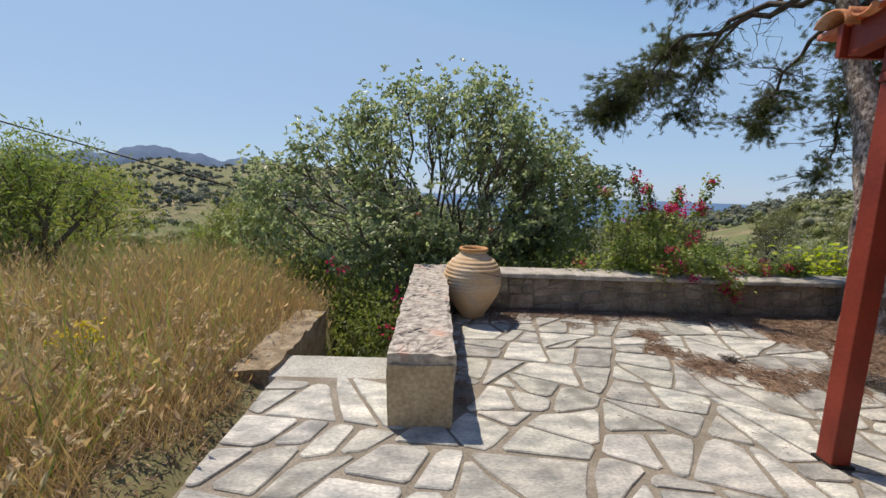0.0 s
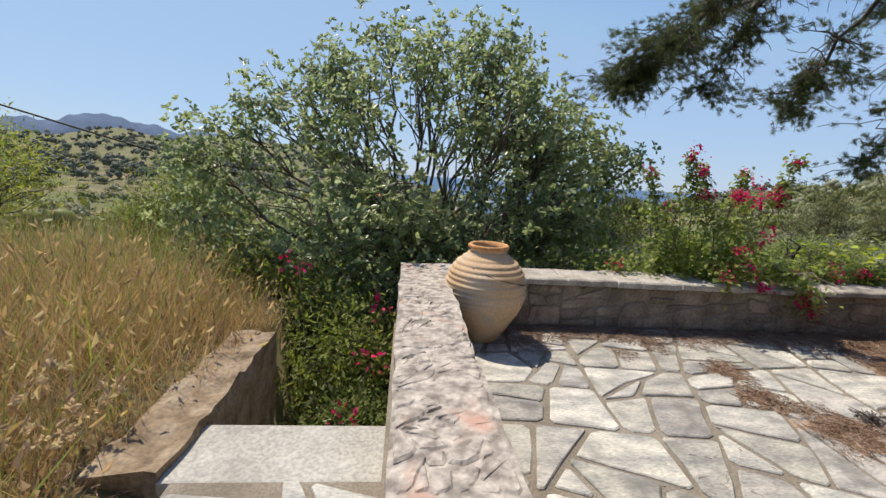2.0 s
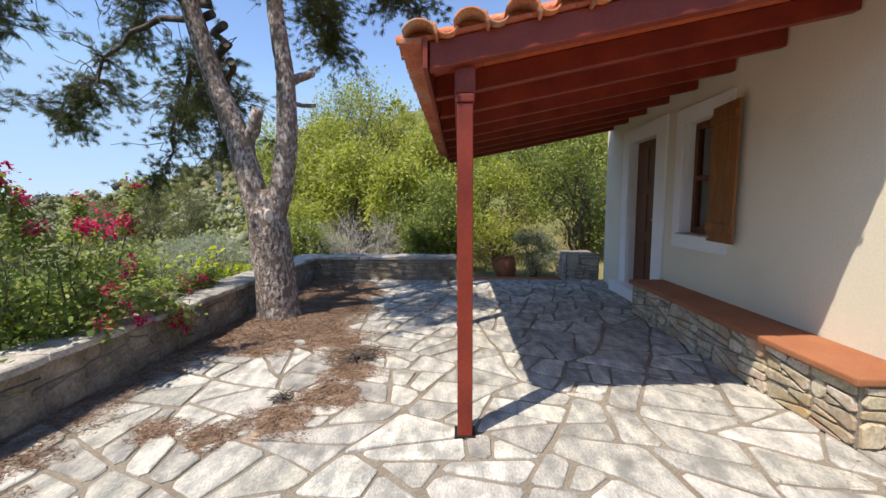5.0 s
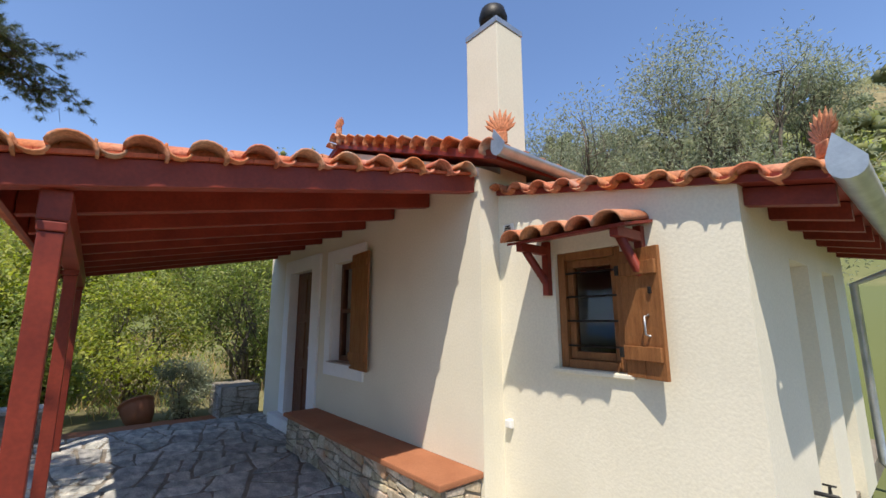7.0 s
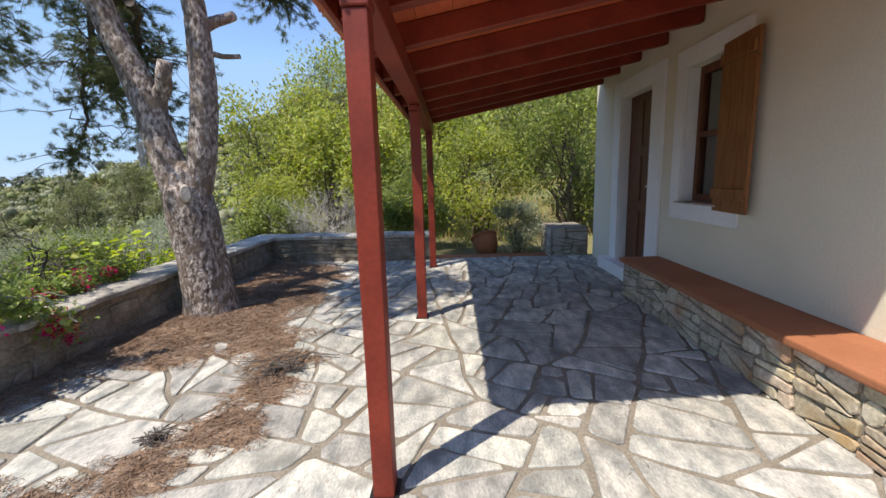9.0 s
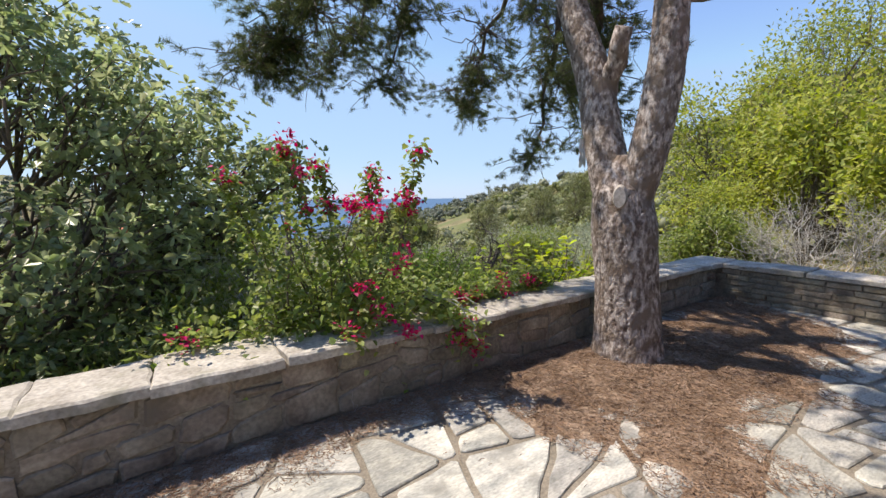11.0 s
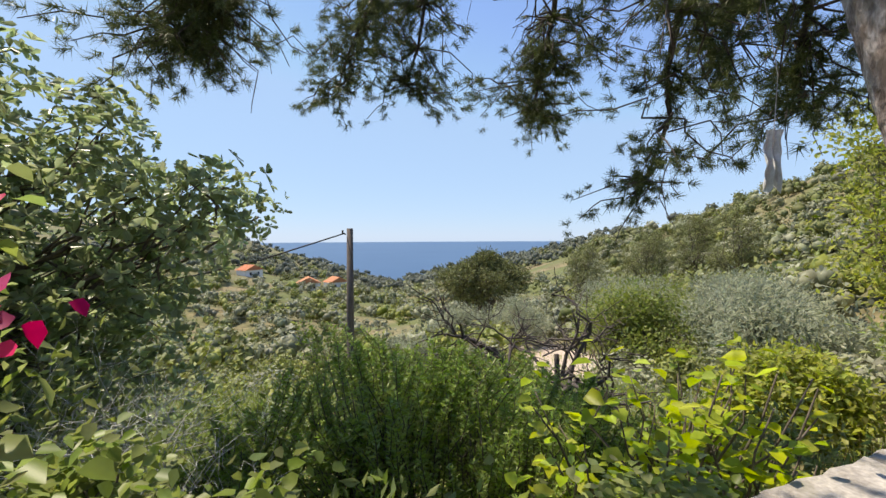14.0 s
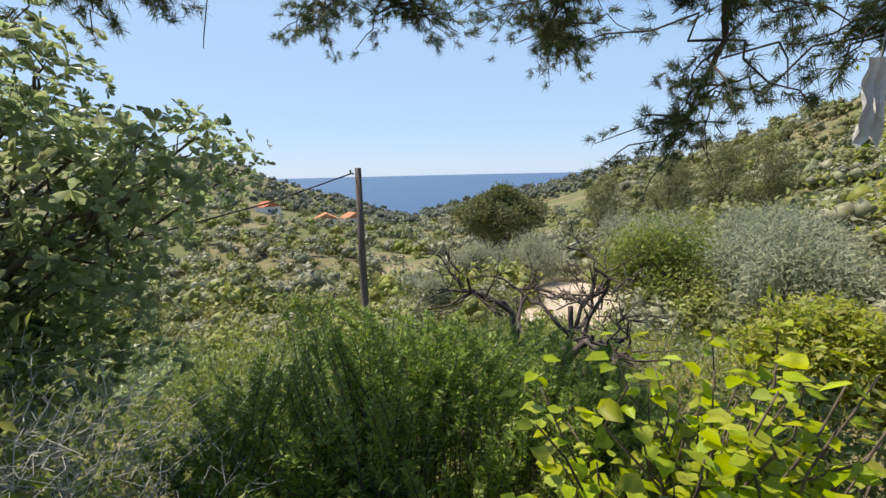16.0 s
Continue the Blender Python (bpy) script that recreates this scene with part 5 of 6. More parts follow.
for a, b, sag, n in boughs:
    p = bend(a, b, 12, sag, 0.035)
    wood.append(tube(p, np.linspace(0.048, 0.009, 12), 8))
    first = 7 if b[0] < 6.0 and b[1] > 6.5 else 4
    for k in range(int(n * 1.0)):
        i = rng.integers(first, 12)
        e = p[i] + rng.normal(size=3) * np.array([0.30, 0.30, 0.13]) + np.array([0, 0, -0.04 - 0.20 * rng.random()])
        tw = bend(p[i], e, 6, 0.10, 0.08)
        wood.append(tube(tw, np.linspace(0.009, 0.003, 6), 5, cap=False))
        for j in range(7):
            c = tw[rng.integers(2, 6)] + rng.normal(size=3) * 0.055
            m = 46
            if 3.3 < c[0] < 5.45 and 6.0 < c[1] < 7.5 and c[2] < 3.3:
                continue
            along = unit(c - p[i] + rng.normal(size=3) * 0.1)
            P.append(c + along * (rng.random(m)[:, None] - 0.6) * 0.07 + rng.normal(size=(m, 3)) * 0.006)
            D.append(unit(rng.normal(size=(m, 3))) + along * 0.8)
    for k in range(12):
        i = rng.integers(3, 11)
        tw = bend(p[i], p[i] + np.array([rng.normal() * 0.30, rng.normal() * 0.30, -0.25 - 0.4 * rng.random()]), 7, 0.1, 0.12)
        wood.append(tube(tw, np.linspace(0.008, 0.002, 7), 4, cap=False))
V, F = merge(wood)
obj("bough", smooth(fast_mesh("bough", V - PB, F)), M["deadwood"], pine, "dark crooked boughs with bare hanging twigs")
P, D = np.vstack(P), np.vstack(D)
V, F = blades(P, D, 0.045 + rng.random(len(P)) * 0.045, 0.0050)
obj("needles", fast_mesh("needles", V - PB, F), M["needle"], pine, "dark green needles in drooping tufts")

# rag in the pine
b3 = bmesh.new()
bmesh.ops.create_grid(b3, x_segments=10, y_segments=16, size=0.5)
for vv in b3.verts:
    x, y = vv.co.x, vv.co.y
    vv.co = Vector((x * (0.085 + 0.012 * math.sin(y * 13)), 0.022 * math.sin(x * 17) * (0.7 - y) + 0.008 * math.sin(y * 9), y * 0.27 + (0.5 - y) * 0.035 * math.sin(x * 12 + 1.0)))
bmesh.ops.solidify(b3, geom=b3.faces[:], thickness=0.003)
rag = thing("hanging_rag", pose(5.78, 5.86, 1.68, 0, 0, -28), "torn white rag hanging from a pine branch", "rag")
part("cloth", b3, M["cloth"], rag)
obj("string", fast_mesh("string", *tube([(0, 0, 0.115), (0.02, 0.01, 0.4), (-0.05, 0.0, 0.75), (-0.2, -0.2, 1.3)], [0.002] * 4, 5)), M["greytwig"], rag)


# ---- pine litter on the terrace ----
def scatter_litter(circles, n, size, name, label, z=0.012, mound=True):
    P = []
    w = np.array([c[2] ** 2 for c in circles])
    idx = rng.choice(len(circles), n, p=w / w.sum())
    C = np.array(circles)
    a, r = rng.random(n) * 2 * np.pi, rng.random(n) ** 0.6
    wob = 1 + 0.25 * np.sin(a * 3 + idx) + 0.15 * np.sin(a * 7 + idx * 2)
    x = C[idx, 0] + np.cos(a) * r * C[idx, 2] * wob
    y = C[idx, 1] + np.sin(a) * r * C[idx, 2] * wob
    ok = (y < 5.07) & (x > 0.42) & (x < 7.35)
    x, y, r = x[ok], y[ok], r[ok]
    zz = z + rng.random(len(x)) * 0.012 + (1 - r) * 0.01
    P = np.stack([x, y, zz], 1)
    D = rng.normal(size=P.shape)
    D[:, 2] *= 0.1
    V, F = blades(P, D, size * (0.6 + rng.random(len(P))), 0.0042)
    return tagged(obj(name, fast_mesh(name, V, F), M["litter"]), label, "pine needles", kind="stuff")


LIT = [(5.0, 4.6, 0.75), (4.3, 4.62, 0.55), (5.7, 4.5, 0.65), (6.4, 4.5, 0.6), (4.4, 4.05, 0.42), (4.0, 3.75, 0.36), (3.6, 3.45, 0.27), (3.2, 3.38, 0.24), (2.8, 3.42, 0.26), (2.45, 3.62, 0.24), (2.25, 3.95, 0.17), (2.3, 4.3, 0.16),
       (6.9, 4.75, 0.4), (5.2, 3.9, 0.35), (6.2, 3.9, 0.3), (3.7, 4.95, 0.2), (3.95, 4.7, 0.4), (4.75, 4.2, 0.45), (5.6, 4.05, 0.4), (6.6, 4.15, 0.4), (4.5, 4.85, 0.3), (3.75, 4.3, 0.3)]
bm = bmesh.new()
for (x, y, r) in LIT:
    n = 26
    rim, mid = [], []
    for q in range(n):
        a = 2 * math.pi * q / n
        f = 1 + 0.14 * math.sin(a * 3 + x * 5) + 0.10 * math.sin(a * 7 + y * 9) + 0.06 * math.sin(a * 13)
        xx, yy = x + math.cos(a) * r * f * 0.92, min(y + math.sin(a) * r * f * 0.92, 5.075)
        rim.append(bm.verts.new((xx, yy, -0.006)))
        mid.append(bm.verts.new((x + (xx - x) * 0.55, y + (yy - y) * 0.55, 0.006 + 0.02 * min(r, 0.5) + 0.004 * math.sin(a * 5) + 0.0007 * (x * 37 % 5))))
    c = bm.verts.new((x, y, 0.010 + 0.035 * r))
    for q in range(n):
        bm.faces.new((rim[q], rim[(q + 1) % n], mid[(q + 1) % n], mid[q]))
        bm.faces.new((mid[q], mid[(q + 1) % n], c))
tagged(part("needle_bed", bm, mat("needle_bed", [(0.15, 0.095, 0.062), (0.26, 0.18, 0.125), (0.36, 0.27, 0.20)], 16, 0.95, 0.8, 55, fine=0.35)), "brown bed of fallen pine needles on the flagstones", "pine needles", kind="stuff")
scatter_litter(LIT, 110000, 0.034, "fallen_needles", "brown fallen pine needles in a crescent on the flagstones")
EDGE = [(0.8 + 0.22 * q, 4.96, 0.18 + 0.06 * (q % 3)) for q in range(16)] + [(0.47, 3.0 + 0.22 * q, 0.07) for q in range(8)] + [(1.0, 4.7, 0.2), (2.0, 4.75, 0.16), (1.7, 4.55, 0.1)]
scatter_litter(EDGE, 20000, 0.035, "leaf_litter", "dry leaf litter and petals along the parapet", 0.002)
loose = [(rng.random() * 6.6 + 0.5, rng.random() * 5 + 0.0, 0.35) for q in range(60)]
scatter_litter(loose, 1500, 0.03, "scattered_litter", "thin scatter of dry needles over the paving", 0.004)
for (x, y, s, lab) in ((3.45, 3.36, 0.16, "small heap of dark dry twigs among the needles"), (2.68, 3.71, 0.06, "small dark withered sprig on the paving")):
    V, F = merge([tube(bend((x + rng.normal() * s * 0.4, y + rng.normal() * s * 0.4, 0.02), (x + rng.normal() * s, y + rng.normal() * s, 0.03 + rng.random() * s * 0.4), 4, 0.1, 0.1), [0.004, 0.004, 0.003, 0.002], 4) for q in range(40)])
    tw = thing("twig_heap", (x, y, 0.0), lab, "twigs")
    tagged(obj("twig", fast_mesh("twig", V - np.array([x, y, 0]), F), M["deadwood"], tw), kind="stuff")

# ---- dry field ----
def field(n, x0, x1, y0, y1, h0, h1, width, material, name, label, lean=0.48, keep=None, head=False):
    x, y = x0 + rng.random(n) * (x1 - x0), y0 + rng.random(n) * (y1 - y0)
    patch = np.sin(x * 2.1 + y * 1.3) + np.sin(x * 0.9 - y * 2.3 + 2)
    ok = (rng.random(n) < 0.55 + 0.3 * patch)
    if keep is not None:
        ok &= keep(x, y)
    x, y = x[ok], y[ok]
    P = np.stack([x, y, height(x, y) - 0.02], 1)
    D = rng.normal(size=P.shape) * lean
    D[:, 2] = 1.0
    edge = smoothstep(0.0, 1.2, -0.85 - x) if x1 < 0 else 1.0
    L = (h0 + (h1 - h0) * rng.random(len(x)) ** 1.3) * (0.35 + 0.65 * edge)
    V, F = blades(P, D, L, width)
    if head:
        k = rng.random(len(x)) < 0.22
        T = P[k] + unit(D[k]) * (L[k] * 0.92)[:, None]
        V2, F2 = leaves(T, D[k] + rng.normal(size=T.shape) * 0.3, 0.05 + rng.random(k.sum()) * 0.04, 0.28, 0.2)
        return tagged(obj(name, fast_mesh(name, *merge([(V, F), (V2, F2)])), material), label, "grass", kind="stuff")
    return tagged(obj(name, fast_mesh(name, V, F), material), label, "grass", kind="stuff")


left = lambda x, y: ~((x > -1.02 + 0.12 * np.sin(y * 5) + 0.08 * np.sin(y * 13)) & (y < 3.7)) & ~((x > -0.87) & (y > 3.4))
field(60000, -5.5, -0.82, -1.5, 6.0, 0.25, 0.85, 0.007, M["straw"], "dry_grass", "tall straw-coloured dry grass with seed heads", keep=left, head=True)
field(26000, -3.2, -0.86, -1.2, 5.2, 0.2, 0.6, 0.004, M["brownstraw"], "dry_grass", "tangled brown dry grass leaning over the path", lean=1.1, keep=left)
field(40000, -14, -1.0, 4.0, 16, 0.4, 1.0, 0.014, M["straw"], "dry_grass", "dry straw-coloured grass across the field", keep=left)
field(16000, -9, -1.2, 0.5, 11, 0.3, 1.1, 0.012, M["greengrass"], "green_weeds", "green weeds among the dry grass", keep=left)
out_e = lambda x, y: ~((x < 7.9) & (y < 5.6)) & ~((x < 8.9) & (y > -0.2) & (y < 2.7))
field(26000, 7.5, 24, -4, 16, 0.15, 0.5, 0.02, M["greengrass"], "hill_grass", "rough green and straw grass on the slope", keep=out_e)
field(26000, 7.5, 24, -4, 16, 0.15, 0.55, 0.02, M["straw"], "hill_grass", "dry grass tufts on the slope", keep=out_e)
field(30000, -4, 16, 7.5, 24, 0.2, 0.7, 0.022, M["greengrass"], "valley_grass", "green undergrowth on the valley slope")
n = 620
hx, hy = -1.15 - 2.4 * rng.random(n) ** 1.5, -0.5 + 4.2 * rng.random(n)
hz = height(hx, hy) + 0.16 + 0.36 * rng.random(n) * smoothstep(0.0, 1.0, -0.9 - hx)
tips = np.stack([hx, hy, hz], 1)
lean = rng.normal(size=(n, 3)) * np.array([0.5, 0.5, 0.15]) + np.array([0.2, 0, 0.55])
a = np.repeat(tips, 9, 0) + np.repeat(unit(lean), 9, 0) * (np.tile(np.linspace(0, 1, 9), n) * 0.042)[:, None]
hv = leaves(a, np.repeat(unit(lean), 9, 0) + rng.normal(size=a.shape) * 0.5, 0.036, 0.5, 0.2)
root = np.stack([hx - lean[:, 0] * 0.1, hy - lean[:, 1] * 0.1, height(hx, hy) - 0.02], 1)
sv = blades(root, tips - root, np.linalg.norm(tips - root, axis=1) * 1.03, 0.005)
tagged(obj("seed_heads", fast_mesh("seed_heads", *merge([hv, sv])), leafmat("seed_head", [(0.58, 0.45, 0.26), (0.74, 0.61, 0.40)], 0.35, 0.8, 0.2)), "plump pale seed heads nodding at the field's edge", "grass", kind="stuff")
n = 9000
ex, ey = -1.55 + 0.85 * rng.random(n) ** 0.8, -1.2 + 4.8 * rng.random(n)
ed = rng.normal(size=(n, 3)) * np.array([1, 1, 0.12])
tagged(obj("path_litter", fast_mesh("path_litter", *leaves(np.stack([ex, ey, height(ex, ey) + 0.012 + 0.02 * rng.random(n)], 1), ed, 0.02 + 0.03 * rng.random(n), 0.2, 0.05)), M["litter"]), "brown dry litter between the paving and the grass", "leaf litter", kind="stuff")
yf = np.array([(-1.75 + rng.normal() * 0.1, 2.9 + rng.normal() * 0.1, 0.42 + rng.normal() * 0.05) for q in range(14)])
V, F = clusters(yf, 9, 0.014, 0.022, 0.8)
yw = thing("yellow_flowers", (-1.75, 2.9, float(height(-1.75, 2.9))), "yellow flower heads standing in the dry grass", "flower")
yo = np.array([-1.75, 2.9, float(height(-1.75, 2.9))])
tagged(obj("petal", fast_mesh("petal", V - yo, F), M["yellowflower"], yw), kind="stuff")
obj("stalk", fast_mesh("stalk", *[k if i else k - yo for i, k in enumerate(merge([tube(bend((-1.75, 2.9, yo[2]), e, 4), [0.003] * 4, 4) for e in yf]))]), M["greengrass"], yw)


# ---- trees and shrubs of the slopes ----
def off_track(x, y):
    """True away from the dirt track."""
    xr = np.interp(y, [11.0, 13.5, 16.2, 19.2, 23.0, 28.0, 34.0, 42.0], [7.5, 9.5, 12.0, 14.8, 16.6, 17.0, 18.5, 19.0])
    az = np.degrees(np.arctan2(x - 3.8, y - 4.9))
    d = np.hypot(x - 3.8, y - 4.9)
    clearing = (az > 35) & (az < 41) & (d > 9) & (d < 24)
    meadow = (az > 56) & (az < 74) & (d > 36) & (d < 82)
    return ((np.abs(x - xr) > 1.7) | (y < 12.5) | (y > 42)) & ~clearing & ~meadow


def slope_tree(x, y, top, r, leaf, label, name="tree", category="tree", n=14, tufts=26, size=0.11, per=20, aspect=0.5, group="", squash=0.8):
    g = float(height(x, y))
    h = top - g
    lob = []
    for q in range(n):
        d = unit(rng.normal(size=3))
        f = 0.62
        zc = g + h * 0.55 + d[2] * h * 0.33
        lob.append((x + d[0] * r * f, y + d[1] * r * f, zc, min(r * 0.42, h * 0.3), tufts))
    return tree(name, label, category, (x, y, g), lob, M[leaf], M["twig"], size, per, r * 0.09, aspect, flat=0.4, stems=2 if name == "tree" else 4, r0=max(0.02, r * 0.04), group=group)


YL, GL = "yellow-green leafy tree on the hillside", "dense bright green shrub behind the far parapet"
for x, y, top, r, leaf in ((19.6, 6.9, 7.3, 3.0, "yellowleaf"), (17.0, 9.0, 5.2, 2.4, "yellowleaf"), (23.0, 3.5, 7.5, 3.0, "yellowleaf"), (16.0, 3.0, 4.2, 2.2, "yellowleaf"), (15.0, 6.2, 3.6, 2.0, "yellowleaf"), (27.0, 9.0, 9.5, 3.4, "greenleaf"),
                           (21.0, -2.0, 7.5, 3.0, "greenleaf"), (17.5, -5.5, 6.8, 2.8, "yellowleaf"), (26.0, -6.0, 10.5, 3.4, "greenleaf"), (12.6, 3.9, 2.7, 1.5, "yellowleaf")):
    slope_tree(x, y, top, r, leaf, YL if leaf == "yellowleaf" else "green leafy tree on the hillside", group="hillside trees", size=0.15, n=20, tufts=24, per=16)
for x, y, top, r, leaf in ((10.2, 1.6, 2.35, 1.25, "yellowleaf"), (9.8, -0.4, 3.2, 1.3, "greenleaf"), (9.2, 3.1, 1.2, 0.8, "greenleaf"), (11.6, 3.2, 2.1, 1.2, "greenleaf"), (12.4, -1.5, 3.6, 1.6, "greenleaf"), (9.9, 6.2, 0.9, 0.9, "greenleaf"), (8.7, 7.4, 0.0, 0.7, "yellowleaf"), (13.2, 7.4, 1.6, 1.2, "yellowleaf")):
    slope_tree(x, y, top, r, leaf, GL if leaf == "greenleaf" else "rounded shrub with yellowing leaves behind the steps", "shrub", "shrub", 14, 26, 0.085, 18, group="shrubs behind the parapet")
slope_tree(8.15, 1.02, 0.85, 0.46, "olive", "small silvery grey bush beside the garden steps", "shrub", "shrub", 10, 22, 0.06, 18, 0.25)
OL = "silver-leaved olive tree"
for x, y, top, r in ((5.2, -6.9, 8.0, 2.1), (3.3, -7.9, 8.2, 2.2), (2.0, -9.0, 8.0, 2.0), (19.5, 19.5, -1.1, 2.8), (17.4, 13.2, -0.3, 2.6), (22.0, 16.0, -0.7, 2.6), (16.0, 26.0, -2.4, 2.4), (26.0, 20.0, -1.3, 2.8), (13.5, 28.0, -3.4, 2.2), (9.5, 24.0, -3.8, 1.8), (24.0, 26.0, -1.7, 2.8), (12.8, 9.6, -0.1, 1.5), (14.6, 11.6, -0.1, 1.5)):
    slope_tree(x, y, top, r, "olive", OL + (" behind the house" if y < 0 else " on the terraced slope"), "olive_tree", "tree", 18, 30, 0.095 if y < 0 else 0.14, 40 if y < 0 else 22, 0.26, group="olive trees")
slope_tree(21.5, 20.8, -1.2, 2.6, "greenleaf", "rounded dark green tree among the olives", n=18, size=0.14, group="hillside trees")
for x, y, top, r, leaf in ((-5.2, 6.2, 1.7, 1.3, "greengrass"), (-7.0, 8.5, 1.8, 1.6, "yellowleaf"), (-9.0, 6.5, 1.9, 1.6, "greenleaf"), (-3.4, 8.8, 0.9, 1.2, "greenleaf"), (-11.0, 11.0, 1.6, 2.0, "greenleaf")):
    slope_tree(x, y, top, r, leaf, "tall green broom bush at the field's edge", "shrub", "shrub", 14, 26, 0.09, 18, 0.22, group="field shrubs")

for x, y, top, r in ((45.0, 43.0, 2.6, 3.2), (52.0, 42.0, 4.2, 3.4), (40.0, 48.0, 0.8, 3.0), (50.0, 36.0, 5.0, 3.4)):
    slope_tree(x, y, top, r, "wood_far", "dark evergreen tree on the hillside", n=20, size=0.16, group="hillside trees")
slope_tree(13.2, 13.6, -0.35, 1.9, "greenleaf", "rounded leafy green tree among the olives", n=18, size=0.12, group="hillside trees")

# stone pine down the valley
sx, sy = 23.5, 44.0
sg = float(height(sx, sy))
lob = [(sx + math.cos(k * 0.9) * 3.9 * (k % 3) / 2, sy + math.sin(k * 0.9) * 3.0 * (k % 3) / 2, -1.7 - 0.75 * (k % 3) + 0.3 * rng.random(), 1.5, 90) for k in range(18)] + [(sx + math.cos(k * 1.3) * 2.8, sy + math.sin(k * 1.3) * 2.4, -4.2 - 0.4 * (k % 2), 1.3, 60) for k in range(6)]
tree("stone_pine", "dark umbrella-shaped pine standing in the valley", "tree", (sx, sy, sg), lob, M["wood_far"], M["twig"], 0.3, 14, 0.22, 0.35, stems=2, r0=0.3)

# dirt track
pts = [(9.5, 13.5), (12.0, 16.2), (14.8, 19.2), (16.6, 23.0), (17.0, 28.0), (18.5, 34.0), (19.0, 42.0)]
V, F = [], []
P2 = np.array(pts)
tt = np.linspace(0, len(pts) - 1, 60)
cx, cy = np.interp(tt, range(len(pts)), P2[:, 0]), np.interp(tt, range(len(pts)), P2[:, 1])
tx, ty = np.gradient(cx), np.gradient(cy)
for q in range(60):
    L2 = math.hypot(tx[q], ty[q])
    for k in range(5):
        o = (k - 2) * (0.62 + 0.3 * math.exp(-((cy[q] - 18.5) / 3) ** 2))
        x, y = cx[q] + ty[q] / L2 * o, cy[q] - tx[q] / L2 * o
        V.append((x, y, float(height(x, y)) + 0.16))
for q in range(59):
    for k in range(4):
        F.append((q * 5 + k, q * 5 + k + 1, q * 5 + k + 6, q * 5 + k + 5))
tagged(obj("road", fast_mesh("road", V, F), M["track"]), "pale dirt track winding down the slope", "track", kind="structure")

# pole and wires
px, py = 5.45, 17.5
pg = float(height(px, py))
po = thing("utility_pole", (px, py, pg), "weathered wooden utility pole on the slope", "pole")
obj("shaft", smooth(fast_mesh("shaft", *tube([(0, 0, -0.4), (0, 0, (1.6 - pg) * 0.5), (0.02, 0, 1.6 - pg)], [0.13, 0.115, 0.095], 14))), M["pole"], po)
obj("insulator", smooth(fast_mesh("insulator", *tube([(-0.1, 0, 1.42 - pg), (-0.2, 0, 1.45 - pg), (-0.2, 0, 1.55 - pg)], [0.02, 0.03, 0.03], 8))), M["iron"], po)
wp = [(5.3, 17.45, 1.45), (3.0, 16.3, 0.75), (0.7, 15.3, 0.25), (-2.5, 13.9, 0.4), (-5.8, 12.5, 1.25), (-10.1, 10.6, 2.6), (-16, 8, 4.8), (-30, 1.8, 8)]
wi = thing("power_cable", (5.3, 17.45, 1.45), "thin black overhead power cable", "cable")
obj("wire", fast_mesh("wire", *tube(np.array(wp) - np.array(wp[0]), [0.022] * len(wp), 6)), M["iron"], wi)

# garden pot and steps by the gap
pot = thing("garden_pot", pose(8.1, 1.55, float(height(8.1, 1.55)) + 0.0, 0, 34, 20), "half-buried terracotta pot tilted by the steps", "pot")
obj("body", smooth(fast_mesh("body", *lathe([(0.001, 0.0), (0.13, 0.0), (0.2, 0.15), (0.23, 0.3), (0.22, 0.36), (0.24, 0.37), (0.24, 0.4), (0.2, 0.4), (0.19, 0.3), (0.001, 0.05)], 28))), M["slab_red"], pot)
tagged(part("garden_step", rough_box(7.42, 7.85, 0.6, 2.5, -0.3, -0.03, 0.15, 0.012, 4), M["slab_red"]), "reddish earth step leading off the terrace", "step", kind="structure")

# far houses
for k, (az, dist) in enumerate(((3.0, 165.0), (6.5, 175.0), (-4.0, 190.0))):
    x, y = 3.4 + dist * math.sin(radians(az)), 4.5 + dist * math.cos(radians(az))
    g = float(height(x, y))
    hs = thing("house", pose(x, y, g, 0, 0, 20 * k), "distant white house with a red tiled roof", "house", "far houses")
    part("wall", boxm(-4, 4, -3, 3, -1.5, 3.2), M["white"], hs)
    b3 = bmesh.new()
    prism(b3, [(-4.4, 3.1), (4.4, 3.1), (0, 5.2)], -3.4, 3.4)
    part("roof", b3, M["tile"], hs)
    for xx in (-2.2, 1.4):
        part("window", boxm(xx, xx + 0.9, -3.04, -2.98, 1.0, 2.2), M["iron"], hs)

# far woods
_b = bmesh.new()
bmesh.ops.create_icosphere(_b, subdivisions=1, radius=1.0)
ICO_V, ICO_F = np.array([v.co for v in _b.verts]), np.array([[v.index for v in f.verts] for f in _b.faces])
_b.free()


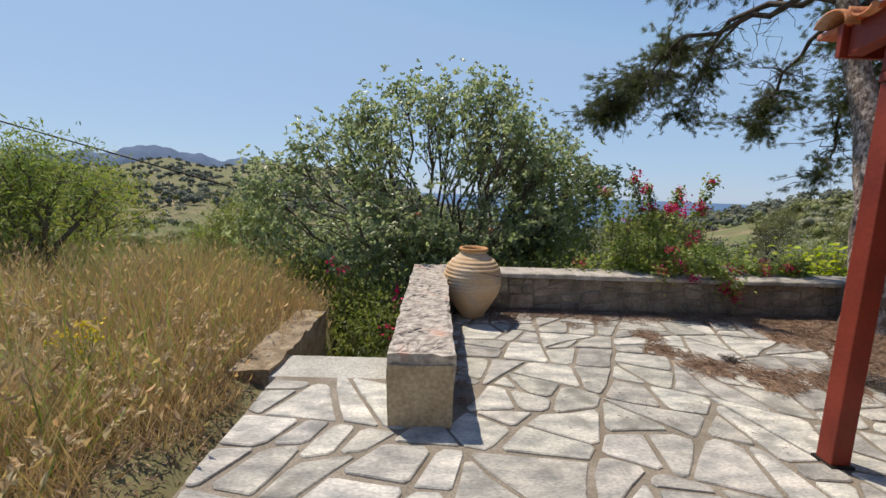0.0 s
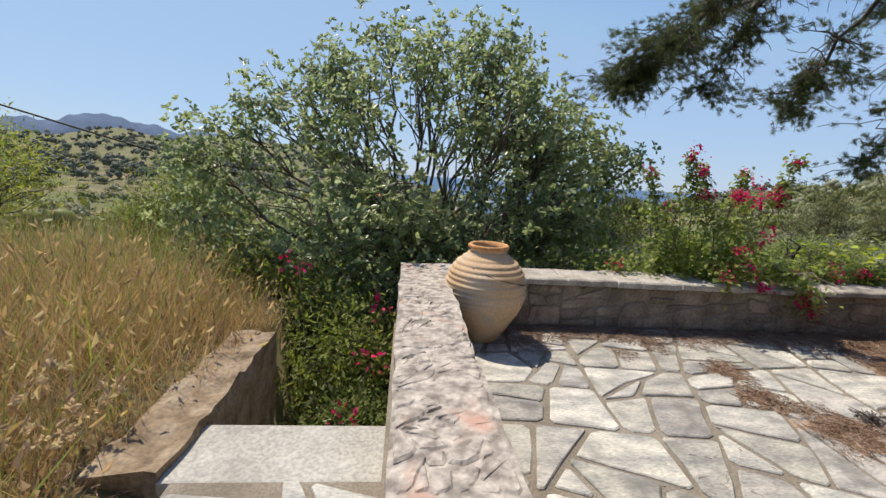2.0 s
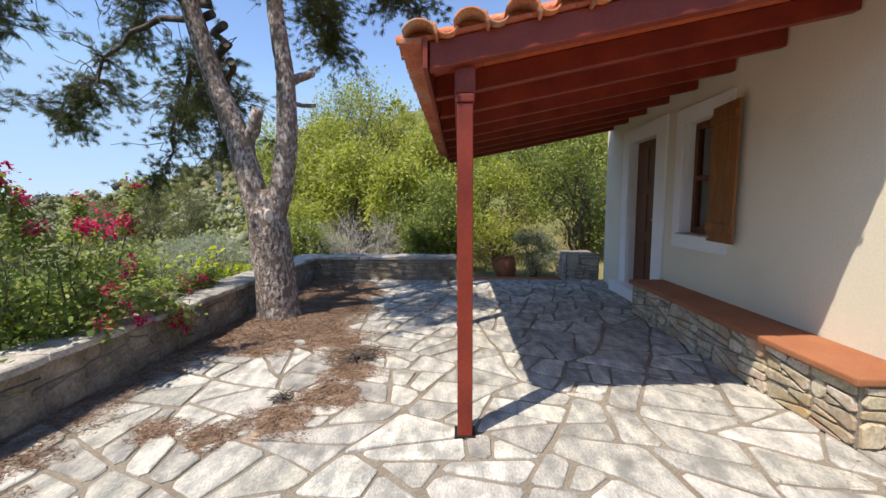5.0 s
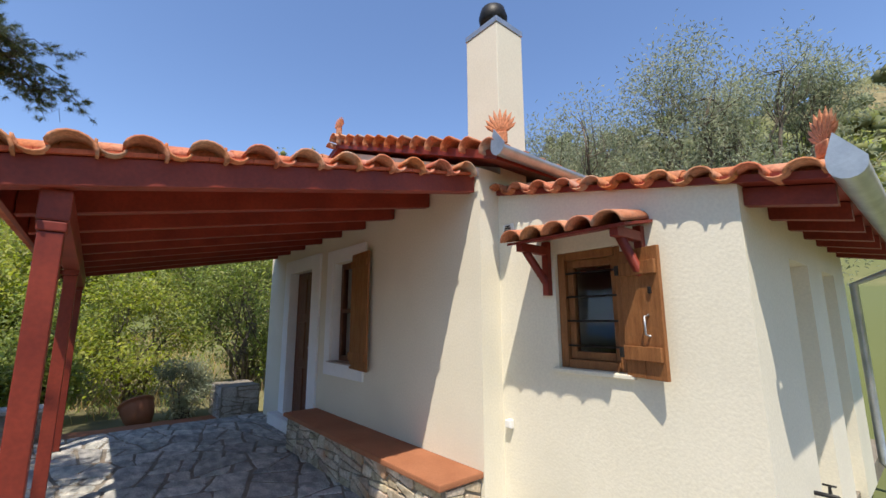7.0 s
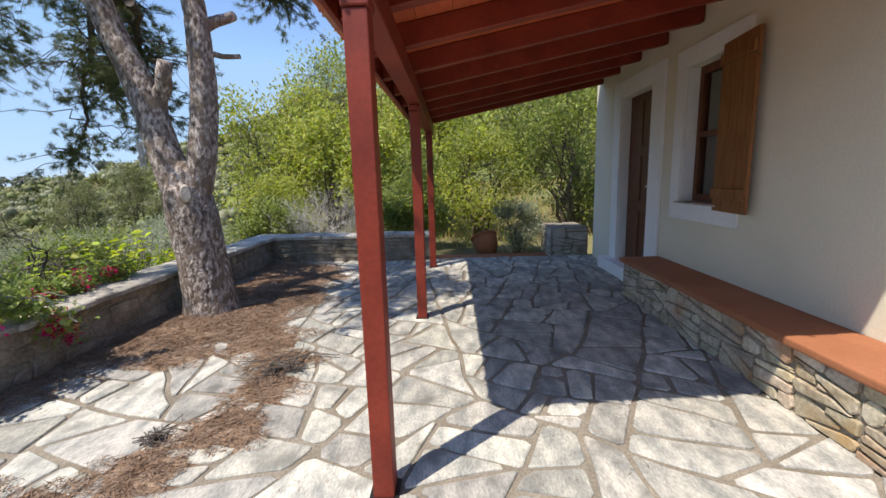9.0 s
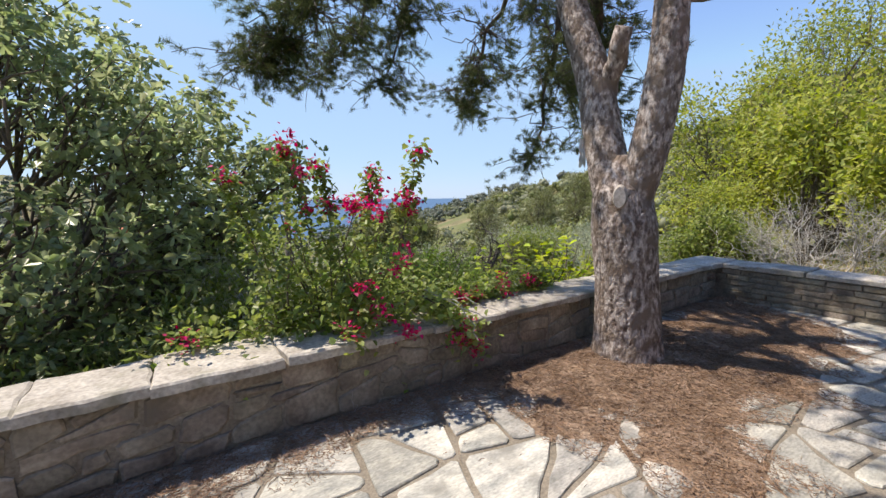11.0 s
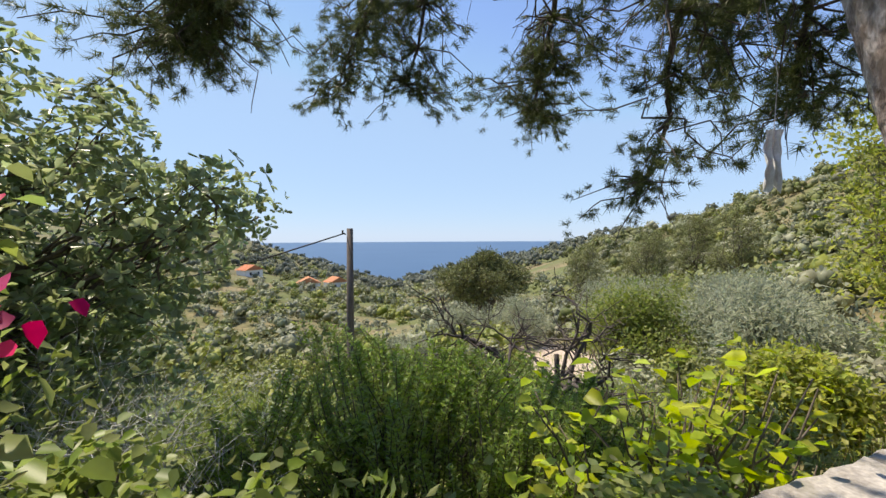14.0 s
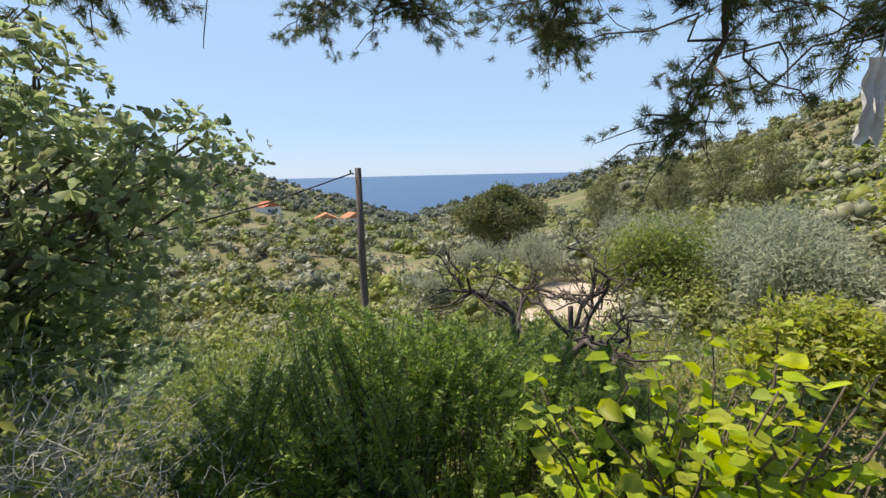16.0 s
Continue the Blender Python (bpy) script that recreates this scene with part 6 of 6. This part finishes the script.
def woods(n, r0, r1, size, per, rad, name, material, label, az0=-180, az1=180, power=1.0, tall=1.0):
    """Trees or bushes past counting: each a few lumps of leaves round rough cores."""
    az = np.radians(az0 + rng.random(n) * (az1 - az0))
    r = r0 * (r1 / r0) ** (rng.random(n) ** power)
    x, y = CX + r * np.sin(az), CY + r * np.cos(az)
    patch = np.sin(x * 0.06 + 1) * np.cos(y * 0.05) + 0.7 * np.sin(x * 0.021 - y * 0.034)
    ok = (patch > -0.75 + rng.normal(size=n) * 0.4) & (height(x, y) > SEA) & off_track(x, y)
    x, y, r = x[ok], y[ok], r[ok]
    s = rad * (0.6 + rng.random(len(x)) * 0.9) * (r / r0) ** 0.22
    c = np.stack([x, y, height(x, y) + s * 0.55 * tall], 1)
    k = 6
    d = unit(rng.normal(size=(len(x) * k, 3)))
    d[:, 2] = np.abs(d[:, 2]) * 0.9 - 0.25
    C = np.repeat(c, k, 0) + d * np.repeat(s, k)[:, None] * np.array([0.62, 0.62, 0.62 * tall])
    R = np.repeat(s, k) * (0.36 + 0.22 * rng.random(len(C)))
    core = (C[:, None, :] + ICO_V[None] * R[:, None, None] * ((0.3 if r0 < 40 else 0.5) + 0.36 * rng.random((len(C), len(ICO_V), 1)))).reshape(-1, 3)
    core_f = (np.arange(len(C))[:, None, None] * len(ICO_V) + ICO_F[None]).reshape(-1, 3)
    m = max(4, per // k)
    N = unit(rng.normal(size=(len(C) * m, 3)) + np.array([0, 0, 0.35]))
    P = np.repeat(C, m, 0) + N * np.repeat(R, m)[:, None] * (0.85 + 0.3 * rng.random((len(N), 1)))
    T = unit(np.cross(N, rng.normal(size=N.shape)) + N * 0.35)
    S = unit(np.cross(T, N + rng.normal(size=N.shape) * 0.4))
    z = (size * np.repeat(np.repeat((r / r0) ** 0.42, k), m) * (0.6 + 0.7 * rng.random(len(P))))[:, None]
    V = np.stack([P - T * z * 0.3, P + S * z * 0.3, P + T * z * 0.7, P - S * z * 0.3], 1).reshape(-1, 3)
    b = np.arange(len(P))[:, None] * 4
    F = np.concatenate([b + np.array([[0, 1, 2]]), b + np.array([[0, 2, 3]])])
    return tagged(obj(name, fast_mesh(name, *merge([(V, F), (core, core_f)])), material), label, "woods", kind="stuff")


woods(420, 78, 200, 0.55, 66, 2.2, "hill_woods", M["wood_far"], "dark trees along the upper hillside", 38, 78)
woods(260, 78, 200, 0.55, 66, 2.0, "hill_woods", M["grove"], "olive trees along the upper hillside", 38, 78)
woods(520, 28, 130, 0.40, 60, 1.7, "hill_woods", M["wood_far"], "dark green scrub woods over the hills", 40, 190)
woods(360, 28, 130, 0.40, 60, 1.6, "hill_woods", M["fresh"], "fresh green trees scattered over the hills", 40, 190)
woods(170, 45, 95, 0.40, 60, 2.2, "hill_woods", M["wood_far"], "dark trees on the hill behind the house", 145, 190)
woods(240, 26, 90, 0.36, 66, 1.5, "hill_woods", M["yellowleaf"], "yellow-green almond trees over the hillside", 66, 140)
woods(620, 26, 420, 0.34, 96, 1.5, "valley_woods", M["grove"], "grey-green olive groves filling the valley", -55, 62)
woods(380, 60, 300, 0.5, 60, 1.7, "valley_woods", M["grove"], "scattered groves down the valley", -25, 30)
woods(240, 60, 300, 0.5, 60, 1.7, "valley_woods", M["fresh"], "green scrub down the valley", -25, 30)
woods(700, 24, 420, 0.34, 96, 1.4, "valley_woods", M["wood_far"], "dark scrub along the valley", -65, 62)
woods(300, 20, 200, 0.30, 110, 1.2, "valley_woods", M["fresh"], "light green bushes on the valley slope", -65, 60)
woods(100, 9, 24, 0.10, 420, 0.62, "valley_scrub", M["fresh"], "low green scrub on the slope below the terrace", -30, 62)
woods(60, 9, 24, 0.10, 420, 0.6, "valley_scrub", M["grove"], "low grey-green scrub on the slope below the terrace", -30, 62)
woods(50, 10, 26, 0.10, 420, 0.6, "valley_scrub", M["wood_far"], "dark scrub on the slope below the terrace", -30, 75)


def scrub(n, x0, x1, y0, y1, rad, leaf, per, name, material, label):
    """Low bushes of many small leaves on the ground of a stretch of the slope."""
    x, y = x0 + rng.random(n) * (x1 - x0), y0 + rng.random(n) * (y1 - y0)
    ok = off_track(x, y)
    x, y, n = x[ok], y[ok], int(ok.sum())
    s = rad * (0.5 + rng.random(n))
    c = np.stack([x, y, height(x, y) + s * 0.35], 1)
    d = ball(n * per, 0.3)
    P = np.repeat(c, per, 0) + d * np.repeat(s, per)[:, None] * np.array([1.1, 1.1, 0.9])
    V, F = leaves(P, d + rng.normal(size=d.shape) * 0.7 + np.array([0, 0, 0.4]), leaf * (0.6 + 0.8 * rng.random(len(P))), 0.45, 0.15, 0.35)
    return tagged(obj(name, fast_mesh(name, V, F), material), label, "scrub", kind="stuff")


scrub(90, 2.2, 9.0, 7.2, 13.0, 0.42, 0.055, 420, "valley_scrub", M["greenleaf"], "low leafy scrub below the rosemary")
scrub(60, 2.2, 9.5, 7.4, 14.0, 0.45, 0.055, 420, "valley_scrub", M["bougleaf"], "low bright green scrub below the rosemary")
scrub(50, 2.5, 9.5, 7.6, 15.0, 0.40, 0.05, 380, "valley_scrub", M["olive"], "low grey-green herbs below the rosemary")
scrub(26, 2.5, 9.0, 8.0, 14.0, 0.40, 0.05, 380, "valley_scrub", M["yellowleaf"], "yellowing low scrub below the rosemary")
scrub(60, -3.0, 3.4, 8.6, 17.0, 0.50, 0.07, 420, "valley_scrub", M["greenleaf"], "leafy scrub on the slope under the oak")
scrub(45, -3.0, 3.6, 8.6, 18.0, 0.50, 0.07, 420, "valley_scrub", M["oakleaf"], "grey-green scrub on the slope under the oak")
woods(520, 26, 220, 0.34, 54, 1.1, "field_scrub", M["wood_far"], "olive-brown scrub on the slope beyond the field", -100, -32)
woods(160, 20, 120, 0.32, 54, 1.0, "field_scrub", M["grove"], "grey-green bushes beyond the dry field", -100, -32)
woods(2800, 190, 900, 1.2, 18, 2.6, "far_woods", M["haze_wood"], "dark scrub on the distant slopes, greyed for haze", -80, 60)

# mountains at the horizon; the haze of distance is put into their blue base colour
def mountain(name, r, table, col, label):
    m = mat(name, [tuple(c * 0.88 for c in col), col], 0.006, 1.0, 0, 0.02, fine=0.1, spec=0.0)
    az = np.linspace(table[0][0], table[-1][0], 160)
    el = np.interp(az, [k[0] for k in table], [k[1] for k in table]) + 0.16 * np.sin(az * 1.7) + 0.09 * np.sin(az * 4.3 + 1)
    V, F = [], []
    for k, (f, s) in enumerate(((1.0, 0.0), (1.05, 0.55), (1.12, 1.0), (1.4, 0.3))):
        for a, e in zip(az, el):
            z = SEA - 10 + (1.35 + r * 1.12 * math.tan(radians(e)) - SEA + 10) * s * (1 + 0.08 * math.sin(a * 5 + k) * (s < 0.9))
            V.append((CX + r * f * math.sin(radians(a)), CY + r * f * math.cos(radians(a)), z))
    n = len(az)
    for k in range(3):
        for q in range(n - 1):
            F.append((k * n + q, k * n + q + 1, (k + 1) * n + q + 1, (k + 1) * n + q))
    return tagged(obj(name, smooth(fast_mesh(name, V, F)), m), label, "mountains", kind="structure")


mountain("backdrop_mountain", 2400, [(-75, 2.0), (-60, 2.4), (-50, 2.6), (-42, 2.5), (-37.2, 2.8), (-34.1, 4.0), (-32, 3.4), (-29.8, 3.3), (-27.5, 2.6), (-25, 2.9), (-22, 3.0), (-14, 1.0)], (0.13, 0.18, 0.26), "mountain ridge on the horizon, coloured blue for distance haze")


# ---- single stones: paving, coping, walls ----
def clip(poly, n, d):
    """What of a polygon lies where n . p <= d."""
    out = []
    for i in range(len(poly)):
        a, b = poly[i], poly[(i + 1) % len(poly)]
        da, db = n[0] * a[0] + n[1] * a[1] - d, n[0] * b[0] + n[1] * b[1] - d
        if da <= 0:
            out.append(a)
        if da * db < 0:
            t = da / (da - db)
            out.append((a[0] + (b[0] - a[0]) * t, a[1] + (b[1] - a[1]) * t))
    return out


def area(p):
    return 0.5 * abs(sum(p[i][0] * p[(i + 1) % len(p)][1] - p[(i + 1) % len(p)][0] * p[i][1] for i in range(len(p))))


def cells(x0, x1, y0, y1, small, large, gap, turn=0.0, flat_ratio=1.0, wild=0.32):
    """Crazy paving: the rectangle is broken again and again across its longer way, with open joints between the pieces."""
    todo, done = [[(x0, y0), (x1, y0), (x1, y1), (x0, y1)]], []
    c0, s0 = math.cos(turn), math.sin(turn)
    first = 0
    while todo:
        p = todo.pop()
        if area(p) < rng.uniform(small, large) * 1.35:
            done.append(p)
            continue
        P = np.array(p) - np.mean(p, 0)
        Q = np.stack([P[:, 0] * c0 + P[:, 1] * s0, (-P[:, 0] * s0 + P[:, 1] * c0) * flat_ratio], 1)
        along = 0 if np.ptp(Q[:, 0]) * rng.uniform(0.8, 1.25) > np.ptp(Q[:, 1]) else 1
        t = turn + (0 if along == 0 else math.pi / 2) + rng.normal() * wild * (0.5 if flat_ratio > 1 else 1)
        n = (math.cos(t), math.sin(t))
        proj = [n[0] * q[0] + n[1] * q[1] for q in p]
        lo, hi = min(proj), max(proj)
        d = lo + (hi - lo) * rng.uniform(0.36, 0.64)
        a, b = clip(p, n, d), clip(p, (-n[0], -n[1]), -d)
        todo += [q for q in (a, b) if len(q) >= 3]
    out = []
    for p in done:
        m = np.mean(p, 0)
        q = p
        sgn = 1 if sum(p[i][0] * p[(i + 1) % len(p)][1] - p[(i + 1) % len(p)][0] * p[i][1] for i in range(len(p))) > 0 else -1
        for i in range(len(p)):
            e0, e1 = p[i], p[(i + 1) % len(p)]
            ex, ey = e1[0] - e0[0], e1[1] - e0[1]
            L = math.hypot(ex, ey)
            if L < 1e-6:
                continue
            n = (ey / L * sgn, -ex / L * sgn)
            q = clip(q, n, n[0] * e0[0] + n[1] * e0[1] - gap * rng.uniform(0.35, 0.75))
            if len(q) < 3:
                break
        if len(q) >= 3 and area(q) > small * 0.12:
            # corners worn off
            r = []
            for i in range(len(q)):
                u, v, w = np.array(q[i - 1]), np.array(q[i]), np.array(q[(i + 1) % len(q)])
                lu, lw = np.linalg.norm(u - v), np.linalg.norm(w - v)
                k = min(rng.uniform(0.008, 0.04), lu * 0.3, lw * 0.3)
                r += [tuple(v + (u - v) / (lu + 1e-9) * k), tuple(v + (w - v) / (lw + 1e-9) * k)]
            out.append(r)
    return out


def warp(u, v):
    """A gentle waviness that all neighbours share."""
    d = noise.noise_vector(Vector((u * 2.1, v * 2.1, 0.7)))
    return u + d.x * 0.055, v + d.y * 0.055


def stone(name, poly, material, parent, place, top, deep, bevel=0.008, step=0.15, rough=0.006):
    """One stone: its outline broken up, its edge worn. place turns (u, v, w) into the world."""
    pts = []
    for i in range(len(poly)):
        a, b = poly[i], poly[(i + 1) % len(poly)]
        n = max(1, int(math.hypot(b[0] - a[0], b[1] - a[1]) / step))
        for k in range(n):
            f = k / n
            pts.append((a[0] + (b[0] - a[0]) * f + rng.uniform(-rough, rough), a[1] + (b[1] - a[1]) * f + rng.uniform(-rough, rough)))
    cx, cy = sum(p[0] for p in pts) / len(pts), sum(p[1] for p in pts) / len(pts)
    n = len(pts)
    tilt_u, tilt_v = rng.uniform(-0.006, 0.006), rng.uniform(-0.006, 0.006)
    V, F = [], []
    for w, ins in ((-deep, 0.0), (top - bevel * 0.7, 0.0), (top, bevel)):
        for (u, v) in pts:
            L = math.hypot(u - cx, v - cy) + 1e-6
            f = max(0.3, 1 - ins / L)
            uu, vv = cx + (u - cx) * f, cy + (v - cy) * f
            ww = w + (((uu - cx) * tilt_u + (vv - cy) * tilt_v) if w > 0 or ins else 0)
            V.append(place(uu, vv, ww))
    V.append(place(cx, cy, top + 0.0015))
    me = bpy.data.meshes.new(name)
    for r in (0, 1):
        for i in range(n):
            F.append((r * n + i, r * n + (i + 1) % n, (r + 1) * n + (i + 1) % n, (r + 1) * n + i))
    for i in range(n):
        F.append((2 * n + i, 2 * n + (i + 1) % n, 3 * n))
    me.from_pydata([tuple(v) for v in V], [], F)
    me.materials.append(material)
    ob = new(name, me)
    ob.parent = parent
    if parent.parent is None and parent.type == "EMPTY":
        ob.matrix_basis = parent.matrix_basis.inverted()
    return ob


flat = lambda u, v, w: (u, v, w)
wavy = lambda u, v, w: (*warp(u, v), w)
for poly in cells(-0.8, 7.38, -0.2, 5.07, 0.045, 0.165, 0.027, radians(-14)):
    cx, cy = np.mean(poly, 0)
    if cx < 0.22:
        poly = clip(poly, (0, 1), 3.27) if cy < 3.27 else clip(poly, (-1, 0), -0.2)
    if len(poly) >= 3 and not (0.08 < cx < 0.34 and cy > 2.95):
        stone("flagstone", poly, M["flag"], floor, wavy, rng.uniform(0.0, 0.006), 0.03, 0.008, 0.14, 0.006)
for poly in cells(-0.8, 0.5, -2.5, -0.22, 0.045, 0.165, 0.027, radians(-14)):
    stone("flagstone", poly, M["flag"], floor, wavy, rng.uniform(0.0, 0.006), 0.03, 0.008, 0.14, 0.006)

# parapet stones and coping
for poly in cells(0.42, 7.3, 0.0, 0.368, 0.012, 0.05, 0.014, 0.03, 2.0, 0.22):
    stone("stone", poly, M["wallstone"], wall_n, lambda u, v, w: (u, 5.10 - w, v), rng.uniform(0.004, 0.02), 0.02, 0.012, 0.09, 0.010)
for j in range(6):
    y = 2.6 + 0.05 * (j % 3)
    while y < 5.0:
        w = rng.uniform(0.15, 0.45)
        z0 = 0.06 * j
        stone("stone", [(y + 0.004, z0 + 0.004), (y + w - 0.004, z0 + 0.004), (y + w - 0.004, z0 + 0.056), (y + 0.004, z0 + 0.056)], M["wallstone"], wall_e,
              lambda u, v, ww: (7.34 - ww, u, v), rng.uniform(0.004, 0.03), 0.02, 0.008, 0.12, 0.006)
        y += w
x = 0.37
while x < 7.6:
    w = rng.uniform(0.35, 0.75)
    a, b = 5.045 + rng.uniform(-0.02, 0.015), 5.46 + rng.uniform(-0.02, 0.03)
    stone("coping_slab", [(x + 0.003, a), (x + w - 0.003, a + rng.uniform(-0.015, 0.015)), (x + w - 0.003, b), (x + 0.003, b)], M["coping"], wall_n, flat, TOP + rng.uniform(-0.008, 0.006), -(TOP - 0.05), 0.014, 0.09, 0.011)
    x += w
y = 2.55
while y < 5.0:
    w = min(rng.uniform(0.3, 0.6), 5.04 - y)
    stone("coping_slab", [(7.30, y + 0.003), (7.72, y + 0.003), (7.72, y + w - 0.003), (7.30, y + w - 0.003)], M["coping"], wall_e, flat, TOP + rng.uniform(-0.008, 0.006), -(TOP - 0.05), 0.012, 0.1, 0.011)
    y += w
for poly in cells(0.04, 0.39, 2.74, 5.42, 0.003, 0.012, 0.003, 0.2):
    stone("top_stone", poly, M["rubble"], wall_w, flat, TOP + rng.uniform(0.001, 0.006), -(TOP - 0.03), 0.012, 0.05, 0.006)
for poly in cells(7.45, 8.18, -0.05, 0.44, 0.010, 0.035, 0.012, 0.05, 2.2):
    stone("stone", poly, M["coping"], wall_s, lambda u, v, w: (u, 0.60 + w, v), rng.uniform(0.006, 0.03), 0.02, 0.010, 0.1, 0.008)
for poly in cells(0.03, 0.59, -0.05, 0.44, 0.010, 0.035, 0.012, 0.05, 2.2):
    stone("stone", poly, M["coping"], wall_s, lambda u, v, w: (7.44 - w, u, v), rng.uniform(0.006, 0.03), 0.02, 0.010, 0.1, 0.008)

# bench facing
M["veneer"] = mat("bench_stone", [(0.36, 0.29, 0.21), (0.48, 0.41, 0.31), (0.55, 0.50, 0.42)], 8, 0.9, 0.5, 45, vary=0.2, hue=0.02, stain=(0.42, 0.27, 0.15), stain_scale=4, stain_at=(0.55, 0.7))
for poly in cells(2.235, 5.13, 0.0, 0.358, 0.006, 0.028, 0.012, 0.04, 2.6):
    stone("facing_stone", poly, M["veneer"], bench_core, lambda u, v, w: (u - 2.215, BD - 0.03 + w, v), rng.uniform(0.008, 0.026), 0.01, 0.008, 0.1, 0.007)
for poly in cells(0.01, 0.36, 0.0, 0.358, 0.006, 0.028, 0.012, 0.04, 2.0):
    stone("facing_stone", poly, M["veneer"], bench_core, lambda u, v, w: (0.02 - w, u, v), rng.uniform(0.008, 0.026), 0.01, 0.008, 0.1, 0.007)
